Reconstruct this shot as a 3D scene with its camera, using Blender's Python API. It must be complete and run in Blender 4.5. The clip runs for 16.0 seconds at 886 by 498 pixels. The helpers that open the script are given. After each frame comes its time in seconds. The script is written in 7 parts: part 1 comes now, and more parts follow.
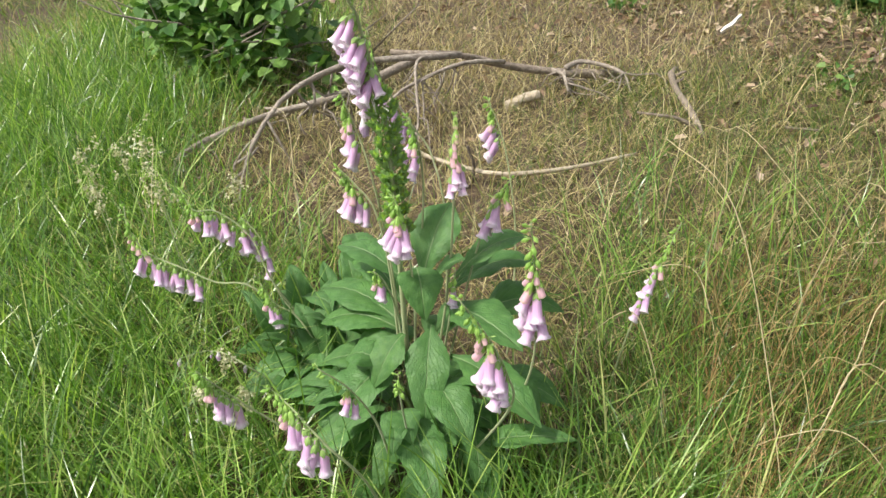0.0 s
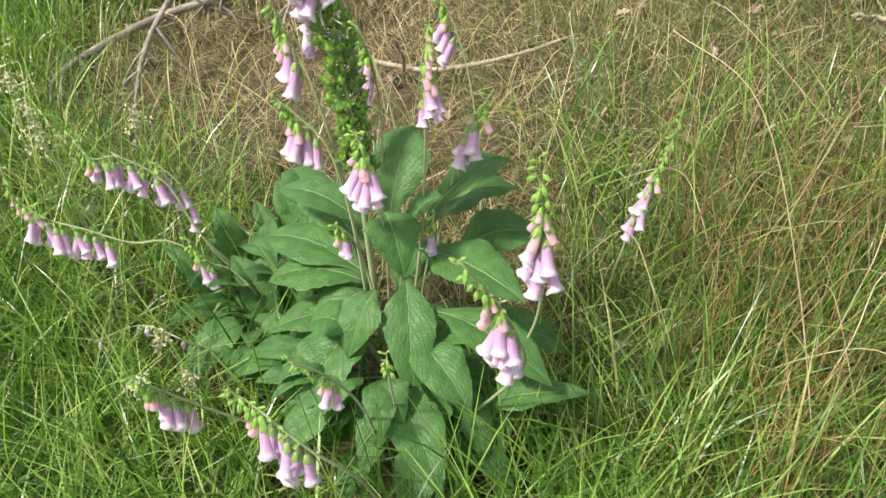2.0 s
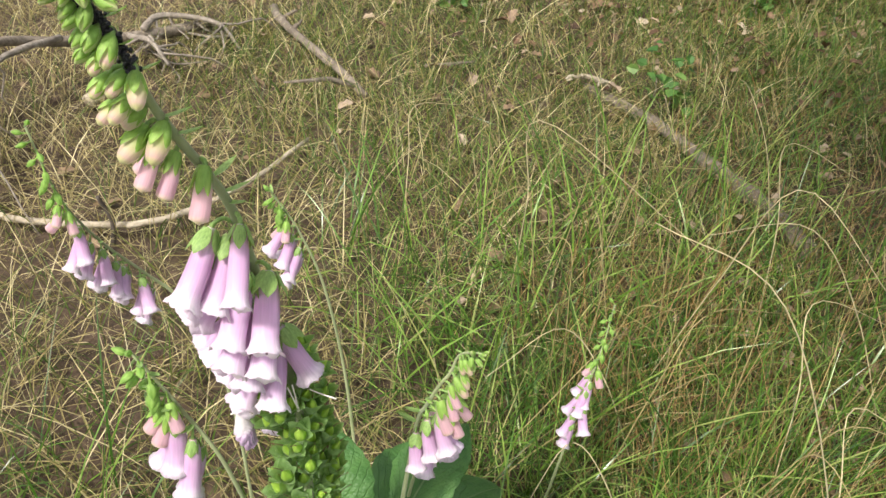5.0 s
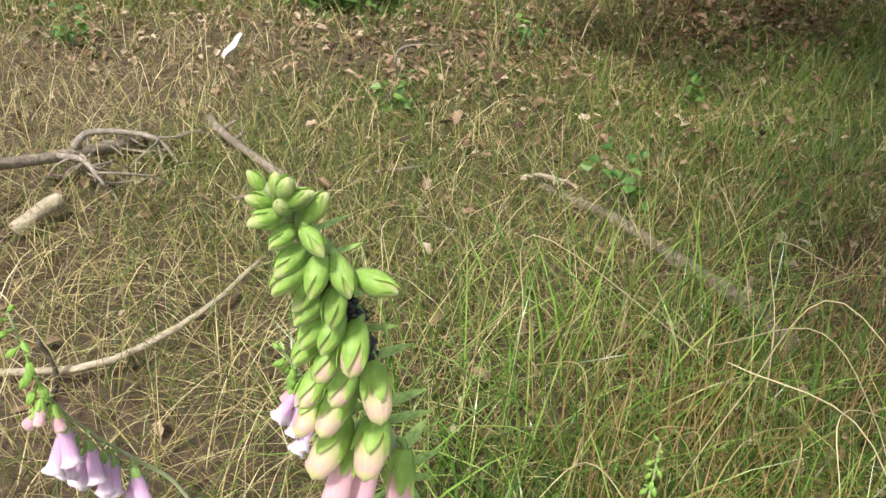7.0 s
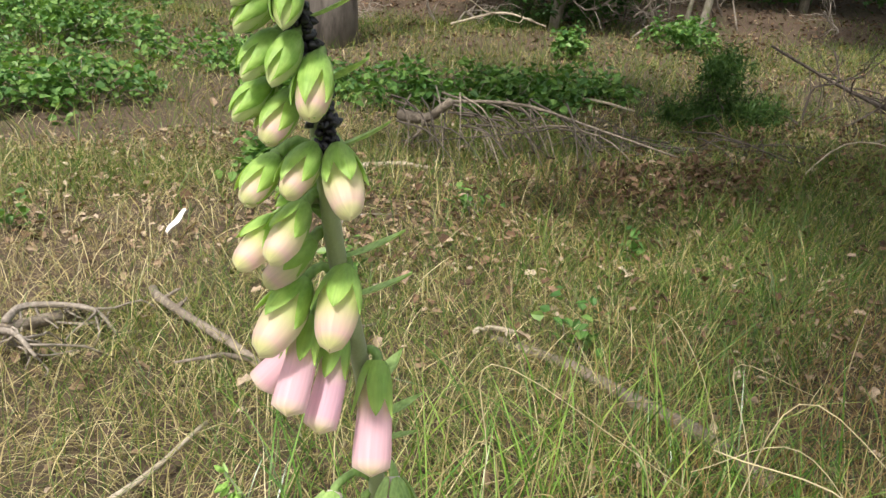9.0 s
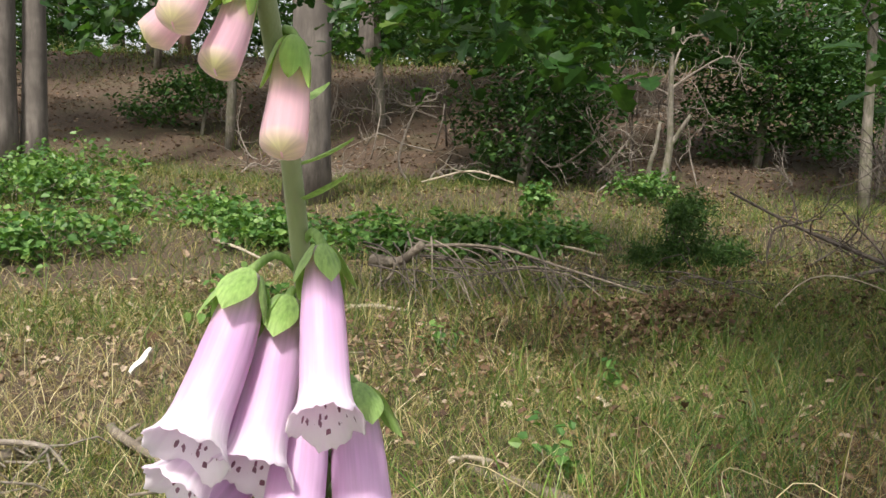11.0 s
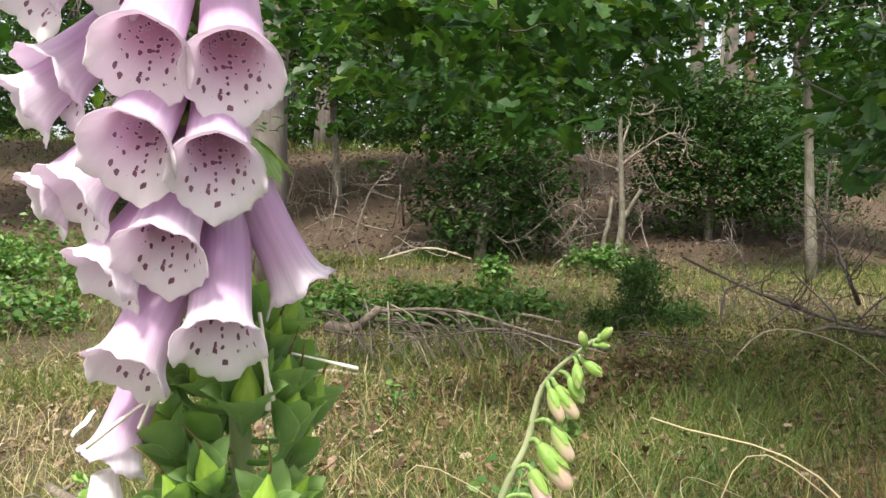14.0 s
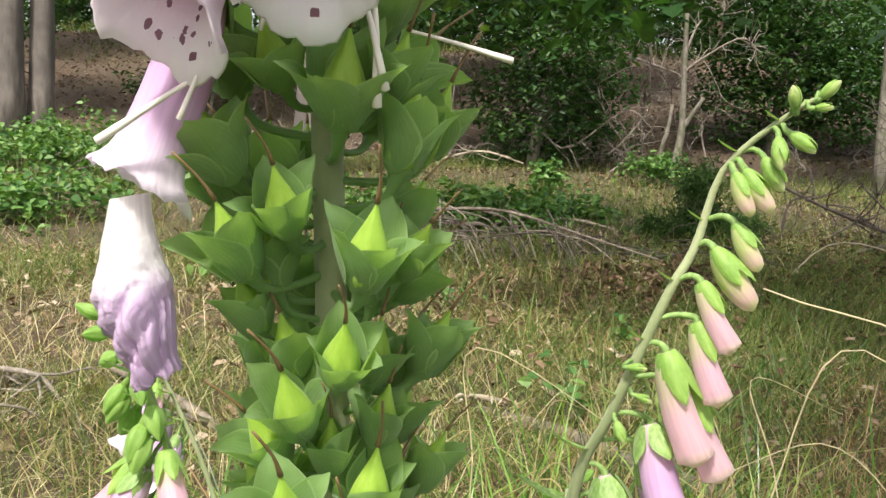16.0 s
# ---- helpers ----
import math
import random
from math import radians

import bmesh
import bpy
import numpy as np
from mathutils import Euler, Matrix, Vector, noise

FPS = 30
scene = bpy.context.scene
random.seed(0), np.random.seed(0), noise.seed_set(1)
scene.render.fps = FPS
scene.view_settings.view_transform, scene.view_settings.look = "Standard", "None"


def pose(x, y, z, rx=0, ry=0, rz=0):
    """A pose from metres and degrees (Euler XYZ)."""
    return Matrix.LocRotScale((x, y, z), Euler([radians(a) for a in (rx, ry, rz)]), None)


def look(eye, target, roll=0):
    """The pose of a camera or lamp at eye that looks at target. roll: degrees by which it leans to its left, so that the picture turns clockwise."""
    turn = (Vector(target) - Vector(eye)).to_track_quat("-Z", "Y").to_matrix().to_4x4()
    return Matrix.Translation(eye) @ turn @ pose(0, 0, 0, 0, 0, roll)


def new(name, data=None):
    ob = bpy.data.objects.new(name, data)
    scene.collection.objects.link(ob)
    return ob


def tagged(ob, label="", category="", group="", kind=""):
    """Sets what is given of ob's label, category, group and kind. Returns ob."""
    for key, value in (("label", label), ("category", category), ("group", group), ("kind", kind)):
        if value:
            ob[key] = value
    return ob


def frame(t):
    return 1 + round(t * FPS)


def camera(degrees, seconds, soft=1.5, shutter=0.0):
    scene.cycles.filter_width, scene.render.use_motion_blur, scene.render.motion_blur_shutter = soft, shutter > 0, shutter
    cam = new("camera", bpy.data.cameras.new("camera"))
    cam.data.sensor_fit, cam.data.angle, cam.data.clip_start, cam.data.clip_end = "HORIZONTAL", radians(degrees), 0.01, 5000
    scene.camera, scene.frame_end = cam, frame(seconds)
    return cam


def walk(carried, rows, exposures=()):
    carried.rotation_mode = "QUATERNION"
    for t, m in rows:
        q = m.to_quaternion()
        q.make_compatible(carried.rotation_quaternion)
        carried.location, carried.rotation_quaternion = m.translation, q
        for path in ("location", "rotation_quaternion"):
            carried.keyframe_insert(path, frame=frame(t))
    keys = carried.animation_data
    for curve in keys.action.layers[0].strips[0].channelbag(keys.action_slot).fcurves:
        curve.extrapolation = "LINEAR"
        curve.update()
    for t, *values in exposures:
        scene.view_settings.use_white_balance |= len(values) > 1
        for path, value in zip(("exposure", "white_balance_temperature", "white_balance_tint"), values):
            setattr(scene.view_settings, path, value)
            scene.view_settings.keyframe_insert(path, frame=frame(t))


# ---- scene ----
cam = camera(57.3, 16.0, 1.5)

PATH = [
    (0, (0.525, -1.518, 1.381), (0.035, 0.113, 0.331), -2.0),
    (0.5, (0.494, -1.458, 1.366), (0.017, 0.131, 0.249), -3.1),
    (1, (0.456, -1.399, 1.353), (0.051, 0.147, 0.151), -4.2),
    (1.5, (0.397, -1.333, 1.337), (0.076, 0.181, 0.071), -3.7),
    (2, (0.335, -1.262, 1.315), (0.101, 0.244, 0.02), -2.8),
    (2.5, (0.283, -1.163, 1.304), (0.141, 0.344, -0.003), -0.8),
    (3, (0.202, -1.008, 1.306), (0.181, 0.519, 0.016), 1.1),
    (3.5, (0.14, -0.885, 1.331), (0.219, 0.629, 0.028), 1.4),
    (4, (0.082, -0.815, 1.331), (0.302, 0.681, 0.021), 3.2),
    (4.2, (0.049, -0.785, 1.325), (0.404, 0.693, 0.024), 3.7),
    (6.3, (-0.093, -0.46, 1.287), (0.688, 0.988, 0.149), 5.0),
    (6.5, (-0.093, -0.452, 1.286), (0.706, 0.998, 0.164), 5.1),
    (7, (-0.119, -0.451, 1.278), (0.764, 1.005, 0.228), 5.5),
    (7.5, (-0.127, -0.444, 1.261), (0.874, 1.025, 0.344), 5.9),
    (8, (-0.127, -0.446, 1.234), (0.917, 1.079, 0.468), 4.8),
    (8.2, (-0.127, -0.446, 1.219), (0.921, 1.096, 0.497), 4.3),
    (10.3, (-0.103, -0.457, 1.082), (1.0, 1.127, 0.558), 3.8),
    (10.5, (-0.103, -0.455, 1.067), (1.01, 1.135, 0.586), 3.6),
    (11, (-0.101, -0.455, 1.036), (1.046, 1.167, 0.797), 2.7),
    (11.5, (-0.107, -0.471, 0.992), (1.044, 1.165, 1.005), 0.3),
    (12, (-0.117, -0.502, 0.959), (1.044, 1.119, 1.118), -1.0),
    (12.5, (-0.116, -0.512, 0.943), (1.067, 1.092, 1.111), -0.7),
    (13, (-0.112, -0.512, 0.927), (1.084, 1.084, 1.084), -0.4),
    (13.5, (-0.101, -0.5, 0.906), (1.109, 1.091, 0.985), 0.4),
    (14, (-0.078, -0.472, 0.883), (1.15, 1.106, 0.861), 1.6),
    (14.5, (-0.066, -0.444, 0.867), (1.141, 1.147, 0.759), 2.3),
    (15, (-0.069, -0.426, 0.858), (1.085, 1.2, 0.704), 2.5),
    (15.5, (-0.059, -0.408, 0.845), (1.078, 1.224, 0.636), 2.5),
    (16, (-0.048, -0.388, 0.825), (1.083, 1.241, 0.569), 3.5),
]
walk(cam, [(t, look(eye, target, roll)) for t, eye, target, roll in PATH], [(0, 0.28), (2.5, 0.31), (4, 0.14), (6.3, 0.21), (8, 0.32), (10.5, 0.14), (12.5, 0.42), (16, 0.44)])

# ---------------------------------------------------------------- light
world = bpy.data.worlds.new("world")
scene.world = world
world.use_nodes = True
wn = world.node_tree.nodes
sky = wn.new("ShaderNodeTexSky")
sky.sky_type = "NISHITA"
sky.sun_disc = False
SUN_EL, SUN_AZ = radians(54), radians(-148)     # height, and heading of the sun counted from +x
sky.sun_elevation, sky.sun_rotation = SUN_EL, radians(90) - SUN_AZ
sky.air_density, sky.dust_density, sky.ozone_density = 1.0, 8.0, 0.6
veil = wn.new("ShaderNodeMix")                    # thin bright cloud over the whole sky
veil.data_type = "RGBA"
veil.inputs[0].default_value, veil.inputs[7].default_value = 0.6, (7.0, 7.2, 7.4, 1)
wn["Background"].inputs["Strength"].default_value = 0.15
world.node_tree.links.new(sky.outputs[0], veil.inputs[6])
world.node_tree.links.new(veil.outputs[2], wn["Background"].inputs["Color"])

sun = new("sun", bpy.data.lights.new("sun", "SUN"))
sun.data.energy, sun.data.angle, sun.data.color = 4.7, radians(6), (1.0, 0.95, 0.87)
sun_way = Vector((math.cos(SUN_EL) * math.cos(SUN_AZ), math.cos(SUN_EL) * math.sin(SUN_AZ), math.sin(SUN_EL)))
sun.matrix_world = look(sun_way * 60, (0, 0, 0))

# ---------------------------------------------------------------- mesh helpers
rng = np.random.default_rng(7)


def np_mesh(name, V, F, mats, index=None, smooth=True, uv=None):
    """A mesh from arrays; F is an (n, 3) or (n, 4) array of vertex indices."""
    me = bpy.data.meshes.new(name)
    V, F = np.asarray(V, np.float32), np.asarray(F, np.int32)
    n, k = F.shape
    me.vertices.add(len(V)), me.loops.add(n * k), me.polygons.add(n)
    me.vertices.foreach_set("co", V.ravel())
    me.loops.foreach_set("vertex_index", F.ravel())
    me.polygons.foreach_set("loop_start", np.arange(0, n * k, k, dtype=np.int32))
    me.polygons.foreach_set("use_smooth", np.full(n, smooth))
    if index is not None:
        me.polygons.foreach_set("material_index", np.asarray(index, np.int32))
    for m in mats:
        me.materials.append(m)
    if uv is not None:
        layer = me.uv_layers.new(name="UVMap")
        layer.data.foreach_set("uv", np.asarray(uv, np.float32)[F.ravel()].ravel())
    me.update(calc_edges=True)
    me.validate()
    return me


def part(name, me, parent, m=None, label=""):
    """Links a mesh as one part under a thing or a part; m is its pose in the world (or beside its parent, for a sub-part)."""
    ob = new(name, me)
    ob.parent = parent
    if m is not None:
        ob.matrix_basis = Matrix.Translation(parent.location).inverted() @ m if parent.type == "EMPTY" else m
    if label:
        ob["label"] = label
    return ob


def thing(name, x, y, z, label, category, group="", kind=""):
    ob = new(name)
    ob.empty_display_size = 0.05
    ob.location = (x, y, z)
    return tagged(ob, label, category, group, kind)


def join(items):
    """Joins (V, F) pairs with equal face size."""
    Vs, Fs, at = [], [], 0
    for V, F in items:
        Vs.append(np.asarray(V, float)), Fs.append(np.asarray(F, int) + at)
        at += len(V)
    return np.concatenate(Vs), np.concatenate(Fs)


def curve_points(pts, n):
    """n points on a smooth curve through pts (Catmull-Rom)."""
    P = np.array(pts, float)
    if len(P) == 2:
        return P[0] + (P[1] - P[0]) * np.linspace(0, 1, n)[:, None]
    P = np.vstack([2 * P[0] - P[1], P, 2 * P[-1] - P[-2]])
    s = np.linspace(0, len(P) - 3 - 1e-6, n)
    i, f = s.astype(int), (s % 1)[:, None]
    a, b, c, d = P[i], P[i + 1], P[i + 2], P[i + 3]
    return 0.5 * (2 * b + (c - a) * f + (2 * a - 5 * b + 4 * c - d) * f ** 2 + (3 * b - a - 3 * c + d) * f ** 3)


def tube(P, R, sides=7, rough=0.0):
    """Quads of a tube along points P with radii R, closed to a point at both ends."""
    P = np.asarray(P, float)
    n = len(P)
    R = np.broadcast_to(np.asarray(R, float), (n,))
    T = np.gradient(P, axis=0)
    T /= np.linalg.norm(T, axis=1)[:, None] + 1e-9
    up = np.array([0.31, 0.17, 0.93]) if abs(T[0, 2]) < 0.9 else np.array([0.95, 0.2, 0.1])
    A = np.cross(T, up)
    A /= np.linalg.norm(A, axis=1)[:, None] + 1e-9
    B = np.cross(T, A)
    th = np.linspace(0, 2 * np.pi, sides, endpoint=False)
    ring = R[:, None] * (1 + rough * rng.normal(size=(n, sides)))
    V = P[:, None] + ring[..., None] * (A[:, None] * np.cos(th)[:, None] + B[:, None] * np.sin(th)[:, None])
    V[0] = P[0] + (V[0] - P[0]) * 0.92
    V = np.vstack([V.reshape(-1, 3), P[0] - T[0] * R[0] * 0.15, P[-1] + T[-1] * R[-1] * 0.3])
    i, j = np.meshgrid(np.arange(n - 1), np.arange(sides), indexing="ij")
    i, j = i.ravel(), j.ravel()
    k = (j + 1) % sides
    F = np.stack([i * sides + j, i * sides + k, (i + 1) * sides + k, (i + 1) * sides + j], 1)
    js = np.arange(sides)
    ks = (js + 1) % sides
    c0, c1 = n * sides, n * sides + 1
    cap0 = np.stack([ks, js, np.full(sides, c0), np.full(sides, c0)], 1)
    cap1 = np.stack([(n - 1) * sides + js, (n - 1) * sides + ks, np.full(sides, c1), np.full(sides, c1)], 1)
    return V, F, np.vstack([cap0, cap1])[:, :3]


def tubes_mesh(name, tubes, mat, smooth=True):
    """One mesh from several tubes, in triangles."""
    items = []
    for V, F, C in tubes:
        items.append((V, np.vstack([F[:, [0, 1, 2]], F[:, [0, 2, 3]], C])))
    V, F = join(items)
    return np_mesh(name, V, F, [mat], smooth=smooth)


def turns(yaw, pitch, roll):
    """Rotation matrices Rz(yaw) Ry(pitch) Rx(roll) for arrays of radians."""
    cy, sy, cp, sp, cr, sr = np.cos(yaw), np.sin(yaw), np.cos(pitch), np.sin(pitch), np.cos(roll), np.sin(roll)
    return np.stack([np.stack([cy * cp, cy * sp * sr - sy * cr, cy * sp * cr + sy * sr], -1),
                     np.stack([sy * cp, sy * sp * sr + cy * cr, sy * sp * cr - cy * sr], -1),
                     np.stack([-sp, cp * sr, cp * cr], -1)], -2)


def scatter(template, R, S, T):
    """Copies of a template (V, F) turned by R, scaled by S and moved to T, as one (V, F)."""
    V, F = template
    W = np.einsum("nij,kj->nki", R, V) * np.asarray(S)[:, None, None] + T[:, None]
    return W.reshape(-1, 3), (F[None] + (np.arange(len(T)) * len(V))[:, None, None]).reshape(-1, F.shape[1])


def aim(d, lower=(0, 0, -1)):
    """A turn that takes +z to d and +y as near as it goes to lower."""
    d = Vector(d).normalized()
    y = Vector(lower) - d * d.dot(Vector(lower))
    if y.length < 1e-3:
        y = d.orthogonal()
    y.normalize()
    x = y.cross(d)
    return Matrix((x, y, d)).transposed().to_4x4()


# ---------------------------------------------------------------- materials
def material(name, rough=0.6, **kw):
    m = bpy.data.materials.new(name)
    m.use_nodes = True
    b = m.node_tree.nodes["Principled BSDF"]
    b.inputs["Roughness"].default_value = rough
    for key, v in kw.items():
        b.inputs[key].default_value = v
    return m, m.node_tree, b


def ramp(nt, fac, stops):
    n = nt.nodes.new("ShaderNodeValToRGB")
    el = n.color_ramp.elements
    while len(el) < len(stops):
        el.new(0.5)
    for e, (p, c) in zip(el, stops):
        e.position, e.color = p, (*c, 1) if len(c) == 3 else c
    nt.links.new(fac, n.inputs[0])
    return n.outputs[0]


def noise_fac(nt, scale, detail=4, coords="Object", stretch=None, rough=0.55):
    tc = nt.nodes.new("ShaderNodeTexCoord")
    out = tc.outputs[coords]
    if stretch:
        mp = nt.nodes.new("ShaderNodeMapping")
        mp.inputs["Scale"].default_value = stretch
        nt.links.new(out, mp.inputs[0])
        out = mp.outputs[0]
    n = nt.nodes.new("ShaderNodeTexNoise")
    n.inputs["Scale"].default_value, n.inputs["Detail"].default_value, n.inputs["Roughness"].default_value = scale, detail, rough
    nt.links.new(out, n.inputs["Vector"])
    return n.outputs["Fac"]


def mix(nt, fac, a, b, mode="MIX"):
    n = nt.nodes.new("ShaderNodeMix")
    n.data_type, n.blend_type = "RGBA", mode
    for sock, v in ((n.inputs[0], fac), (n.inputs[6], a), (n.inputs[7], b)):
        if isinstance(v, (int, float)):
            sock.default_value = v
        elif isinstance(v, tuple):
            sock.default_value = (*v, 1)
        else:
            nt.links.new(v, sock)
    return n.outputs[2]


def math_node(nt, op, a, b=0.0, c=None):
    n = nt.nodes.new("ShaderNodeMath")
    n.operation = op
    for sock, v in zip(n.inputs, (a, b, c)):
        if v is None:
            continue
        if isinstance(v, (int, float)):
            sock.default_value = v
        else:
            nt.links.new(v, sock)
    return n.outputs[0]


def bump(nt, b, height, strength=0.3, distance=0.01):
    n = nt.nodes.new("ShaderNodeBump")
    n.inputs["Strength"].default_value, n.inputs["Distance"].default_value = strength, distance
    nt.links.new(height, n.inputs["Height"])
    nt.links.new(n.outputs[0], b.inputs["Normal"])


def island(nt):
    return nt.nodes.new("ShaderNodeNewGeometry").outputs["Random Per Island"]


def thin(m, nt, b, color, amount):
    """Lets light shine through a leaf or petal."""
    tr = nt.nodes.new("ShaderNodeBsdfTranslucent")
    ad = nt.nodes.new("ShaderNodeMixShader")
    ad.inputs[0].default_value = amount
    if isinstance(color, tuple):
        tr.inputs[0].default_value = (*color, 1)
    else:
        nt.links.new(color, tr.inputs[0])
    nt.links.new(b.outputs[0], ad.inputs[1]), nt.links.new(tr.outputs[0], ad.inputs[2])
    nt.links.new(ad.outputs[0], nt.nodes["Material Output"].inputs[0])


def leafy(name, stops, rough=0.5, through_light=0.3, scale=30.0, relief=0.0, coat=0.0):
    """Leaves and blades: colours picked leaf by leaf, mottled by a fine noise."""
    m, nt, b = material(name, rough)
    c = ramp(nt, island(nt), stops)
    f = noise_fac(nt, scale, 3)
    c = mix(nt, 1.0, c, ramp(nt, f, [(0.25, (0.62, 0.62, 0.62)), (0.75, (1.25, 1.22, 1.1))]), "MULTIPLY")
    nt.links.new(c, b.inputs["Base Color"])
    b.inputs["Specular IOR Level"].default_value = 0.35 + coat
    if relief:
        bump(nt, b, f, relief, 0.004)
    bright = mix(nt, 1.0, c, (1.15, 1.25, 0.55), "MULTIPLY")
    thin(m, nt, b, bright, through_light)
    return m


def barky(name, dark, light, scale=14.0, stretch=(1, 1, 0.22), moss=None, relief=0.6):
    m, nt, b = material(name, 0.9)
    f = noise_fac(nt, scale, 6, stretch=stretch, rough=0.65)
    c = ramp(nt, f, [(0.3, dark), (0.62, light)])
    g = noise_fac(nt, scale * 0.22, 3)
    c = mix(nt, ramp(nt, g, [(0.42, (0, 0, 0)), (0.66, (1, 1, 1))]), c, moss or tuple(0.6 * a + 0.3 * q for a, q in zip(dark, light)))
    nt.links.new(c, b.inputs["Base Color"])
    bump(nt, b, f, relief, 0.02)
    return m


MAT_GRASS = leafy("green_grass", [(0.0, (0.05, 0.105, 0.02)), (0.35, (0.095, 0.17, 0.033)), (0.65, (0.15, 0.225, 0.052)), (0.84, (0.27, 0.28, 0.09)), (1.0, (0.46, 0.39, 0.19))], 0.45, 0.35, 20)
MAT_LUSH = leafy("lush_grass", [(0.0, (0.04, 0.105, 0.015)), (0.4, (0.11, 0.245, 0.036)), (0.75, (0.26, 0.44, 0.085)), (0.93, (0.42, 0.57, 0.17)), (1.0, (0.52, 0.53, 0.24))], 0.30, 0.42, 20, 0.0, 0.4)
MAT_DEEP = leafy("deep_green_grass", [(0.0, (0.035, 0.095, 0.015)), (0.4, (0.08, 0.175, 0.03)), (0.75, (0.15, 0.275, 0.05)), (0.92, (0.27, 0.37, 0.11)), (1.0, (0.46, 0.41, 0.20))], 0.38, 0.35, 20, 0.0, 0.2)
MAT_RUST = leafy("rusty_grass", [(0.0, (0.16, 0.095, 0.04)), (0.5, (0.32, 0.20, 0.085)), (0.9, (0.50, 0.36, 0.18)), (1.0, (0.62, 0.50, 0.28))], 0.5, 0.25, 25)
MAT_STRAW = leafy("dry_grass", [(0.0, (0.12, 0.11, 0.045)), (0.25, (0.29, 0.24, 0.115)), (0.55, (0.43, 0.36, 0.185)), (0.82, (0.65, 0.57, 0.355)), (0.94, (0.78, 0.70, 0.47)), (1.0, (0.14, 0.19, 0.05))], 0.45, 0.28, 25)
MAT_LITTER = leafy("leaf_litter", [(0.0, (0.10, 0.065, 0.04)), (0.4, (0.20, 0.135, 0.09)), (0.7, (0.35, 0.25, 0.18)), (0.9, (0.58, 0.48, 0.40)), (1.0, (0.16, 0.08, 0.05))], 0.75, 0.15, 60, 0.3)
MAT_BANK = leafy("bank_litter", [(0.0, (0.060, 0.036, 0.024)), (0.5, (0.135, 0.080, 0.050)), (0.88, (0.24, 0.155, 0.105)), (1.0, (0.42, 0.33, 0.26))], 0.8, 0.1, 60, 0.3)
MAT_OAK = leafy("oak_leaf", [(0.0, (0.024, 0.070, 0.017)), (0.6, (0.040, 0.108, 0.024)), (0.92, (0.068, 0.150, 0.030)), (1.0, (0.14, 0.23, 0.045))], 0.42, 0.35, 40, 0.2)
MAT_CROWN = leafy("crown_leaf", [(0.0, (0.026, 0.072, 0.020)), (0.6, (0.045, 0.115, 0.030)), (1.0, (0.08, 0.16, 0.036))], 0.5, 0.35, 8)
MAT_BRAMBLE = leafy("bramble_leaf", [(0.0, (0.05, 0.135, 0.035)), (0.5, (0.105, 0.225, 0.055)), (1.0, (0.21, 0.345, 0.10))], 0.45, 0.3, 30)
MAT_NEEDLE = leafy("juniper_needle", [(0.0, (0.035, 0.085, 0.02)), (0.7, (0.06, 0.13, 0.03)), (1.0, (0.10, 0.18, 0.045))], 0.55, 0.2, 10)
MAT_BARK = barky("pine_bark", (0.06, 0.050, 0.044), (0.22, 0.192, 0.168), 9.0)
MAT_REDBARK = barky("red_pine_bark", (0.07, 0.043, 0.032), (0.20, 0.13, 0.095), 9.0)
MAT_GREYBARK = barky("grey_bark", (0.085, 0.075, 0.06), (0.26, 0.235, 0.195), 30.0, moss=(0.13, 0.13, 0.08))
MAT_DEADWOOD = barky("dead_wood", (0.10, 0.078, 0.06), (0.34, 0.285, 0.225), 45.0, (1, 1, 1))
MAT_DARKWOOD = barky("dark_dead_wood", (0.04, 0.032, 0.027), (0.15, 0.122, 0.10), 45.0, (1, 1, 1))
MAT_PALEWOOD = barky("pale_wood", (0.34, 0.285, 0.21), (0.58, 0.50, 0.39), 60.0, (1, 1, 1))
MAT_BOUGH = barky("oak_bough_bark", (0.045, 0.038, 0.03), (0.13, 0.115, 0.09), 40.0)
MAT_TWIG = barky("twig", (0.15, 0.122, 0.098), (0.40, 0.35, 0.295), 60.0, (1, 1, 1))
MAT_WHITE = barky("birch_bark", (0.50, 0.47, 0.42), (0.80, 0.78, 0.74), 50.0, (1, 1, 1), moss=(0.62, 0.60, 0.55), relief=0.2)

# foxglove materials
MAT_STEM, nt, b = material("foxglove_stem", 0.55)
c = ramp(nt, noise_fac(nt, 60, 3, stretch=(1, 1, 0.15)), [(0.3, (0.205, 0.25, 0.105)), (0.7, (0.335, 0.375, 0.195))])
nt.links.new(c, b.inputs["Base Color"])
b.inputs["Sheen Weight"].default_value = 0.25
bump(nt, b, noise_fac(nt, 900, 2), 0.25, 0.001)


def uv_axes(nt):
    tc = nt.nodes.new("ShaderNodeTexCoord")
    s = nt.nodes.new("ShaderNodeSeparateXYZ")
    nt.links.new(tc.outputs["UV"], s.inputs[0])
    return tc.outputs["UV"], s.outputs[0], s.outputs[1]


def uv_map(nt, uv, scale):
    mp = nt.nodes.new("ShaderNodeMapping")
    mp.inputs["Scale"].default_value = (*scale, 1)
    nt.links.new(uv, mp.inputs[0])
    return mp.outputs[0]


def uv_noise(nt, uv, scale, detail=3):
    n = nt.nodes.new("ShaderNodeTexNoise")
    n.inputs["Scale"].default_value, n.inputs["Detail"].default_value = 1.0, detail
    nt.links.new(uv_map(nt, uv, scale), n.inputs["Vector"])
    return n.outputs["Fac"]


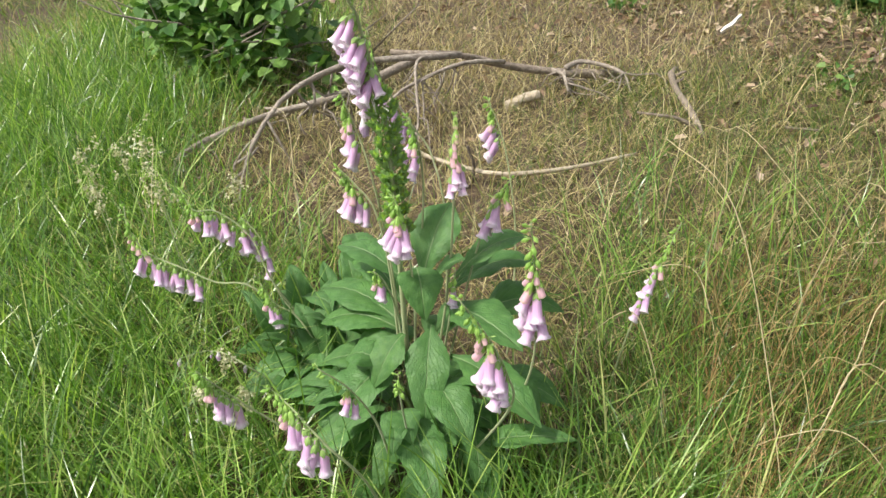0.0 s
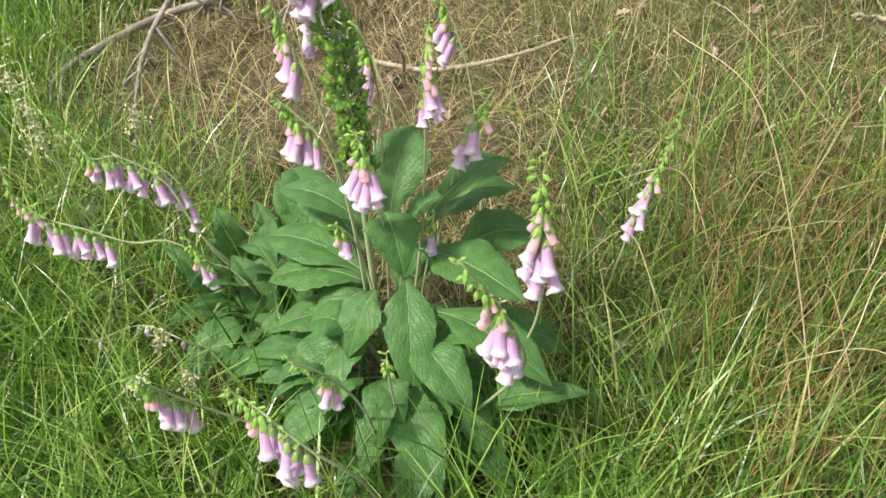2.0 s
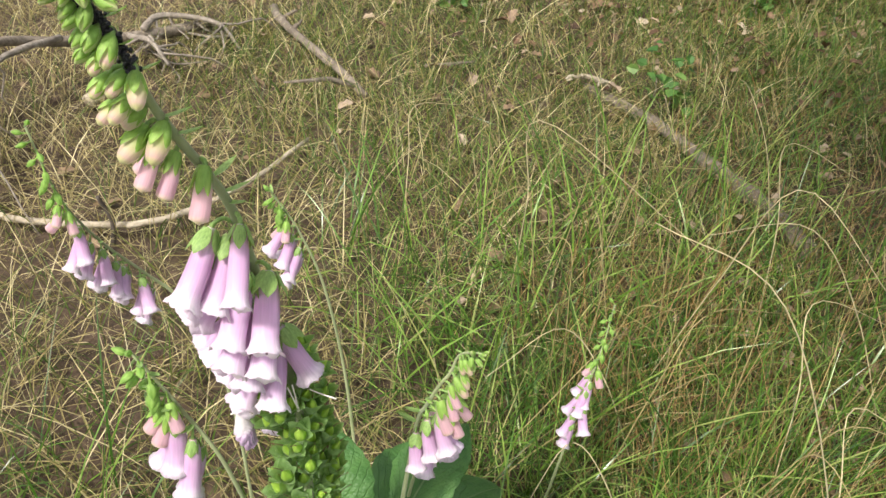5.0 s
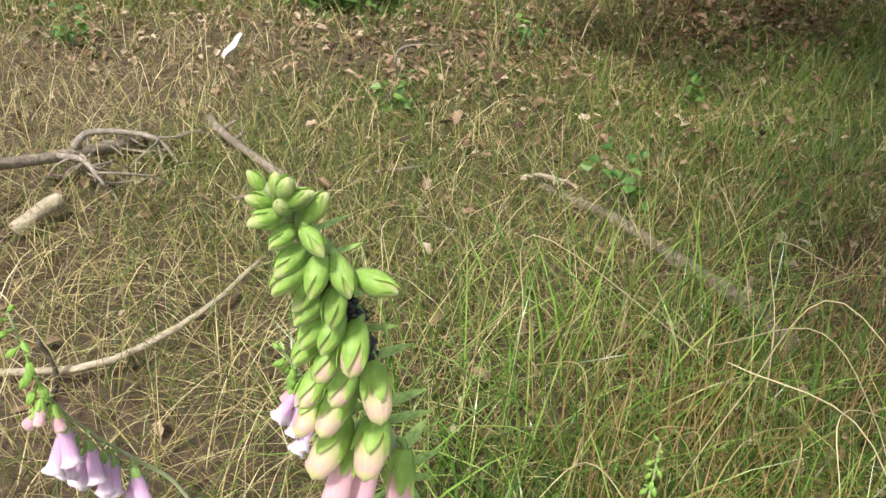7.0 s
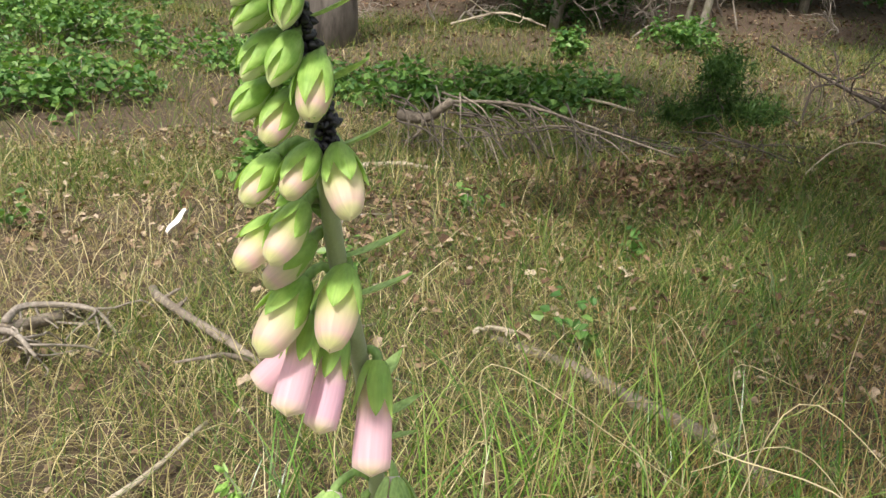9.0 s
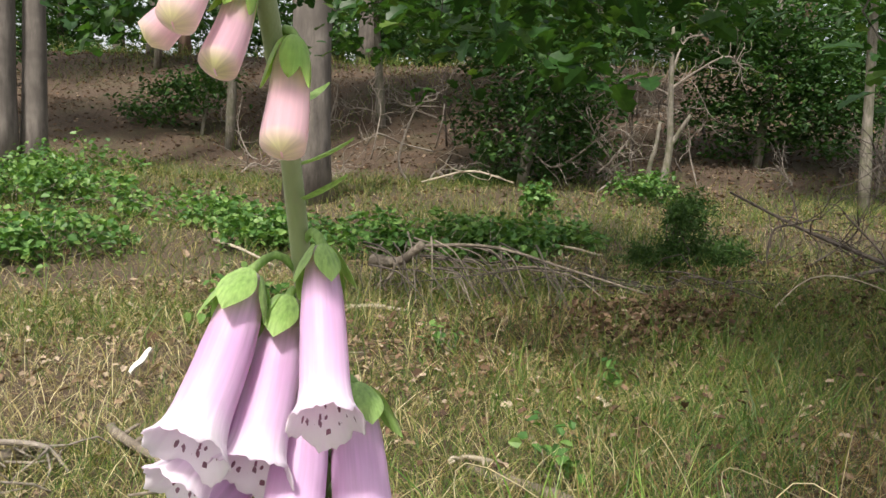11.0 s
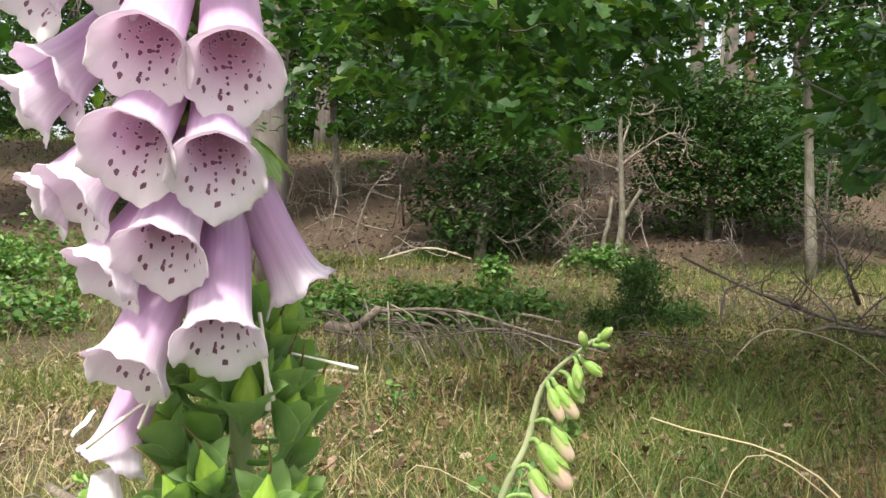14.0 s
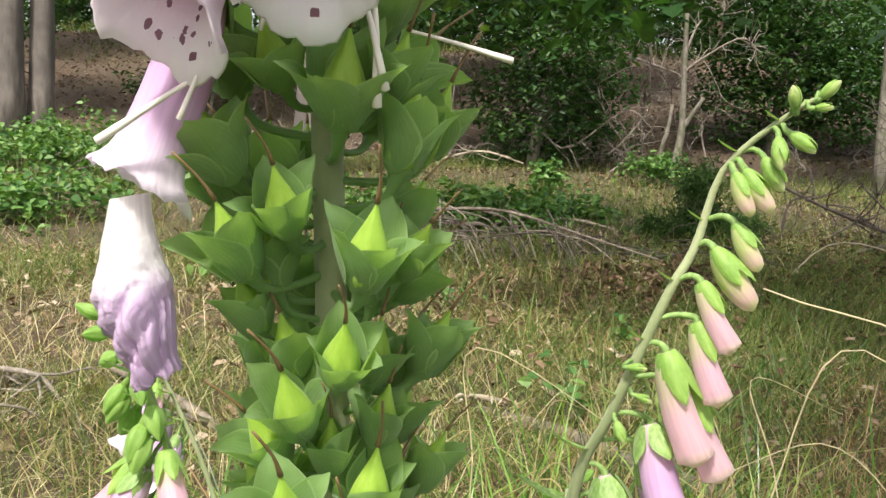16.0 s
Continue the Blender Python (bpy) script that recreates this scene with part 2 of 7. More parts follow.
def petal_outside(name, stops, streak=0.25, other=(0.74, 0.50, 0.72)):
    m, nt, b = material(name, 0.42)
    uv, u, v = uv_axes(nt)
    f = uv_noise(nt, uv, (26, 1.6))
    c = ramp(nt, v, stops)
    c = mix(nt, 1.0, c, ramp(nt, f, [(0.3, (1 - streak,) * 3), (0.7, (1 + streak * 0.6,) * 3)]), "MULTIPLY")
    rnd = nt.nodes.new("ShaderNodeObjectInfo").outputs["Random"]
    c = mix(nt, math_node(nt, "MULTIPLY", rnd, 0.28), c, other)
    nt.links.new(c, b.inputs["Base Color"])
    b.inputs["Sheen Weight"].default_value = 0.2
    g = uv_noise(nt, uv, (70, 2.2), 2)
    bump(nt, b, mix(nt, 0.5, f, g), 0.35, 0.0010)
    thin(m, nt, b, mix(nt, 0.5, c, (0.98, 0.90, 0.97)), 0.50)
    return m


MAT_PETAL = petal_outside("foxglove_petal", [(0.0, (0.76, 0.74, 0.60)), (0.07, (0.84, 0.67, 0.86)), (0.45, (0.77, 0.515, 0.825)), (0.78, (0.85, 0.64, 0.88)), (0.93, (0.97, 0.92, 0.975))], 0.22, (0.80, 0.57, 0.84))
MAT_BUDPETAL = petal_outside("foxglove_bud_petal", [(0.0, (0.66, 0.66, 0.32)), (0.35, (0.82, 0.64, 0.54)), (0.55, (0.82, 0.50, 0.62)), (0.84, (0.84, 0.50, 0.62)), (0.93, (0.88, 0.72, 0.58)), (0.97, (0.72, 0.74, 0.28))], 0.2, (0.82, 0.62, 0.52))
MAT_YOUNG = petal_outside("young_bud_petal", [(0.0, (0.46, 0.56, 0.16)), (0.5, (0.60, 0.66, 0.24)), (0.70, (0.78, 0.62, 0.44)), (0.84, (0.82, 0.52, 0.50)), (0.95, (0.72, 0.74, 0.30))], 0.15, (0.74, 0.74, 0.42))
MAT_GREENTIP = petal_outside("green_bud_tip", [(0.0, (0.36, 0.54, 0.12)), (0.6, (0.42, 0.58, 0.15)), (0.85, (0.56, 0.66, 0.24)), (1.0, (0.66, 0.72, 0.34))], 0.12, (0.5, 0.6, 0.2))
MAT_WILTED = petal_outside("wilted_petal", [(0.0, (0.90, 0.89, 0.82)), (0.40, (0.93, 0.91, 0.92)), (0.54, (0.74, 0.53, 0.80)), (1.0, (0.64, 0.40, 0.70))], 0.30, (0.9, 0.86, 0.9))

nt = MAT_WILTED.node_tree
bump(nt, nt.nodes["Principled BSDF"], noise_fac(nt, 380, 4, rough=0.6), 0.45, 0.0015)

MAT_THROAT, nt, b = material("foxglove_throat", 0.45)
uv, u, v = uv_axes(nt)
side = math_node(nt, "ABSOLUTE", math_node(nt, "SUBTRACT", u, 0.5))
c = ramp(nt, side, [(0.08, (0.98, 0.97, 0.965)), (0.20, (0.96, 0.92, 0.955)), (0.33, (0.87, 0.74, 0.88)), (0.48, (0.79, 0.60, 0.82))])
c = mix(nt, ramp(nt, v, [(0.40, (1, 1, 1)), (0.68, (0.62, 0.62, 0.62)), (0.86, (0, 0, 0))]), c, (0.70, 0.34, 0.46))
flush = nt.nodes.new("ShaderNodeObjectInfo").outputs["Random"]
c = mix(nt, math_node(nt, "MULTIPLY", flush, 0.16), c, (0.92, 0.66, 0.60))
c = mix(nt, ramp(nt, uv_noise(nt, uv, (30, 2.0), 2), [(0.45, (0, 0, 0)), (0.75, (0.25, 0.25, 0.25))]), c, (0.84, 0.66, 0.83))
vor = nt.nodes.new("ShaderNodeTexVoronoi")
vor.inputs["Scale"].default_value, vor.inputs["Randomness"].default_value = 1.0, 0.9
wobble = nt.nodes.new("ShaderNodeTexNoise")
wobble.inputs["Scale"].default_value = 1.0
nt.links.new(uv_map(nt, uv, (60, 50)), wobble.inputs["Vector"])
shake = nt.nodes.new("ShaderNodeMix")
shake.data_type, shake.blend_type = "RGBA", "LINEAR_LIGHT"
shake.inputs[0].default_value = 0.22
nt.links.new(uv_map(nt, uv, (27, 22)), shake.inputs[6]), nt.links.new(wobble.outputs["Color"], shake.inputs[7])
nt.links.new(shake.outputs[2], vor.inputs["Vector"])
size = nt.nodes.new("ShaderNodeSeparateColor")
nt.links.new(vor.outputs["Color"], size.inputs[0])
reach = math_node(nt, "MULTIPLY", math_node(nt, "MULTIPLY_ADD", size.outputs[0], 0.24, 0.18), math_node(nt, "LESS_THAN", size.outputs[1], 0.86))
zone = math_node(nt, "LESS_THAN", math_node(nt, "MULTIPLY_ADD", uv_noise(nt, uv, (3, 3)), 0.12, side), 0.27)
zone = math_node(nt, "MULTIPLY", zone, math_node(nt, "LESS_THAN", v, 0.95))
halo = math_node(nt, "MULTIPLY", math_node(nt, "LESS_THAN", vor.outputs["Distance"], math_node(nt, "MULTIPLY", reach, 1.55)), zone)
spot = math_node(nt, "MULTIPLY", math_node(nt, "LESS_THAN", vor.outputs["Distance"], reach), zone)
c = mix(nt, math_node(nt, "MULTIPLY", halo, 0.6), c, (0.97, 0.94, 0.95))
c = mix(nt, spot, c, (0.15, 0.016, 0.05))
nt.links.new(c, b.inputs["Base Color"])
b.inputs["Sheen Weight"].default_value = 0.15
thin(MAT_THROAT, nt, b, mix(nt, 0.4, c, (1.0, 0.97, 0.98)), 0.42)


def pod_sepal_mat():
    """Blue-green sepal with fine long veins, a paler margin and a soft bloom."""
    m, nt, b = material("seed_pod_sepal", 0.48)
    uv, u, v = uv_axes(nt)
    side = math_node(nt, "ABSOLUTE", math_node(nt, "SUBTRACT", u, 0.5))
    c = ramp(nt, uv_noise(nt, uv, (2.2, 2.6), 4), [(0.3, (0.175, 0.310, 0.095)), (0.7, (0.275, 0.430, 0.150))])
    rnd = nt.nodes.new("ShaderNodeObjectInfo").outputs["Random"]
    c = mix(nt, math_node(nt, "MULTIPLY", rnd, 0.5), c, (0.26, 0.415, 0.14))
    fan = math_node(nt, "MULTIPLY", side, math_node(nt, "MULTIPLY_ADD", v, 5.0, 13.0))
    rib = math_node(nt, "ABSOLUTE", math_node(nt, "SUBTRACT", math_node(nt, "FRACT", math_node(nt, "MULTIPLY_ADD", uv_noise(nt, uv, (4, 9), 2), 0.5, fan)), 0.5))
    ribs = ramp(nt, rib, [(0.0, (1, 1, 1)), (0.16, (0, 0, 0))])
    c = mix(nt, math_node(nt, "MULTIPLY", ribs, 0.22), c, (0.33, 0.50, 0.20))
    c = mix(nt, ramp(nt, side, [(0.455, (0, 0, 0)), (0.495, (0.6, 0.6, 0.6))]), c, (0.46, 0.60, 0.28))
    nt.links.new(c, b.inputs["Base Color"])
    b.inputs["Sheen Weight"].default_value = 0.2
    bump(nt, b, math_node(nt, "MULTIPLY_ADD", uv_noise(nt, uv, (14, 22), 3), 0.5, math_node(nt, "MULTIPLY", ribs, -0.5)), 0.35, 0.0008)
    thin(m, nt, b, mix(nt, 1.0, c, (1.35, 1.4, 0.6), "MULTIPLY"), 0.45)
    return m


def sepal_mat(name, a, bb, light=0.3, vein=1.0):
    m, nt, b = material(name, 0.5)
    f = noise_fac(nt, 110, 3)
    c = ramp(nt, f, [(0.3, a), (0.72, bb)])
    rnd = nt.nodes.new("ShaderNodeObjectInfo").outputs["Random"]
    c = mix(nt, math_node(nt, "MULTIPLY", rnd, 0.35), c, bb)
    veins = noise_fac(nt, 650, 3, stretch=(1, 1, 0.07))
    c = mix(nt, 1.0, c, ramp(nt, veins, [(0.32, tuple(1 - vein * q for q in (0.34, 0.30, 0.38))), (0.68, tuple(1 + vein * q for q in (0.22, 0.20, 0.2)))]), "MULTIPLY")
    nt.links.new(c, b.inputs["Base Color"])
    b.inputs["Sheen Weight"].default_value = 0.15
    bump(nt, b, veins, 0.5 * vein, 0.0010)
    thin(m, nt, b, mix(nt, 1.0, c, (1.2, 1.25, 0.6), "MULTIPLY"), light)
    return m


MAT_SEPAL = sepal_mat("foxglove_sepal", (0.21, 0.37, 0.085), (0.35, 0.51, 0.17))
MAT_BUDGREEN = sepal_mat("foxglove_green_bud", (0.22, 0.41, 0.07), (0.40, 0.59, 0.15), 0.4, 0.45)
MAT_PODSEPAL = pod_sepal_mat()
MAT_CAPSULE = sepal_mat("seed_capsule", (0.35, 0.54, 0.06), (0.46, 0.65, 0.11), 0.4, 0.32)
MAT_STYLE, nt, b = material("dry_style", 0.6)
b.inputs["Base Color"].default_value = (0.20, 0.125, 0.055, 1)
MAT_WSTYLE, nt, b = material("pale_style", 0.5)
b.inputs["Base Color"].default_value = (0.82, 0.76, 0.68, 1)
MAT_APHID, nt, b = material("black_speck", 0.35)
b.inputs["Base Color"].default_value = (0.012, 0.011, 0.014, 1)

MAT_LEAF, nt, b = material("foxglove_leaf", 0.5)
uv, u, v = uv_axes(nt)
side = math_node(nt, "ABSOLUTE", math_node(nt, "SUBTRACT", u, 0.5))
mid = ramp(nt, side, [(0.0, (1, 1, 1)), (0.022, (0, 0, 0))])
slant = math_node(nt, "ADD", math_node(nt, "MULTIPLY", v, 11.0), math_node(nt, "MULTIPLY", side, -9.0))
wob = uv_noise(nt, uv, (7, 12), 2)
slant = math_node(nt, "ADD", slant, math_node(nt, "MULTIPLY", wob, 0.9))
rib = math_node(nt, "ABSOLUTE", math_node(nt, "SUBTRACT", math_node(nt, "FRACT", slant), 0.5))
ribs = ramp(nt, rib, [(0.0, (1, 1, 1)), (0.085, (0, 0, 0))])
vor = nt.nodes.new("ShaderNodeTexVoronoi")
vor.inputs["Scale"].default_value = 1.0
nt.links.new(uv_map(nt, uv, (22, 56)), vor.inputs["Vector"])
c = ramp(nt, uv_noise(nt, uv, (5, 9), 4), [(0.3, (0.052, 0.150, 0.032)), (0.7, (0.106, 0.242, 0.056))])
rnd = nt.nodes.new("ShaderNodeObjectInfo").outputs["Random"]
c = mix(nt, math_node(nt, "MULTIPLY", rnd, 0.45), c, (0.068, 0.178, 0.045))
c = mix(nt, math_node(nt, "MULTIPLY", ribs, 0.10), c, (0.17, 0.29, 0.11))
c = mix(nt, math_node(nt, "MULTIPLY", mid, 0.6), c, (0.27, 0.37, 0.18))
c = mix(nt, ramp(nt, uv_noise(nt, uv, (3, 4), 5), [(0.66, (0, 0, 0)), (0.76, (0.4, 0.4, 0.4))]), c, (0.16, 0.17, 0.06))
nt.links.new(c, b.inputs["Base Color"])
h = math_node(nt, "SUBTRACT", math_node(nt, "MULTIPLY", vor.outputs["Distance"], -0.35), math_node(nt, "MULTIPLY", math_node(nt, "MAXIMUM", math_node(nt, "MULTIPLY", ribs, 0.4), mid), 0.8))
bump(nt, b, h, 0.7, 0.004)
b.inputs["Sheen Weight"].default_value = 0.03
thin(MAT_LEAF, nt, b, mix(nt, 1.0, c, (1.1, 1.25, 0.5), "MULTIPLY"), 0.28)

MAT_GROUND, nt, b = material("forest_soil", 0.95)
f1, f2, f3 = noise_fac(nt, 22, 8, rough=0.7), noise_fac(nt, 1.3, 4), noise_fac(nt, 90, 4)
c = ramp(nt, f1, [(0.25, (0.038, 0.027, 0.018)), (0.5, (0.088, 0.060, 0.040)), (0.75, (0.17, 0.118, 0.082))])
c = mix(nt, ramp(nt, f2, [(0.5, (0, 0, 0)), (0.7, (0.45, 0.45, 0.45))]), c, (0.07, 0.08, 0.03))
c = mix(nt, 1.0, c, ramp(nt, f3, [(0.3, (0.6, 0.6, 0.6)), (0.7, (1.25, 1.2, 1.15))]), "MULTIPLY")
nt.links.new(c, b.inputs["Base Color"])
bump(nt, b, f1, 0.7, 0.03)

# ---------------------------------------------------------------- ground
ORIGIN, AHEAD, ACROSS = np.array([-0.1, -0.5]), np.array([0.5935, 0.8048]), np.array([0.8048, -0.5935])
waves = [(rng.uniform(-1, 1, 2) * k, rng.uniform(0, 6.3), a) for k, a in ((0.5, 0.05), (0.9, 0.05), (1.7, 0.018), (2.9, 0.012), (4.5, 0.008)) for _ in range(3)]


def ground(x, y):
    """Height of the ground: level meadow, a leaf-covered bank and a wooded terrace behind it."""
    x, y = np.asarray(x, float), np.asarray(y, float)
    u = (x - ORIGIN[0]) * AHEAD[0] + (y - ORIGIN[1]) * AHEAD[1]
    v = (x - ORIGIN[0]) * ACROSS[0] + (y - ORIGIN[1]) * ACROSS[1]
    uu = u + 0.5 * np.sin(v * 0.35) + 0.3 * np.sin(v * 0.9 + 1)
    z = np.interp(uu, [4.5, 8, 12, 14, 15.5, 18, 20.5, 22.5, 24, 28, 60], [0, 0.14, 0.46, 0.62, 0.95, 1.9, 2.9, 3.35, 3.5, 3.6, 3.9])
    amp = np.clip((u - 2) / 8, 0.12, 1.0)
    return z + amp * sum(a * np.sin(x * k[0] + y * k[1] + p) for k, p, a in waves)


def spot_at(u, v):
    """World x, y at u metres ahead and v across."""
    p = ORIGIN + AHEAD * u + ACROSS * v
    return float(p[0]), float(p[1])


axis = np.linspace(-1, 1, 241)
axis = np.sign(axis) * 1.1 * (np.exp(6.1 * np.abs(axis)) - 1)
gx, gy = np.meshgrid(axis + 0.8, axis + 1.2, indexing="ij")
V = np.stack([gx, gy, ground(gx, gy)], -1).reshape(-1, 3)
i, j = [a.ravel() for a in np.meshgrid(np.arange(240), np.arange(240), indexing="ij")]
F = np.stack([i * 241 + j, (i + 1) * 241 + j, (i + 1) * 241 + j + 1, i * 241 + j + 1], 1)
tagged(new("ground", np_mesh("ground", V, F, [MAT_GROUND])), "brown forest soil with moss, litter and a rising bank", "ground", kind="structure")

# ---------------------------------------------------------------- trees and undergrowth
def leaf_template(length, width, lobes=0, fold=0.25):
    """A flat leaf along +x, folded a little on its midrib; triangles."""
    if not lobes:
        V = np.array([(0, 0, 0), (0.3, -0.5, 0), (0.75, -0.34, 0), (1, 0, 0), (0.75, 0.34, 0), (0.3, 0.5, 0)], float)
        F = np.array([(0, 1, 2), (0, 2, 3), (0, 3, 4), (0, 4, 5)])
    else:
        s = np.linspace(0, 1, 2 * lobes + 1)
        half = 0.5 * np.sin(np.pi * (0.12 + 0.8 * s ** 1.15)) ** 0.9 * np.where(np.arange(len(s)) % 2, 1.0, 0.58)
        half[0], half[-1] = 0.06, 0.12
        V = np.vstack([np.stack([s, 0 * s, 0 * s], 1), np.stack([s, half, 0 * s], 1), np.stack([s, -half, 0 * s], 1)])
        n = len(s)
        i = np.arange(n - 1)
        F = np.vstack([np.stack([i, i + 1, n + i + 1], 1), np.stack([i, n + i + 1, n + i], 1), np.stack([i + 1, i, 2 * n + i], 1), np.stack([i + 1, 2 * n + i, 2 * n + i + 1], 1)])
    V = V.copy()
    V[:, 2] = fold * np.abs(V[:, 1]) - 0.18 * V[:, 0] ** 2
    return V * (length, width, length), F


SIMPLE, OAK, ROUND = leaf_template(0.09, 0.055), leaf_template(0.115, 0.085, 3), leaf_template(0.055, 0.045)


def foliage(centres, spread, per, template, mat, name, size=(0.7, 1.2), flat=0.5):
    """Leaves in loose sprays round the given centres."""
    C = np.repeat(np.asarray(centres, float), per, axis=0)
    n = len(C)
    T = C + rng.normal(size=(n, 3)) * np.broadcast_to(np.asarray(spread, float), (3,))
    R = turns(rng.uniform(0, 2 * np.pi, n), rng.normal(0.15, flat * 0.8, n), rng.normal(0, flat, n))
    V, F = scatter(template, R, rng.uniform(*size, n), T)
    return np_mesh(name, V, F, [mat], smooth=False)


def blob(c, radii, n):
    """Spray centres mostly in the outer part of an ellipsoid."""
    d = rng.normal(size=(n, 3))
    d /= np.linalg.norm(d, axis=1)[:, None]
    return np.asarray(c) + d * (rng.uniform(0.15, 1, n) ** 0.5)[:, None] * np.asarray(radii)


def limb(a, bb, r0, r1, bend=0.12, n=9, sides=6, rough=0.06):
    a, bb = np.asarray(a, float), np.asarray(bb, float)
    L = np.linalg.norm(bb - a)
    mid1, mid2 = a + (bb - a) * 0.33 + rng.normal(size=3) * bend * L * 0.6, a + (bb - a) * 0.68 + rng.normal(size=3) * bend * L * 0.6
    return tube(curve_points([a, mid1, mid2, bb], n), np.linspace(r0, r1, n), sides, rough)


def twiggy(a, bb, r0, r1, twigs, length, bend=0.1, droop=0.0, thin_end=0.0035):
    """A branch with side twigs; list of tubes."""
    out = [limb(a, bb, r0, r1, bend, 12, 7)]
    P = out[0][0][:84].reshape(12, 7, 3).mean(1)
    for k in range(twigs):
        s = rng.uniform(0.15, 1.0)
        p = along_points(P, s)
        d = rng.normal(size=3) + (np.asarray(bb) - a) / (np.linalg.norm(np.asarray(bb) - a) + 1e-9) * 0.8
        d[2] -= droop
        d *= length * rng.uniform(0.4, 1.0) / np.linalg.norm(d)
        r = max(thin_end, 0.55 * (r0 + (r1 - r0) * s) * rng.uniform(0.35, 0.9))
        out.append(limb(p, p + d, r, r * 0.3, 0.16, 6, 5))
        if rng.random() < 0.6:
            q = p + d * rng.uniform(0.3, 0.7)
            e = d * 0.5 + rng.normal(size=3) * length * 0.2
            out.append(limb(q, q + e, r * 0.5, r * 0.2, 0.16, 5, 4))
    return out


def along_points(P, s):
    i = s * (len(P) - 1)
    k = min(int(i), len(P) - 2)
    return P[k] + (P[k + 1] - P[k]) * (i - k)


def ground_point(u, v, dz=0.0):
    x, y = spot_at(u, v)
    return np.array([x, y, float(ground(x, y)) + dz])


def pine(u, v, r, height, mat, label, lean=(0, 0), crown=True):
    p = ground_point(u, v, -0.1)
    t = thing("pine_tree", *p, label, "tree", "pines of the wood")
    top = np.array([lean[0], lean[1], height])
    n = 16
    s = np.linspace(0, 1, n)[:, None]
    path = top * s + np.array([0.05, 0.03, 0]) * np.sin(s * 7 + v)
    rad = r * (1 - 0.62 * s[:, 0]) * (1 + 0.35 * np.exp(-s[:, 0] * height / 0.5))
    part("trunk", tubes_mesh("trunk", [tube(path, rad, 14, 0.035)], mat), t, Matrix.Translation(p))
    for f in rng.uniform(0.3, 0.95, 7):
        part("limb", tubes_mesh("limb", [limb(top * f, top * f + rng.normal(size=3) * (1.0, 1.0, 0.25), r * 0.12, 0.012, 0.2, 6, 5)], mat), t, Matrix.Translation(p))
    if crown:
        c = blob(top * 0.93, (2.3, 2.3, 2.6), 110)
        part("crown", foliage(c, 0.26, 12, leaf_template(0.26, 0.06), MAT_CROWN, "crown", (0.7, 1.3), 0.9), t, Matrix.Translation(p))
    return t


# big pines: the two by the left bramble, the thick one behind the flowers, and those up on the terrace
pine(11.5, -6.15, 0.17, 13, MAT_BARK, "straight grey pine trunk beside brambles")
pine(11.2, -6.45, 0.20, 13, MAT_BARK, "straight grey pine trunk beside its twin")
pine(10.6, -2.02, 0.27, 14, MAT_BARK, "thick pale grey pine trunk with flaky bark", (0.1, 0.1))
for u, v, r, red in [(24, -9.2, 0.2, 0), (25, -8.6, 0.18, 1), (27, -4.4, 0.22, 0), (24.5, -3.0, 0.30, 0), (29, -6.0, 0.2, 1), (26, 8.7, 0.26, 0), (25, 9.5, 0.25, 0), (28, 11.3, 0.22, 1), (27, 7.6, 0.24, 1),
                     (31, 3.0, 0.22, 0), (33, -1.5, 0.24, 0), (30, 13.8, 0.2, 0), (34, 6.4, 0.22, 1), (36, -11, 0.25, 0), (33, -14, 0.24, 0), (38, 15, 0.25, 1), (40, 1.5, 0.24, 0), (31, 17.5, 0.24, 0), (30, -11.5, 0.22, 1), (23.5, 12.6, 0.14, 0)]:
    pine(u, v, r, rng.uniform(12, 15), MAT_REDBARK if red else MAT_BARK, "reddish pine trunk on the wooded bank" if red else "grey-brown pine trunk on the wooded bank", tuple(rng.normal(0, 0.3, 2)))


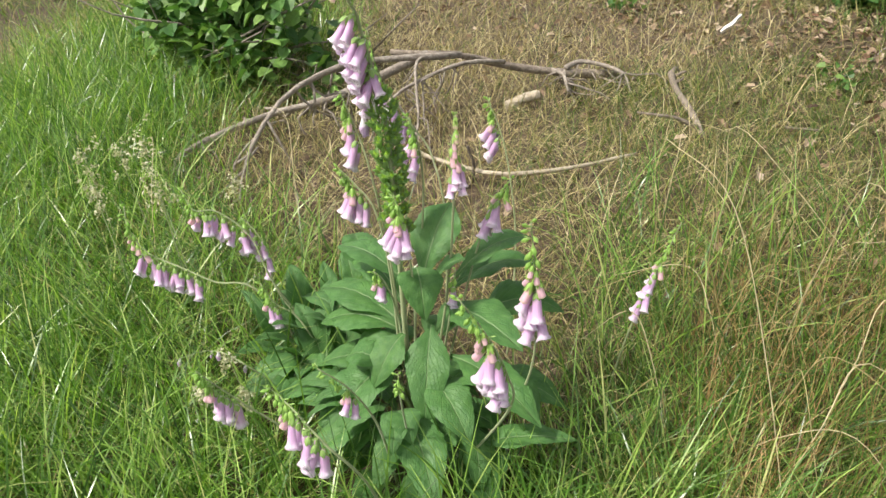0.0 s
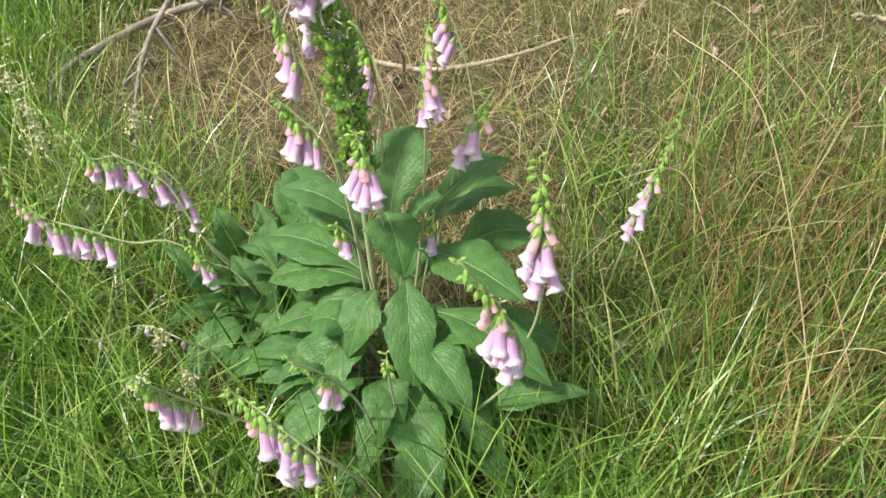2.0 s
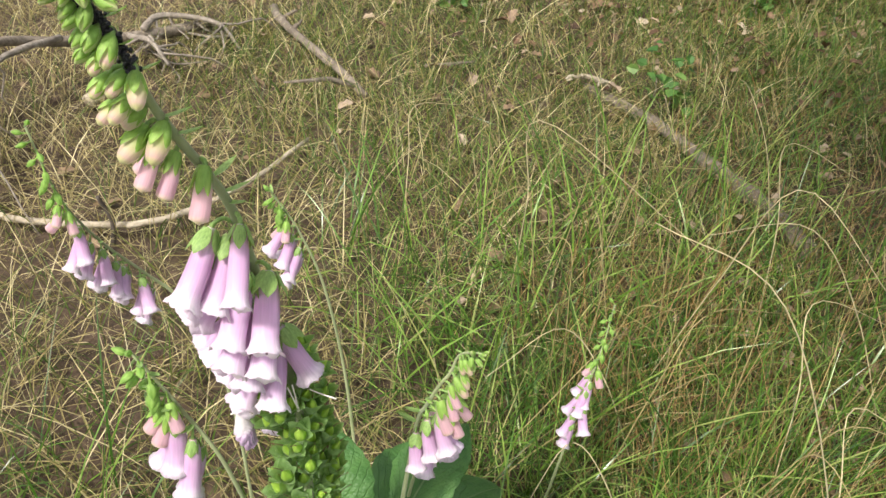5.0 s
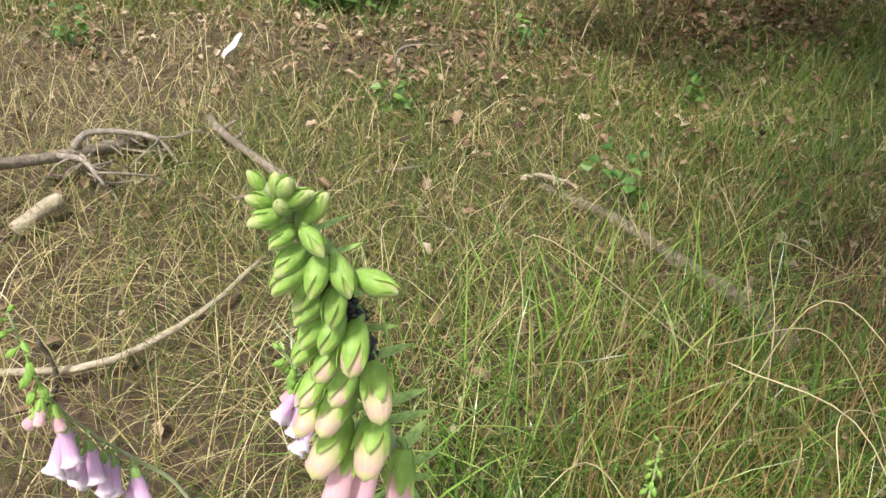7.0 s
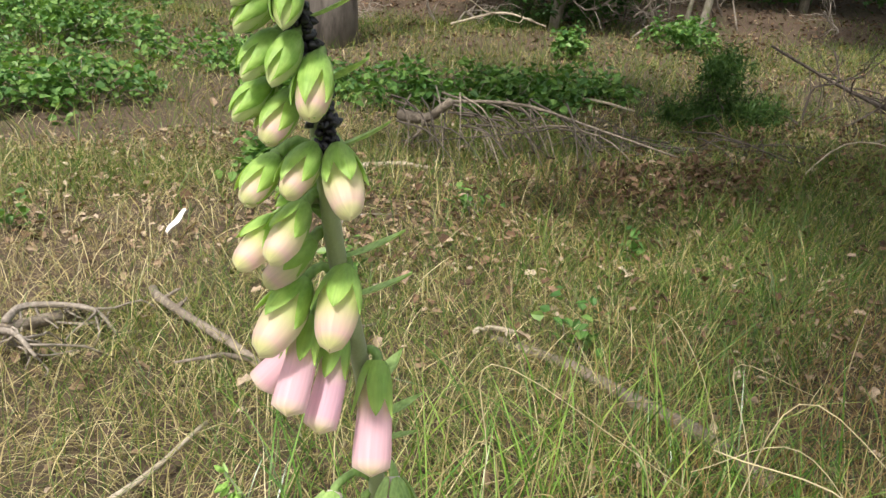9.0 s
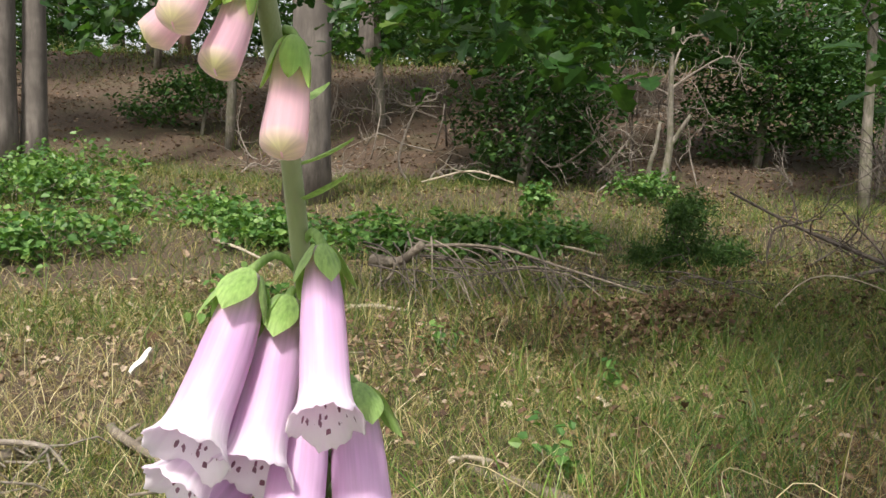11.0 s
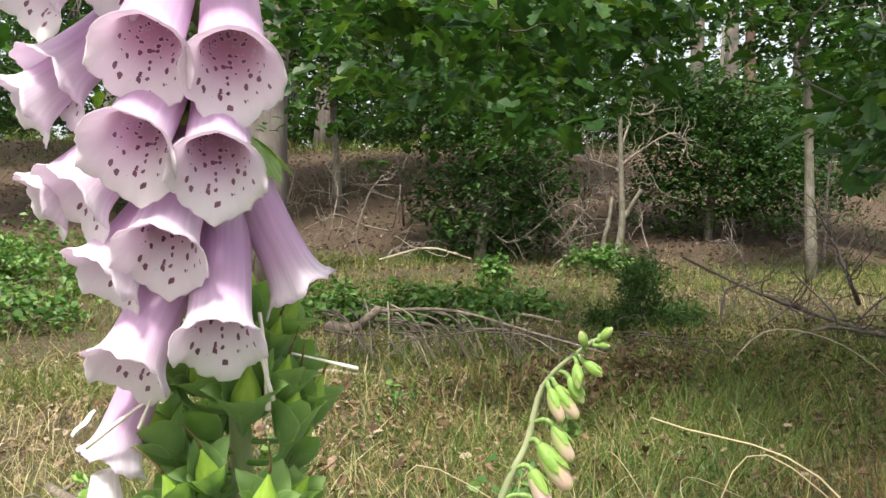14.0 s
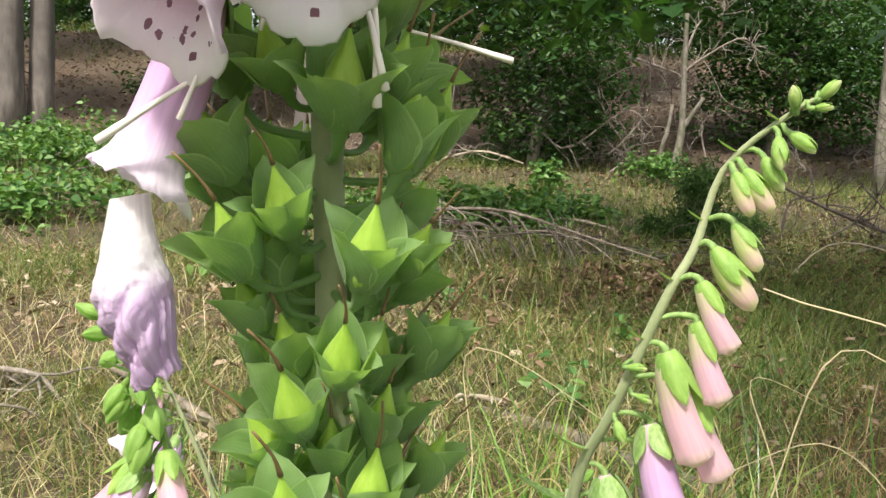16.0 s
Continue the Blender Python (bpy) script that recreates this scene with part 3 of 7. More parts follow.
def broadleaf(name, u, v, r, height, blobs, sprays, label, mat=None, per=18, template=None, spread=(0.19, 0.19, 0.07), group="", bark=None, size=(0.7, 1.25)):
    """A tree or tall shrub: trunk with limbs into each part of its crown. blobs: (du, dv, z, ru, rv, rz)."""
    p = ground_point(u, v, -0.05)
    t = thing(name, *p, label, "tree" if height > 2 else "shrub", group)
    tb = []
    n = 10
    top = np.array([rng.normal(0, 0.2), rng.normal(0, 0.2), height])
    wood = curve_points([(0, 0, 0), top * 0.5 + (rng.normal(0, 0.1), rng.normal(0, 0.1), 0), top], n)
    tb.append(tube(wood, np.linspace(r, r * 0.3, n), 9, 0.05))
    C, limbs = [], []
    total = sum(bb[3] * bb[4] * bb[5] for bb in blobs) ** 1.0
    for du, dv, z, ru, rv, rz in blobs:
        o = np.append(AHEAD * du + ACROSS * dv, z)
        k = max(6, int(0.62 * sprays * ru * rv * rz / total))
        cc = rng.normal(size=(k, 3))
        cc /= np.linalg.norm(cc, axis=1)[:, None]
        cc *= (rng.uniform(0.1, 1, k) ** 0.45)[:, None]
        cc = o + np.einsum("ni,ij->nj", cc * (ru, rv, rz), np.array([[*AHEAD, 0], [*ACROSS, 0], [0, 0, 1]]))
        C.append(cc)
        a = along_points(wood, min(0.95, max(0.15, (z - rz * 0.5) / height)))
        limbs.append(limb(a, o, r * 0.4, r * 0.12, 0.14))
        for q in cc[rng.permutation(k)[:max(3, k // 9)]]:
            tb.append(limb(o + rng.normal(size=3) * 0.1, q, r * 0.14, 0.004, 0.15, 6, 4))
    part("trunk", tubes_mesh("trunk", tb[:1], bark or MAT_GREYBARK), t, Matrix.Translation(p))
    for one in limbs:
        part("limb", tubes_mesh("limb", [one], bark or MAT_GREYBARK), t, Matrix.Translation(p))
    tagged(part("twig", tubes_mesh("twig", tb[1:], bark or MAT_GREYBARK), t, Matrix.Translation(p)), kind="stuff")
    C = np.concatenate(C)
    C[:, 2] = np.maximum(C[:, 2], 0.1)
    part("crown", foliage(C, spread, per, template or SIMPLE, mat or MAT_CROWN, "crown", (size[0] * 1.12, size[1] * 1.12)), t, Matrix.Translation(p))
    return t


# understorey oaks and shrubs in front of the bank
# the blob at 7 m is an added, unseen crown that shades the bank
broadleaf("oak_tree", 13.0, 0.9, 0.10, 4.2, [(0, -0.6, 2.6, 1.3, 1.3, 0.9), (-0.6, 0.4, 2.0, 1.1, 1.0, 0.7), (0, -1.0, 3.6, 1.4, 1.4, 0.9), (0.2, 0.6, 3.4, 1.3, 1.2, 0.9), (-0.3, 0.9, 1.4, 0.6, 0.7, 0.5), (0.5, 0.5, 0.7, 0.8, 0.9, 0.6), (0.6, -0.4, 1.2, 0.8, 0.8, 0.6), (-1.0, 0.5, 7.0, 1.4, 2.4, 0.7), (-0.2, 0.3, 1.1, 0.8, 1.1, 0.8)], 1600, "dark leafy young oak at the foot of the bank", size=(0.8, 1.3))
broadleaf("oak_tree", 15.0, 5.3, 0.09, 4.0, [(0, 0, 1.9, 1.1, 1.5, 1.0), (-0.4, 1.2, 1.0, 1.0, 1.1, 0.9), (0.2, -0.6, 0.8, 0.9, 1.0, 0.7), (0, -0.8, 2.7, 1.1, 1.2, 0.8), (0.1, 0.6, 2.6, 1.1, 1.3, 0.8), (0.1, 2.0, 1.5, 1.0, 1.2, 1.0), (-0.2, 0.3, 1.3, 0.9, 1.6, 0.9)], 1150, "dense dark green oak shrub below the bank", size=(0.8, 1.3))
broadleaf("oak_tree", 17.5, -1.8, 0.10, 5.5, [(0, 0, 3.2, 1.3, 1.6, 1.0), (0, -0.4, 4.6, 1.5, 1.9, 1.0), (0, 1.4, 4.0, 1.3, 1.3, 0.9)], 700, "young oak growing on the leafy bank", size=(0.9, 1.5))
broadleaf("oak_tree", 20.0, -7.6, 0.10, 6.5, [(0, 0, 3.0, 1.5, 2.0, 1.0), (0, -1.5, 4.4, 1.6, 2.0, 1.2), (0, 1.6, 4.8, 1.6, 1.8, 1.2), (0, 0.4, 1.6, 1.2, 1.5, 0.7)], 800, "oak tree half hiding the pine trunks", size=(1.0, 1.6))
broadleaf("oak_tree", 21.0, 3.2, 0.12, 8.0, [(0, 0, 3.4, 1.6, 2.0, 1.1), (0, -1.6, 5.0, 1.8, 2.0, 1.2), (0, 1.5, 5.6, 1.8, 2.2, 1.3), (0, 0, 7.2, 2.0, 2.6, 1.2)], 900, "broad oak crown above the bank", size=(1.0, 1.7))
broadleaf("oak_tree", 26.0, -13.0, 0.12, 8.0, [(0, 0, 3.0, 2, 3, 1.5), (0, 2, 5.5, 2, 3, 1.6), (0, -2, 6.0, 2, 3, 1.6)], 700, "oak crown far inside the wood", size=(1.3, 2.2))
broadleaf("oak_tree", 33.0, 9.0, 0.12, 8.0, [(0, 0, 2.5, 2, 4, 1.5), (0, 3, 5.5, 2, 3.5, 1.6), (0, -3, 5.0, 2, 3.5, 1.6)], 320, "oak thicket far inside the wood", size=(1.5, 2.6))
broadleaf("oak_tree", 34.0, -3.5, 0.12, 8.0, [(0, 0, 2.0, 2, 4, 1.3), (0, 3.5, 4.5, 2, 3.5, 1.5), (0, -3.5, 5.0, 2, 3.5, 1.6)], 700, "oak thicket between distant pines", size=(1.5, 2.6))
broadleaf("oak_tree", 14.5, -8.6, 0.09, 5.0, [(0, 0, 2.2, 1.2, 1.5, 0.9), (0, 1.2, 3.3, 1.2, 1.3, 0.9), (0, -1.0, 4.0, 1.4, 1.6, 1.0)], 600, "young oak beside the pine trunks", size=(0.8, 1.3))
broadleaf("oak_tree", 14.0, 9.6, 0.09, 5.0, [(0, 0, 2.2, 1.2, 1.5, 0.9), (0, -1.2, 3.3, 1.2, 1.5, 0.9), (0, 1.0, 4.2, 1.4, 1.6, 1.0)], 600, "young oak near the dead branches", size=(0.8, 1.3))
for u, v, h, n in [(16.5, 1.5, 6.5, 700), (15.5, -4.5, 6.0, 500), (18.0, -10.5, 7.0, 600), (19.0, 12.0, 6.5, 600), (24.0, 0.0, 9.0, 700), (24.5, -6.0, 8.5, 600), (22.0, 15.5, 7.0, 500), (30.0, -9.0, 9.0, 600), (30.0, 4.0, 9.5, 600)]:
    broadleaf("oak_tree", u, v, 0.10, h, [(0, 0, h * 0.62, 1.5, 1.9, 1.0), (0, -1.3, h * 0.8, 1.6, 1.8, 1.1), (0, 1.3, h * 0.84, 1.6, 1.8, 1.1), (0.2, 0.1, h, 1.8, 2.2, 1.0)], n, "slender oak with a leafy crown in the wood", size=(1.0, 1.7), group="oaks of the wood")
for u, v in [(26, -12), (27, -8), (25.5, -4.5), (27, -1), (26, 3), (27, 6.5), (26, 10), (27, 14), (29, -15), (29, 18)]:
    broadleaf("holly_shrub", u, v, 0.05, 2.2, [(0, 0, 0.8, 1.0, 2.0, 0.7), (0, -0.9, 1.5, 1.0, 1.5, 0.7), (0, 1.0, 1.4, 1.0, 1.5, 0.7)], 240, "leafy shrub along the top of the bank", size=(1.1, 2.0), group="shrubs on the bank")
for u, v in [(30.5, -2.2), (31, 0.6), (30, 3.4), (31, 6.2), (30.5, 9.0), (31, 11.8), (30, 14.6), (31.5, 17.4), (32, 20.5)]:
    broadleaf("holly_shrub", u, v, 0.06, 3.6, [(0, 0, 1.2, 1.0, 2.0, 1.0), (0, -0.8, 2.6, 1.0, 1.7, 1.0), (0, 0.9, 3.4, 1.0, 1.8, 1.1)], 300, "tall dark shrub between the far pines", size=(1.5, 2.5), group="shrubs under the far pines")
broadleaf("sapling", 11.0, 5.35, 0.085, 5.5, [(0, 0, 4.4, 0.9, 1.2, 0.8), (-0.4, -0.6, 3.5, 0.8, 0.8, 0.5), (0, 0.7, 3.2, 0.7, 0.8, 0.5)], 260, "slim grey sapling with a high thin crown", template=OAK)
broadleaf("hazel_shrub", 16.0, -5.2, 0.04, 1.6, [(0, 0, 1.0, 0.6, 0.8, 0.5), (0, -0.9, 0.6, 0.5, 0.7, 0.4)], 160, "small green shrub on the brown bank")

# oak boughs that hang into the clearing from a trunk outside the view
TR = (4.9, -1.9, 0.0)
overhang = thing("oak_tree", *TR, "old oak whose leafy boughs hang into the clearing", "tree")
tb = [tube(curve_points([TR, (4.95, -1.85, 2.2), (4.8, -1.7, 5.5)], 10), np.linspace(0.26, 0.15, 10), 12, 0.04)]
sprays, boughs = [], []
BOUGHS = [  # ahead, across, height, width, depth of the hanging spray
    (3.1, 0.28, 1.60, 0.32, 0.22), (3.4, -0.2, 1.78, 0.35, 0.16), (3.6, 0.75, 1.85, 0.4, 0.2), (2.9, 1.62, 1.35, 0.16, 0.14), (3.9, -1.75, 1.72, 0.28, 0.22), (4.4, -1.1, 2.0, 0.45, 0.28),
    (4.6, 0.15, 2.1, 0.6, 0.35), (4.8, 1.0, 2.2, 0.6, 0.35), (4.4, 2.75, 2.1, 0.4, 0.3), (5.4, -0.5, 2.35, 0.7, 0.4), (5.6, 0.9, 2.4, 0.7, 0.45), (5.4, 2.95, 2.2, 0.45, 0.4), (6.2, 1.2, 2.5, 0.7, 0.5), (6.3, 1.85, 2.6, 0.4, 0.35), (6.4, 0.0, 2.3, 0.7, 0.5), (6.6, -1.6, 2.7, 0.7, 0.4),
    (7.2, 0.9, 2.2, 0.7, 0.6), (7.4, -0.6, 2.4, 0.7, 0.55), (5.8, 3.3, 2.0, 0.35, 0.35)]
for u, v, z, w, h in BOUGHS:
    xy = spot_at(u, v)
    end = np.array([*xy, z])
    high = end + np.array([rng.uniform(-0.1, 0.8), rng.uniform(-0.7, 0.1), rng.uniform(1.8, 2.6)])
    boughs.append(limb(high, end, 0.008, 0.004, 0.16, 12, 5))
    boughs.append(limb((4.8, -1.7, 5.0), high, 0.05, 0.02, 0.05, 10, 6))
    for k in range(int(7 + (45 if u < 5 else 42) * w * (w + h))):
        q = end + rng.normal(size=3) * (w * 0.6, w * 0.6, h * 0.6)
        sprays.append(q)
        if k % 3 == 0:
            tb.append(limb(end + (high - end) * rng.uniform(0, 0.2), q, 0.005, 0.002, 0.1, 6, 4))
low = sprays[:]
# added crowns above the view, set only to shade the ground on the right
shade_crowns = np.concatenate([blob((0.95, -0.95, 6.4), (1.4, 1.3, 0.9), 350), blob((2.6, -1.8, 6.6), (1.6, 1.6, 0.9), 230), blob((-1.6, -1.9, 6.5), (0.85, 0.85, 0.5), 50)])
boughs.append(limb((4.8, -1.7, 5.2), (0.6, -1.2, 6.4), 0.08, 0.02, 0.04, 12, 6))
for nm, some in [("trunk", tb[:1])] + [("bough", [one]) for one in boughs] + [("twig", tb[1:])]:
    ob = part(nm, tubes_mesh(nm, [(V - np.array(TR), F, C) for V, F, C in some], MAT_GREYBARK if nm == "trunk" else MAT_BOUGH), overhang, Matrix.Translation(TR))
    if nm == "twig":
        ob["kind"] = "stuff"
part("crown", foliage(np.array(low) - np.array(TR), (0.10, 0.10, 0.05), 9, OAK, MAT_OAK, "crown", (0.75, 1.2), 0.45), overhang, Matrix.Translation(TR))
# the unseen crowns that cast that shade
part("crown", foliage(shade_crowns - np.array(TR), 0.2, 16, SIMPLE, MAT_CROWN, "crown", (1.2, 2.0), 0.5), overhang, Matrix.Translation(TR))

# brambles and low green shrubs
def shrub(name, u, v, ru, rv, h, n, label, mat=MAT_BRAMBLE, template=ROUND, xy=None, group="", size=(0.7, 1.3), per=7):
    p = ground_point(u, v) if xy is None else np.array([*xy, float(ground(*xy))])
    t = thing(name, *p, label, "shrub", group)
    th, rr = rng.uniform(0, 2 * np.pi, n), np.sqrt(rng.uniform(0, 1, n))
    k = max(3, int(6 * ru * rv) + 3)                       # several overlapping lumps of different height
    lx, ly, lh = rng.uniform(-0.65, 0.65, k), rng.uniform(-0.65, 0.65, k), rng.uniform(0.45, 1.1, k)
    who = rng.integers(0, k, n)
    z = h * lh[who] * np.sqrt(np.clip(1 - rr ** 2, 0, 1)) * rng.uniform(0.3, 1.1, n) ** 0.7 + 0.03
    xy_ = AHEAD * (ru * (lx[who] + 0.48 * rr * np.cos(th)))[:, None] + ACROSS * (rv * (ly[who] + 0.48 * rr * np.sin(th)))[:, None]
    C = np.column_stack([xy_, z])
    C[:, 2] += ground(p[0] + C[:, 0], p[1] + C[:, 1]) - p[2]
    canes = [limb((c[0] * 0.35, c[1] * 0.35, 0.0), c, 0.005, 0.002, 0.15, 6, 4) for c in C[rng.permutation(n)[:max(4, n // 8)]]]
    tagged(part("cane", tubes_mesh("cane", canes, MAT_TWIG), t, Matrix.Translation(p)), kind="stuff")
    tagged(part("foliage", foliage(C, 0.05, per, template, mat, "foliage", size), t, Matrix.Translation(p)), kind="stuff")
    return t


BR = "brambles of the clearing"
for u, v, ru, rv, h, n, label in [(6.3, -3.3, 0.7, 0.8, 0.38, 210, "green bramble thicket beside the pine trunks"), (8.4, -4.7, 0.9, 1.1, 0.5, 320, "low green bramble in front of the pines"), (8.5, -2.6, 0.7, 0.9, 0.3, 230, "sparse bramble on the grass"),
                                  (6.9, -0.2, 0.5, 0.9, 0.38, 300, "bramble growing over the brush pile"), (7.6, 0.55, 0.4, 0.7, 0.28, 170, "bramble trailing behind the brush pile"), (7.6, -1.4, 0.6, 0.7, 0.3, 200, "low bramble below the thick pine"),
                                  (10.5, 0.95, 0.25, 0.25, 0.5, 70, "small bright green shrub"), (11.6, 2.5, 0.5, 0.5, 0.45, 120, "low leafy plant below the forked sapling"), (9.5, -5.4, 0.9, 1.2, 0.6, 300, "bramble hedge under the pines")]:
    shrub("bramble", u, v, ru * 1.1, rv * 1.15, h, n, label, group=BR, size=(0.8, 1.6), per=6)
shrub("green_shrub", 0, 0, 0.5, 0.85, 0.8, 380, "leafy green shrub with bare lower twigs", xy=(-1.78, 2.06), size=(1.1, 1.7))
shrub("green_shrub", 0, 0, 0.2, 0.35, 0.28, 90, "low green shrub in dry grass", xy=(1.68, 3.6))
for x, y, s in [(1.68, 1.37, 1.0), (2.27, 2.85, 0.8), (1.25, 2.3, 0.6), (0.2, 3.4, 0.7), (2.6, 2.0, 0.6)]:
    shrub("seedling", 0, 0, 0.07 * s, 0.07 * s, 0.13 * s, 9, "little leafy seedling in the litter", xy=(x, y), group="seedlings", size=(0.6, 0.9), per=5)


def juniper(u, v, scale, label):
    p = ground_point(u, v)
    t = thing("juniper", *p, label, "shrub")
    C = np.concatenate([blob((0, 0, 0.11), (0.27, 0.27, 0.12), 120), blob((0.01, 0.0, 0.50), (0.14, 0.14, 0.13), 75), blob((-0.05, 0.04, 0.33), (0.09, 0.09, 0.10), 16), blob((0.28, -0.20, 0.13), (0.2, 0.2, 0.14), 70), blob((-0.26, 0.18, 0.10), (0.15, 0.15, 0.10), 40), blob((0.12, -0.08, 0.30), (0.07, 0.07, 0.08), 10)]) * scale
    C = C + rng.normal(size=C.shape) * 0.035
    C[:, 2] = np.maximum(C[:, 2], 0.01)
    tagged(part("branchwork", tubes_mesh("branchwork", [limb((0, 0, 0), c * 0.9, 0.009, 0.003, 0.15, 6, 4) for c in C[::9]], MAT_DARKWOOD), t, Matrix.Translation(p)), kind="stuff")
    part("foliage", foliage(C, 0.04, 18, leaf_template(0.055, 0.010), MAT_NEEDLE, "foliage", (0.6, 1.2), 1.0), t, Matrix.Translation(p))


juniper(6.5, 1.75, 0.98, "dark green juniper bush in two lumps")
juniper(13.4, 0.35, 1.1, "thin green juniper below the oak")

# ---------------------------------------------------------------- dead wood
def wood(name, tubes, label, mat=MAT_DEADWOOD, category="branch", group="", more=()):
    p = tubes[0][0][0]
    t = thing(name, *p, label, category, group)
    for k, (V, F, C) in enumerate(tubes):
        part("limb" if k == 0 else "twig", tubes_mesh("limb", [(V - p, F, C)], mat), t, Matrix.Translation(p))
    for nm, tt, mm in more:
        for V, F, C in tt:
            part(nm, tubes_mesh(nm, [(V - p, F, C)], mm), t, Matrix.Translation(p))
    return t


def stick(pts, r0, r1, label, mat=MAT_DEADWOOD, n=14, name="stick", twigs=0, length=0.15, category="stick"):
    P = curve_points(pts, n)
    tt = [tube(P, np.linspace(r0, r1, n), 7, 0.08)]
    for _ in range(twigs):
        a = along_points(P, rng.uniform(0.2, 0.95))
        d = rng.normal(size=3) * length * 0.6
        d[2] = abs(d[2]) * 0.4
        tt.append(limb(a, a + d, r1 * 0.9, r1 * 0.3, 0.15, 6, 5))
    return wood(name, tt, label, mat, category)


# the fallen branch behind the flowers, with its drooping side branches
main = [tube(curve_points([(0.294, 2.309, 0.03), (0.06, 2.16, 0.07), (-0.12, 2.046, 0.12), (-0.30, 1.90, 0.2), (-0.392, 1.80, 0.25), (-0.653, 1.72, 0.27)], 16), np.linspace(0.020, 0.012, 16), 9, 0.12)]
side = []
for pts, r in [([(-0.36, 1.80, 0.25), (-0.60, 1.58, 0.29), (-0.77, 1.42, 0.30), (-0.918, 1.19, 0.24), (-0.953, 0.934, 0.12), (-0.95, 0.88, 0.02)], 0.009),
               ([(-0.50, 1.76, 0.26), (-0.79, 1.43, 0.17), (-1.056, 1.28, 0.12), (-1.226, 0.93, 0.10), (-1.25, 0.88, 0.02)], 0.011),
               ([(-0.45, 1.75, 0.25), (-0.50, 1.60, 0.27), (-0.42, 1.35, 0.12), (-0.44, 1.28, 0.02)], 0.005), ([(-0.2, 1.95, 0.18), (-0.35, 1.70, 0.24), (-0.55, 1.45, 0.18), (-0.62, 1.3, 0.03)], 0.006),
               ([(0.0, 2.1, 0.1), (0.06, 2.0, 0.12), (0.10, 1.9, 0.08)], 0.007), ([(0.05, 2.15, 0.1), (0.12, 2.25, 0.10), (0.3, 2.2, 0.08), (0.36, 2.1, 0.02)], 0.008)]:
    side.append(tube(curve_points(pts, 14), np.linspace(r * 1.8, r * 0.75, 14), 6, 0.08))
    Q = curve_points(pts, 14)
    for _ in range(13):
        a = along_points(Q, rng.uniform(0.25, 0.95))
        d = np.array([rng.normal(0, 0.10), rng.normal(0, 0.10), -a[2] * rng.uniform(0.5, 0.95)])
        side.append(limb(a, a + d, r * 0.7, r * 0.35, 0.2, 7, 5))
wood("fallen_branch", main, "grey fallen branch arching over dry grass with drooping twigs", MAT_DEADWOOD, more=[("twig", side, MAT_TWIG)])
stick([(-0.16, 1.80, 0.03), (-0.09, 1.85, 0.05), (-0.03, 1.89, 0.06)], 0.022, 0.024, "short cut log with a pale end", MAT_PALEWOOD, name="log", category="log")
stick([(0.546, 2.383, 0.04), (0.530, 2.22, 0.07), (0.56, 2.0, 0.08), (0.63, 1.80, 0.06), (0.68, 1.64, 0.03)], 0.018, 0.013, "crooked stick with peeling bark in the grass", MAT_DEADWOOD, twigs=3, length=0.2)
stick([(0.434, 1.42, 0.03), (0.20, 1.20, 0.05), (-0.05, 1.10, 0.05), (-0.32, 1.2, 0.04), (-0.42, 1.28, 0.03)], 0.007, 0.010, "long thin pale stick bent in the grass", MAT_PALEWOOD)
stick([(-0.14, 1.10, 0.0), (-0.13, 1.09, 0.08), (-0.15, 1.08, 0.16)], 0.007, 0.005, "short dark upright twig stump", MAT_DARKWOOD)
stick([(1.47, 1.56, 0.005), (1.56, 1.25, 0.018), (1.585, 1.0, 0.012), (1.60, 0.75, 0.018), (1.592, 0.54, 0.005)], 0.018, 0.029, "rotten log half sunk in grass and litter", MAT_DEADWOOD, 18, "log", category="log")
stick([(1.40, 1.58, 0.03), (1.46, 1.56, 0.05), (1.53, 1.49, 0.04)], 0.004, 0.012, "splintered piece of pale wood", MAT_PALEWOOD, name="wood_splinter", twigs=4, length=0.07)
stick([(0.95, 1.80, 0.03), (1.13, 1.78, 0.035)], 0.007, 0.005, "thin stick in the litter")
stick([(1.45, 2.72, 0.03), (1.59, 2.90, 0.06), (1.9, 2.95, 0.03)], 0.006, 0.004, "thin curved twig in dry grass", MAT_TWIG)
stick([(3.50, 2.72, 0.03), (3.70, 2.80, 0.07), (3.86, 2.86, 0.12)], 0.010, 0.006, "short stick leaning in the grass", MAT_PALEWOOD)
stick([(2.17, 3.90, 0.05), (2.4, 3.80, 0.07), (2.579, 3.75, 0.04), (2.75, 3.7, 0.03)], 0.020, 0.011, "pale broken stick at the edge of the brambles", MAT_PALEWOOD)
stick([ground_point(7.4, -2.3, 0.04), ground_point(6.9, -1.9, 0.08), ground_point(6.4, -1.5, 0.04)], 0.016, 0.010, "pale fallen stick in the grass", MAT_PALEWOOD)
stick([ground_point(12.5, -0.65, 0.08), ground_point(12.6, 0.1, 0.28), ground_point(12.4, 0.75, 0.12)], 0.02, 0.012, "long pale fallen branch below the bank", MAT_PALEWOOD, twigs=4, length=0.5)
stick([ground_point(7.6, 0.4, 0.08), ground_point(7.4, 0.9, 0.1), ground_point(7.2, 1.25, 0.05)], 0.018, 0.010, "pale stick lying past the brush pile", MAT_PALEWOOD)
stick([ground_point(5.0, 1.85, 0.0), ground_point(5.1, 2.2, 0.28), ground_point(5.0, 2.6, 0.24), ground_point(4.9, 2.95, 0.0)], 0.005, 0.003, "thin arching twig stuck in the ground", MAT_PALEWOOD)

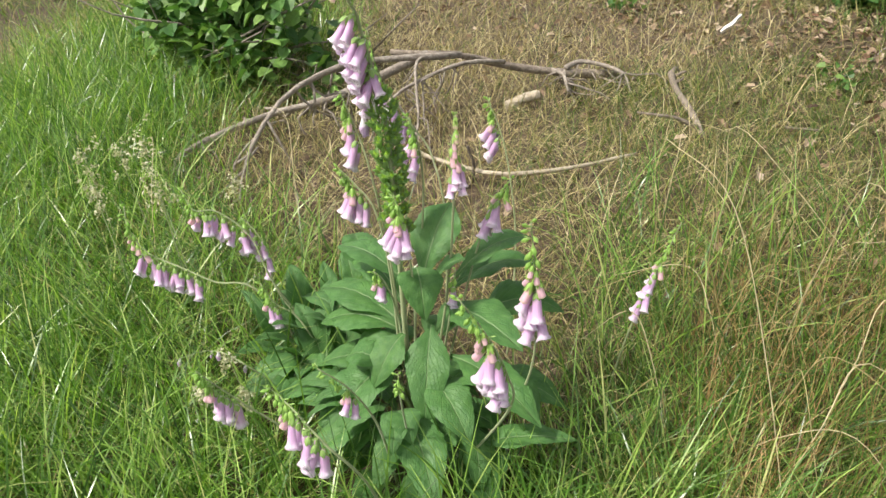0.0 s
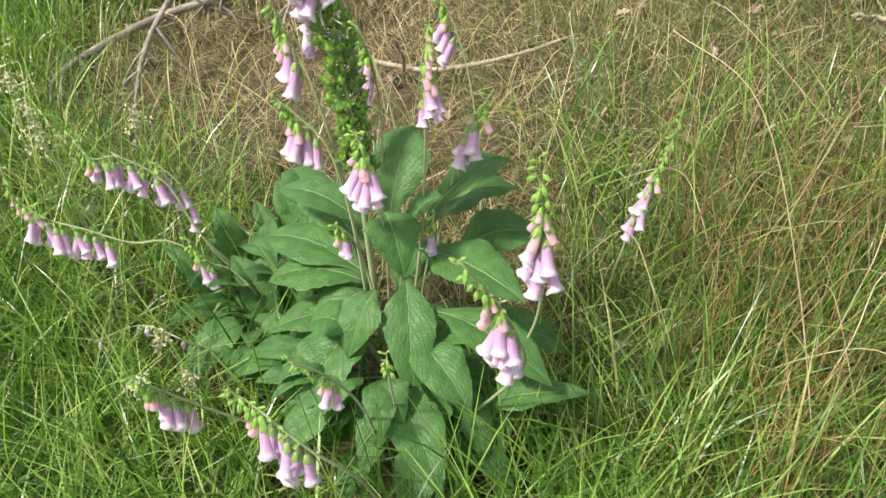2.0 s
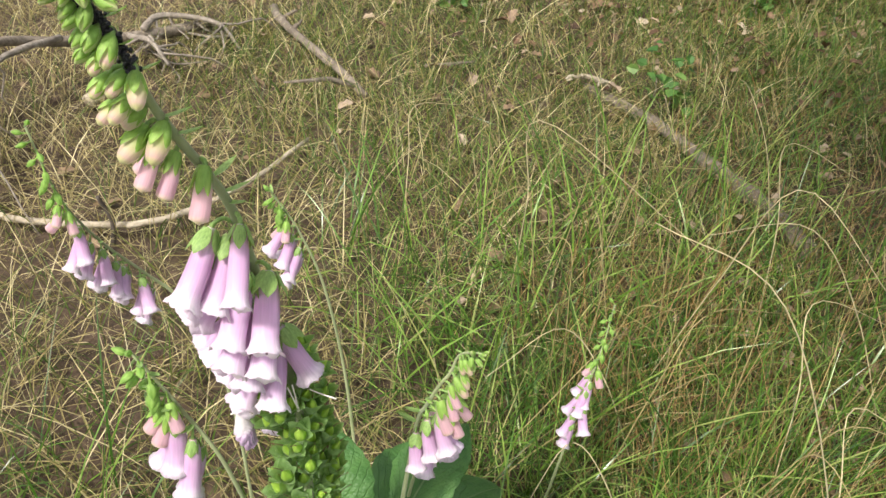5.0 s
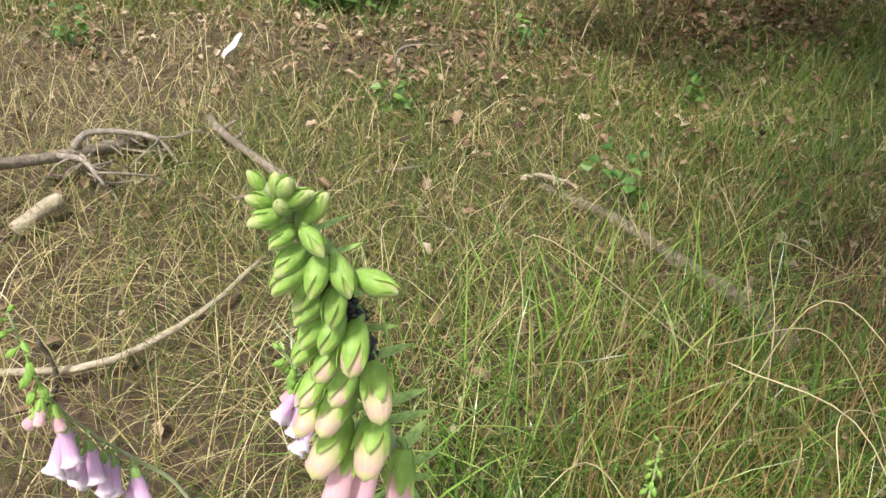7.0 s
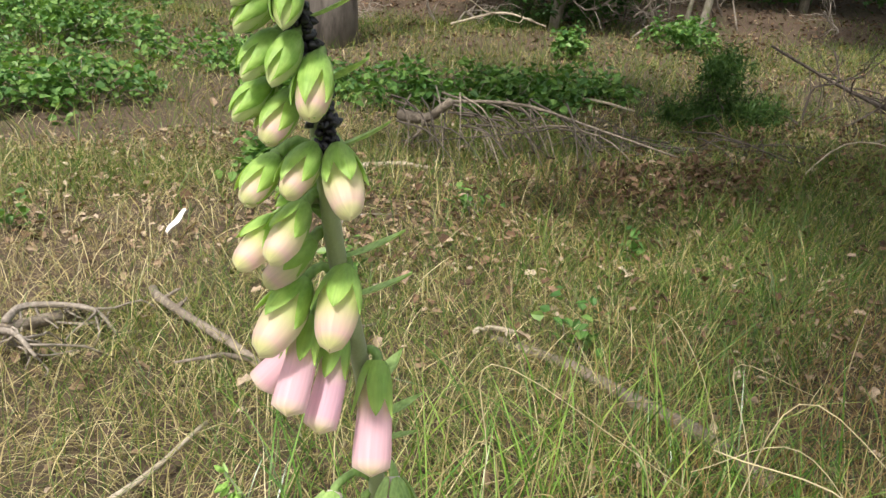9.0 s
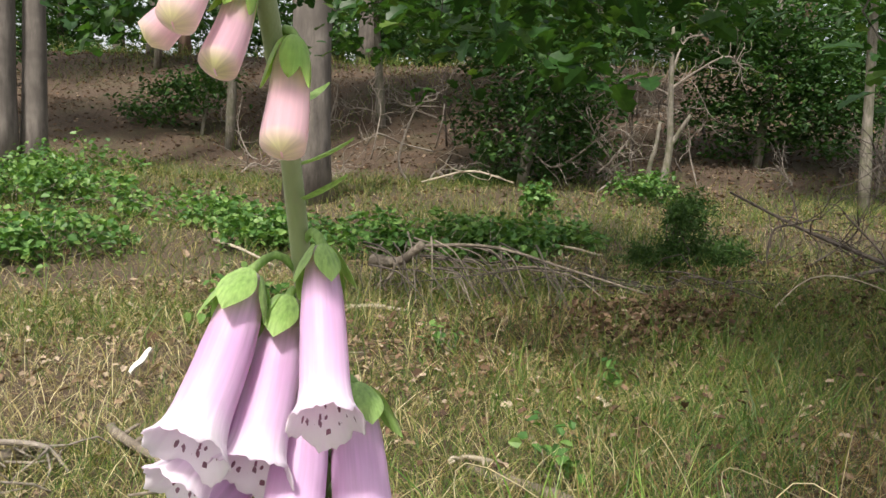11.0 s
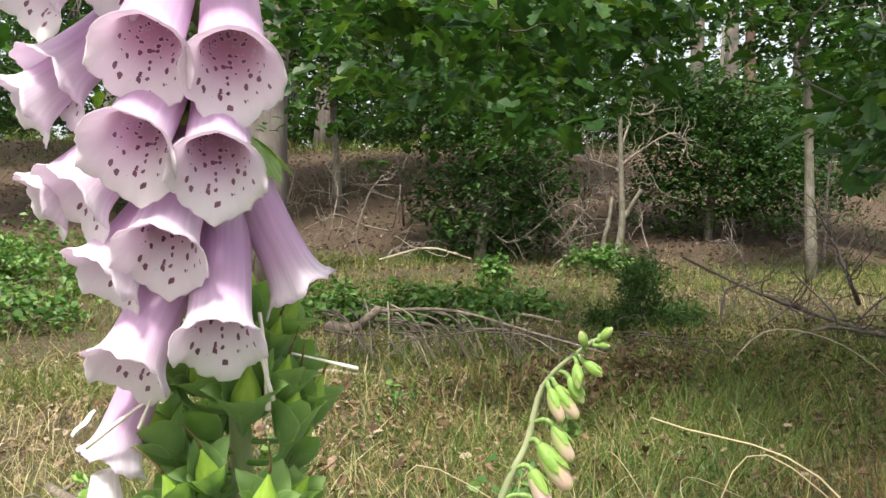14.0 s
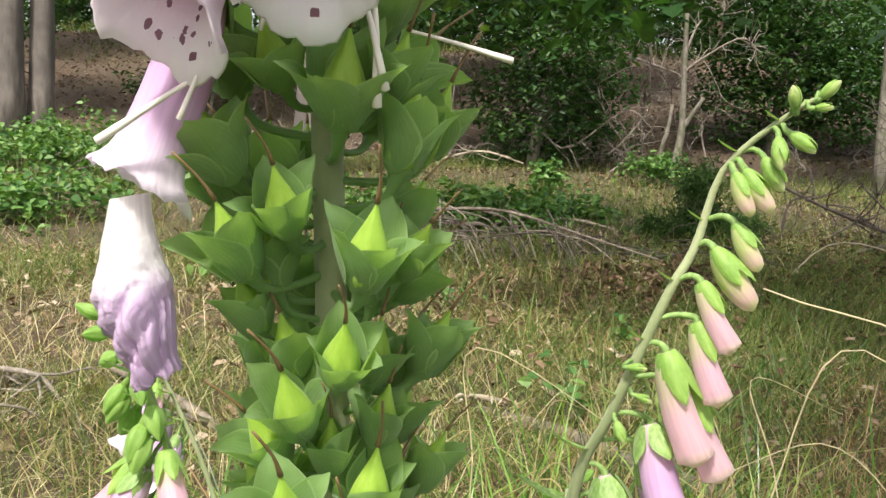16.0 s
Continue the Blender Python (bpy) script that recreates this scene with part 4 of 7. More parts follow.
# brush pile
bp = []
for k in range(46):
    v0 = rng.uniform(-0.75, 0.5)
    a = ground_point(5.6 + rng.normal(0, 0.2), v0, rng.uniform(0.18, 0.42))
    bb = ground_point(5.2 + rng.normal(0, 0.25), v0 + rng.uniform(0.0, 0.55), rng.uniform(0.0, 0.05))
    m = (a + bb) / 2 + np.array([0, 0, 0.1])
    bp.append(tube(curve_points([a, m, bb], 8), np.linspace(0.008, 0.002, 8), 5, 0.08))
for k in range(90):
    q = ground_point(5.35 + rng.normal(0, 0.25), rng.uniform(-0.7, 0.95), rng.uniform(0.1, 0.36))
    e = q + np.array([rng.normal(0, 0.12), rng.normal(0, 0.12), -q[2] + rng.uniform(0, 0.1)])
    bp.append(limb(q, e, 0.0035, 0.0012, 0.15, 6, 4))
trunk = [tube(curve_points([ground_point(5.5, -0.62, 0.24), ground_point(5.4, -0.42, 0.25), ground_point(5.3, -0.27, 0.38)], 10), np.linspace(0.040, 0.028, 10), 8, 0.08),
         tube(curve_points([ground_point(5.6, -0.3, 0.33), ground_point(5.4, 0.2, 0.36), ground_point(5.3, 0.75, 0.22), ground_point(5.2, 1.2, 0.1)], 12), np.linspace(0.013, 0.006, 12), 6, 0.06),
         limb(ground_point(5.35, -0.45, 0.26), ground_point(5.3, -0.5, 0.05), 0.012, 0.008)]
wood("brush_pile", trunk, "pile of cut branches with drooping grey twigs", MAT_DEADWOOD, "brush pile", more=[("twig", bp[::2], MAT_DEADWOOD), ("twig", bp[1::2], MAT_DARKWOOD)])
wood("brush_heap", [t for k in range(40) for t in [limb(ground_point(5.6 + rng.normal(0, 0.25), 1.3 + rng.normal(0, 0.35), rng.uniform(0, 0.12)), ground_point(5.6 + rng.normal(0, 0.3), 1.3 + rng.normal(0, 0.5), rng.uniform(0, 0.14)), 0.006, 0.003, 0.15, 6, 4)]],
     "low heap of brown twigs and litter", MAT_DARKWOOD, "brush pile")

# dead dark branch at the edge of the clearing
db = twiggy(ground_point(7.6, 2.45, 0.62), ground_point(6.2, 4.1, 0.12), 0.012, 0.024, 50, 0.9, 0.16, 0, 0.006)
db += twiggy(ground_point(6.4, 3.9, 0.2), ground_point(6.6, 4.5, 0.75), 0.024, 0.009, 40, 0.7, 0.16, 0, 0.006) + twiggy(ground_point(6.6, 3.6, 0.3), ground_point(7.2, 3.5, 1.1), 0.022, 0.008, 40, 0.7, 0.2, 0, 0.006)
db += twiggy(ground_point(6.2, 3.8, 0.25), ground_point(5.8, 4.6, 0.5), 0.018, 0.007, 34, 0.6, 0.2, 0.6, 0.005)
db += twiggy(ground_point(6.6, 1.75, 0.30), ground_point(6.1, 3.1, 0.16), 0.008, 0.016, 20, 0.5, 0.16, 0, 0.004) + twiggy(ground_point(6.1, 3.1, 0.16), ground_point(5.7, 4.3, 0.05), 0.016, 0.019, 20, 0.5, 0.16, 0, 0.004)
for k in range(6):
    v0 = 2.4 + 0.4 * k
    db += twiggy(ground_point(6.4 + rng.normal(0, 0.25), v0, 0.05), ground_point(6.3 + rng.normal(0, 0.3), v0 + rng.uniform(-0.3, 0.5), rng.uniform(0.35, 0.95)), 0.011, 0.005, 8, 0.4, 0.3, 0.2, 0.004)
wood("dead_branch", db, "dark bare dead branch tangled above the grass", MAT_DARKWOOD)

for k in range(24):
    u, v = rng.uniform(12.6, 18), rng.uniform(-4, 7.5)
    q = ground_point(u, v)
    h = rng.uniform(0.9, 2.4)
    wood("dead_sapling", twiggy(q, q + np.array([rng.normal(0, 0.25), rng.normal(0, 0.25), h]), rng.uniform(0.014, 0.03), 0.008, 12, 0.6, 0.18, 0, 0.008), "leafless thin sapling on the shaded bank", MAT_TWIG if k % 2 else MAT_DARKWOOD, "tree", "dead saplings")
# bare forked sapling and leafless twigs round it
ft = [tube(curve_points([ground_point(13.2, 3.15, -0.1), ground_point(13.2, 3.25, 0.6), ground_point(13.2, 3.22, 1.35), ground_point(13.2, 3.16, 2.6)], 14), np.linspace(0.075, 0.03, 14), 9, 0.06),
      limb(ground_point(13.2, 3.26, 0.72), ground_point(13.1, 3.52, 1.22), 0.045, 0.03, 0.05), limb(ground_point(13.4, 3.0, -0.1), ground_point(13.4, 3.12, 1.1), 0.05, 0.03, 0.05)]
tw = twiggy(ground_point(13.2, 3.2, 1.6), ground_point(12.8, 4.2, 1.95), 0.022, 0.009, 20, 0.6, 0.2, 0, 0.008) + twiggy(ground_point(13.2, 3.2, 1.5), ground_point(12.8, 2.2, 1.8), 0.02, 0.009, 20, 0.7, 0.2, 0, 0.008) + twiggy(ground_point(13.2, 3.2, 1.9), ground_point(13.3, 3.7, 2.9), 0.018, 0.008, 16, 0.6, 0.2, 0, 0.008)
wood("forked_sapling", ft, "pale grey forked sapling with bare twigs", MAT_GREYBARK, "tree", more=[("twig", tw, MAT_TWIG)])
ds = twiggy(ground_point(12.4, 2.0, 0.0), ground_point(12.3, 1.72, 1.4), 0.022, 0.01, 24, 0.7, 0.2, 0, 0.008) + twiggy(ground_point(12.4, 2.0, 0.3), ground_point(12.2, 2.4, 0.9), 0.015, 0.008, 12, 0.6, 0.2, 0, 0.007) + twiggy(ground_point(12.8, 1.0, 0.6), ground_point(12.3, 2.6, 0.75), 0.016, 0.009, 14, 0.6, 0.2, 0, 0.007)
wood("dead_sapling", ds, "leafless grey sapling with crooked twigs", MAT_TWIG, "tree")
for k in range(36):
    u, v = rng.uniform(13.0, 19), rng.uniform(-7, 7.5)
    wood("fallen_twigs", twiggy(ground_point(u, v, 0.05), ground_point(u + rng.normal(0, 0.5), v + rng.uniform(-1.4, 1.4), 0.35), 0.02, 0.008, 12, 0.8, 0.18, 0, 0.008), "dead brown twigs lying on the bank", MAT_TWIG, group="twigs on the bank")
# grey stems under the green shrub
wood("dead_shrub", [limb((-1.5 + rng.normal(0, 0.35), 2.0 + rng.normal(0, 0.2), 0.0), (-1.45 + rng.normal(0, 0.5), 1.75 + rng.normal(0, 0.3), rng.uniform(0.25, 0.55)), 0.008, 0.003, 0.12, 8, 5) for _ in range(26)], "bare grey stems of a dead shrub", MAT_TWIG, "shrub")

# white curled bark piece
s, w = np.meshgrid(np.linspace(0, 1, 12), np.linspace(-1, 1, 7), indexing="ij")
V = np.stack([(w * 0.022 * (0.55 + 0.5 * np.sin(np.pi * s))), s * 0.13, 0.012 * w ** 2 + 0.02 * s + 0.004 * np.sin(s * 9)], -1).reshape(-1, 3)
i, j = [a.ravel() for a in np.meshgrid(np.arange(11), np.arange(6), indexing="ij")]
F = np.stack([i * 7 + j, i * 7 + j + 1, (i + 1) * 7 + j + 1, (i + 1) * 7 + j], 1)
ob = tagged(new("bark_piece", np_mesh("bark_piece", np.vstack([V, V - (0, 0, 0.004)]), np.vstack([F, F[:, ::-1] + len(V)]), [MAT_WHITE])), "curled white piece of birch bark on the grass", "bark")
ob.matrix_world = pose(0.76, 2.98, 0.05, 35, 0, -80)

# ---------------------------------------------------------------- grass and litter
def blades(n_seg, X, Y, L, W, lean, heading, curl):
    """Grass blades as tapering ribbons rooted at X, Y."""
    n = len(X)
    s = np.linspace(0, 1, n_seg + 1)
    ang = lean[:, None] + curl[:, None] * s
    ds = L[:, None] / n_seg
    out = np.concatenate([np.zeros((n, 1)), np.cumsum(np.sin(ang[:, 1:]) * ds, 1)], 1)
    up = np.concatenate([np.zeros((n, 1)), np.cumsum(np.cos(ang[:, 1:]) * ds, 1)], 1)
    cx, sx = np.cos(heading), np.sin(heading)
    mid = np.stack([X[:, None] + out * cx[:, None], Y[:, None] + out * sx[:, None], ground(X, Y)[:, None] + np.maximum(up, 0.004) - 0.005], -1)
    half = W[:, None] * np.where(s > 0.35, 1 - (np.maximum(s - 0.35, 0) / 0.65) ** 1.6 * 0.93, 0.75 + 0.25 * s / 0.35) / 2
    tw = rng.normal(0, 0.6, n)
    side = np.stack([-np.sin(heading + tw), np.cos(heading + tw), 0.25 * np.sin(tw)], -1)
    A, B = mid - side[:, None] * half[..., None], mid + side[:, None] * half[..., None]
    V = np.stack([A, B], 2).reshape(-1, 3)
    k = np.arange(n_seg)
    f = np.stack([2 * k, 2 * k + 1, 2 * k + 3, 2 * k + 2], 1)
    return V, (f[None] + (np.arange(n) * 2 * (n_seg + 1))[:, None, None]).reshape(-1, 4)


def patchy(x, y, k, seed):
    r = np.random.default_rng(seed)
    a = sum(np.sin(x * k * r.uniform(0.5, 1.5) * c + y * k * r.uniform(0.5, 1.5) * d + r.uniform(0, 6)) for c, d in ((1, 0.3), (-0.4, 1), (0.8, -0.9), (0.2, 1.3)))
    return 0.5 + a / 6


def sow(n, lo, hi, keep):
    x, y = rng.uniform(lo[0], hi[0], n), rng.uniform(lo[1], hi[1], n)
    ok = rng.random(n) < np.clip(keep(x, y), 0, 1)
    return x[ok], y[ok]


def smooth(a, b2, x):
    t = np.clip((x - a) / (b2 - a), 0, 1)
    return t * t * (3 - 2 * t)


def U(x, y):
    return (x - ORIGIN[0]) * AHEAD[0] + (y - ORIGIN[1]) * AHEAD[1]


def VV(x, y):
    return (x - ORIGIN[0]) * ACROSS[0] + (y - ORIGIN[1]) * ACROSS[1]


def lush(x, y):
    """Thick green grass left of the flowers, a belt on their right and patches further on."""
    back = smooth(0.25, 1.0, y)
    left = smooth(0, 1, (-0.05 - 0.95 * back - x) / (0.85 + 0.1 * back)) * smooth(3.4, 1.8, y + 0.35 * x)
    right = smooth(0.25, 0.5, x) * smooth(2.1, 1.2, x) * smooth(1.3, 0.5, y)
    near = smooth(-0.05, -0.45, y) * smooth(1.1, 0.55, x)
    edge = 0.5 * patchy(x, y, 2.5, 15)
    fade = smooth(-3.2, -2.3, x - edge) * smooth(-1.35, -0.85, y - 0.5 * edge) * smooth(2.6, 1.8, x + edge)
    return np.clip(np.maximum(np.maximum(left, right * 0.2), near * 0.85) * (0.5 + 0.9 * patchy(x, y, 3.0, 1)), 0, 1) * fade


def clump(x, y):
    """Keeps the foot of the foxglove clump clear of grass."""
    return smooth(0.7, 1.2, np.hypot((x - 0.08) / 0.23, (y + 0.32) / 0.23))


def grass(name, label, mat, x, y, L, W, lean, curl, seg=4, low=0.0):
    n = len(x)
    tall = 1 - low * smooth(1.3, 2.2, U(x, y))
    V, F = blades(seg, x, y, rng.uniform(*L, n) * tall, rng.uniform(*W, n), np.abs(rng.normal(0, lean, n)), rng.uniform(0, 2 * np.pi, n), rng.uniform(*curl, n))
    return tagged(new(name, np_mesh(name, V, F, [mat])), label, "grass", kind="stuff")


x, y = sow(140000, (-3.2, -1.3), (2.4, 3.2), lambda x, y: lush(x, y) * clump(x, y))
grass("grass", "tall lush green grass round the foxgloves", MAT_LUSH, x, y, (0.14, 0.46), (0.0022, 0.0056), 0.26, (0.2, 1.6))
x, y = sow(125000, (-3.2, -1.3), (4.2, 5.0), lambda x, y: (0.12 + 0.88 * smooth(0.3, 0.8, patchy(x, y, 2.2, 2))) * clump(x, y))
grass("grass", "mixed green grass over the clearing", MAT_GRASS, x, y, (0.07, 0.24), (0.0016, 0.0038), 0.35, (0.3, 1.7), 3, 0.2)
x, y = sow(13000, (0.25, -0.8), (2.1, 0.9), lambda x, y: smooth(0.28, 0.5, x) * (0.25 + 0.75 * smooth(1.4, 0.8, x)) * smooth(2.0, 1.5, x) * smooth(0.6, 0.05, y) * (0.35 + 0.8 * patchy(x, y, 3.5, 21)) * clump(x, y))
grass("grass", "tall deep green grass beside the foxgloves", MAT_DEEP, x, y, (0.14, 0.34), (0.0013, 0.0032), 0.24, (0.2, 1.2), 4)
x, y = sow(36000, (0.7, -0.3), (3.6, 2.6), lambda x, y: smooth(0.2, 1.2, VV(x, y)) * smooth(0.9, 1.6, U(x, y)) * smooth(4.0, 3.0, U(x, y)) * (0.08 + 0.85 * smooth(0.42, 0.8, patchy(x, y, 2.6, 27))))
grass("grass", "short deep green grass among the litter", MAT_DEEP, x, y, (0.07, 0.20), (0.0016, 0.0036), 0.32, (0.3, 1.4), 3)
x, y = sow(14000, (2.2, -0.6), (6.2, 3.6), lambda x, y: smooth(0.6, 1.6, VV(x, y)) * smooth(2.4, 3.2, U(x, y)) * smooth(6.6, 5.4, U(x, y)) * (0.3 + 0.9 * smooth(0.3, 0.7, patchy(x, y, 1.6, 23))))
grass("grass", "shaded green grass by the dead branches", MAT_GRASS, x, y, (0.12, 0.28), (0.0022, 0.0046), 0.3, (0.3, 1.4), 3)
x, y = sow(190000, (-3.0, -0.9), (4.6, 5.2), lambda x, y: (1 - 0.5 * smooth(1.6, 3.2, U(x, y))) * (1 - 0.62 * smooth(0.3, 1.6, VV(x, y))) * (0.35 + 0.75 * patchy(x, y, 1.8, 3)) * (1 - 0.65 * lush(x, y)) * (1 - 0.75 * smooth(0.35, 0.6, x) * smooth(1.5, 1.0, x) * smooth(0.8, 0.3, y)) * (1 - 0.65 * smooth(0.4, 0.75, patchy(x, y, 2.0, 8)) * smooth(0.9, 1.6, x + 0.3 * y)) * clump(x, y))
grass("dry_grass", "matted straw-coloured dry grass", MAT_STRAW, x, y, (0.10, 0.34), (0.0012, 0.0030), 0.9, (0.4, 1.7), 3, 0.25)
x, y = sow(120000, (-6, 1), (16, 16), lambda x, y: (0.42 + 0.8 * smooth(0.25, 0.75, patchy(x, y, 1.1, 5))) * smooth(15.5, 11, (x - ORIGIN[0]) * AHEAD[0] + (y - ORIGIN[1]) * AHEAD[1]) * smooth(3.2, 4.4, (x - ORIGIN[0]) * AHEAD[0] + (y - ORIGIN[1]) * AHEAD[1]))
grass("grass", "thin woodland grass towards the bank", MAT_GRASS, x, y, (0.12, 0.30), (0.003, 0.0065), 0.35, (0.3, 1.4), 3)
x, y = sow(90000, (-6, 1), (16, 16), lambda x, y: (0.35 + 0.5 * patchy(x, y, 1.0, 6)) * smooth(14, 10, (x - ORIGIN[0]) * AHEAD[0] + (y - ORIGIN[1]) * AHEAD[1]) * smooth(3.2, 4.4, (x - ORIGIN[0]) * AHEAD[0] + (y - ORIGIN[1]) * AHEAD[1]))
grass("dry_grass", "faded dry grass towards the bank", MAT_STRAW, x, y, (0.08, 0.24), (0.003, 0.007), 0.8, (0.4, 1.6), 2)

x, y = sow(60000, (0, 6), (24, 22), lambda x, y: smooth(11, 13, U(x, y)) * smooth(23.5, 21, U(x, y)) * smooth(0.58, 0.85, patchy(x, y, 0.9, 31)) * 0.5)
grass("grass", "thin tufts of grass on the leafy bank", MAT_GRASS, x, y, (0.15, 0.40), (0.005, 0.010), 0.4, (0.3, 1.4), 3)
x, y = sow(50000, (-4, 10), (26, 26), lambda x, y: smooth(21, 22.5, U(x, y)) * smooth(26.5, 25, U(x, y)) * (0.2 + 0.8 * patchy(x, y, 0.7, 33)) * 0.6)
grass("grass", "ragged grass along the crest of the bank", MAT_GRASS, x, y, (0.25, 0.65), (0.008, 0.016), 0.4, (0.3, 1.4), 3)
x, y = sow(210000, (-8, -8), (9, 8), lambda x, y: (0.15 + 0.85 * smooth(0.3, 0.75, patchy(x, y, 1.4, 16))) * smooth(8, 5, np.hypot(x, y)) * (1 - smooth(-3.0, -2.2, x) * smooth(-1.3, -0.7, y) * (1 - 0.3 * smooth(1.5, 2.5, x))))
grass("grass", "mixed green grass of the wider meadow", MAT_GRASS, x, y, (0.12, 0.32), (0.003, 0.006), 0.35, (0.3, 1.5), 2)
x, y = sow(40000, (-8, -8), (9, 8), lambda x, y: (0.2 + 0.8 * patchy(x, y, 1.2, 17)) * smooth(8, 5, np.hypot(x, y)) * (1 - smooth(-3.0, -2.2, x) * smooth(-1.3, -0.7, y)))
grass("dry_grass", "dry grass of the wider meadow", MAT_STRAW, x, y, (0.10, 0.28), (0.003, 0.006), 0.7, (0.4, 1.6), 2)

x, y = sow(60000, (0.2, -0.5), (6.0, 5.5), lambda x, y: smooth(-0.3, 0.6, VV(x, y)) * smooth(4.2, 3.2, VV(x, y)) * smooth(0.8, 1.5, U(x, y)) * smooth(6.0, 4.5, U(x, y)) * (0.2 + 0.8 * smooth(0.3, 0.7, patchy(x, y, 1.7, 41))))
grass("dry_grass", "flattened reddish-brown grass among the litter", MAT_RUST, x, y, (0.06, 0.20), (0.0014, 0.0034), 0.85, (0.3, 1.6), 3)

LITTER = leaf_template(0.055, 0.04, 2, 0.5)


def litter(name, label, n, lo, hi, keep, size, lift=0.02, template=LITTER, mat=MAT_LITTER):
    x, y = sow(n, lo, hi, keep)
    k = len(x)
    T = np.stack([x, y, ground(x, y) + rng.uniform(0.004, lift, k)], 1)
    V, F = scatter(template, turns(rng.uniform(0, 6.3, k), rng.normal(0, 0.35, k), rng.normal(0, 0.35, k)), rng.uniform(*size, k), T)
    tagged(new(name, np_mesh(name, V, F, [mat], smooth=False)), label, "leaf litter", kind="stuff")


litter("leaf_litter", "brown dead oak leaves lying in the grass", 21000, (-2.5, -0.8), (5, 5.5), lambda x, y: 0.06 + 0.9 * smooth(0.5, 1.5, x + 0.3 * y) * smooth(0.35, 0.75, patchy(x, y, 2.0, 8)) + 0.12 * smooth(1.2, 2.5, y), (0.4, 0.95), 0.05)
litter("leaf_litter", "thick brown leaf litter on the bank", 60000, (-12, 3), (24, 24), lambda x, y: smooth(6, 12, U(x, y)) * smooth(25, 22, U(x, y)) * (0.3 + 0.9 * patchy(x, y, 0.8, 9)) + 0.12, (0.9, 1.7), 0.03, leaf_template(0.055, 0.04), MAT_BANK)

litter("leaf_litter", "reddish-brown leaf litter under the dead branches", 26000, (0.0, 0.0), (9, 8), lambda x, y: smooth(2.2, 4.0, U(x, y)) * smooth(8.5, 6.5, U(x, y)) * smooth(-1.2, 0.2, VV(x, y)) * (0.15 + 0.85 * smooth(0.35, 0.7, patchy(x, y, 1.2, 43))), (0.5, 1.2), 0.10, LITTER, MAT_BANK)

x, y = sow(2200, (0.6, -0.6), (1.7, 0.5), lambda x, y: 0.25 + 0.75 * smooth(0.4, 0.75, patchy(x, y, 3.0, 12)))
grass("dry_grass", "tall orange-brown dry grass stems", MAT_RUST, x, y, (0.22, 0.46), (0.0011, 0.0022), 0.25, (0.1, 1.1), 5)
heap = ground_point(4.85, 1.22)
C = heap + np.column_stack([rng.normal(0, 0.30, 420), rng.normal(0, 0.22, 420), np.abs(rng.normal(0, 0.05, 420)) + 0.01])
C[:, 2] += ground(C[:, 0], C[:, 1]) - heap[2]
tagged(new("leaf_heap", foliage(C, 0.02, 4, LITTER, MAT_BANK, "leaf_heap", (0.5, 1.1), 0.5)), "low heap of reddish-brown dead leaves", "leaf litter", kind="stuff")

# single long stalks that stand out of the grass
MAT_PALESTALK = leafy("pale_stalk", [(0.0, (0.50, 0.43, 0.26)), (1.0, (0.66, 0.58, 0.40))], 0.5, 0.15, 25)
STALKS = [((0.70, 0.58), (0.715, 0.585, 0.515), (1.0, 0.34, 0.30)), ((0.86, -0.34), (0.66, -0.12, 0.66), (0.53, -0.008, 0.726)), ((0.86, 0.26), (0.95, 0.14, 0.60), (1.06, -0.03, 0.46)), ((0.9, -0.1), (1.05, 0.10, 0.36), (1.35, 0.1, 0.2)), ((0.8, -0.3), (0.98, -0.1, 0.32), (1.25, -0.2, 0.1)), ((0.75, 0.1), (0.62, 0.25, 0.28), (0.45, 0.2, 0.26)),
          ((1.2, 0.3), (1.3, 0.5, 0.42), (1.45, 0.4, 0.36)), ((1.3, 0.0), (1.15, 0.25, 0.40), (1.0, 0.35, 0.34)), ((0.7, -0.15), (0.95, -0.25, 0.25), (1.1, -0.35, 0.08)), ((0.62, -0.1), (0.50, 0.0, 0.30), (0.40, -0.05, 0.24)), ((1.1, -0.2), (1.2, -0.05, 0.38), (1.4, -0.2, 0.3)),
          ((-0.9, 0.2), (-0.95, 0.4, 0.4), (-1.05, 0.5, 0.36)), ((-0.5, 0.4), (-0.6, 0.6, 0.42), (-0.7, 0.7, 0.42)), ((1.5, 0.6), (1.45, 0.8, 0.38), (1.6, 1.0, 0.3)), ((0.55, 0.9), (0.6, 1.0, 0.34), (0.75, 1.05, 0.3))]
for k in range(30):
    px, py, hd = rng.uniform(0.6, 1.7), rng.uniform(-0.35, 0.9), rng.uniform(0, 6.28)
    h, far = rng.uniform(0.25, 0.45), rng.uniform(0.1, 0.3)
    STALKS.append(((px, py), (px + far * 0.5 * math.cos(hd), py + far * 0.5 * math.sin(hd), h), (px + far * 1.3 * math.cos(hd), py + far * 1.3 * math.sin(hd), h - rng.uniform(0.02, 0.15))))
for k, (xy, mid, end) in enumerate(STALKS):
    a = np.array([*xy, 0.0])
    Pk = curve_points([a, (a * 0.5 + np.array(mid) * 0.5) + (0, 0, 0.06), mid, end], 18)
    t = thing("grass_stalk", *a, "long straw-coloured arching grass stalk", "grass", "long dry stalks")
    part("culm", tubes_mesh("culm", [tube(Pk - a, np.linspace(0.0015, 0.0007, 18), 5)], MAT_PALESTALK if k < 15 else MAT_STRAW), t, Matrix.Translation(a))
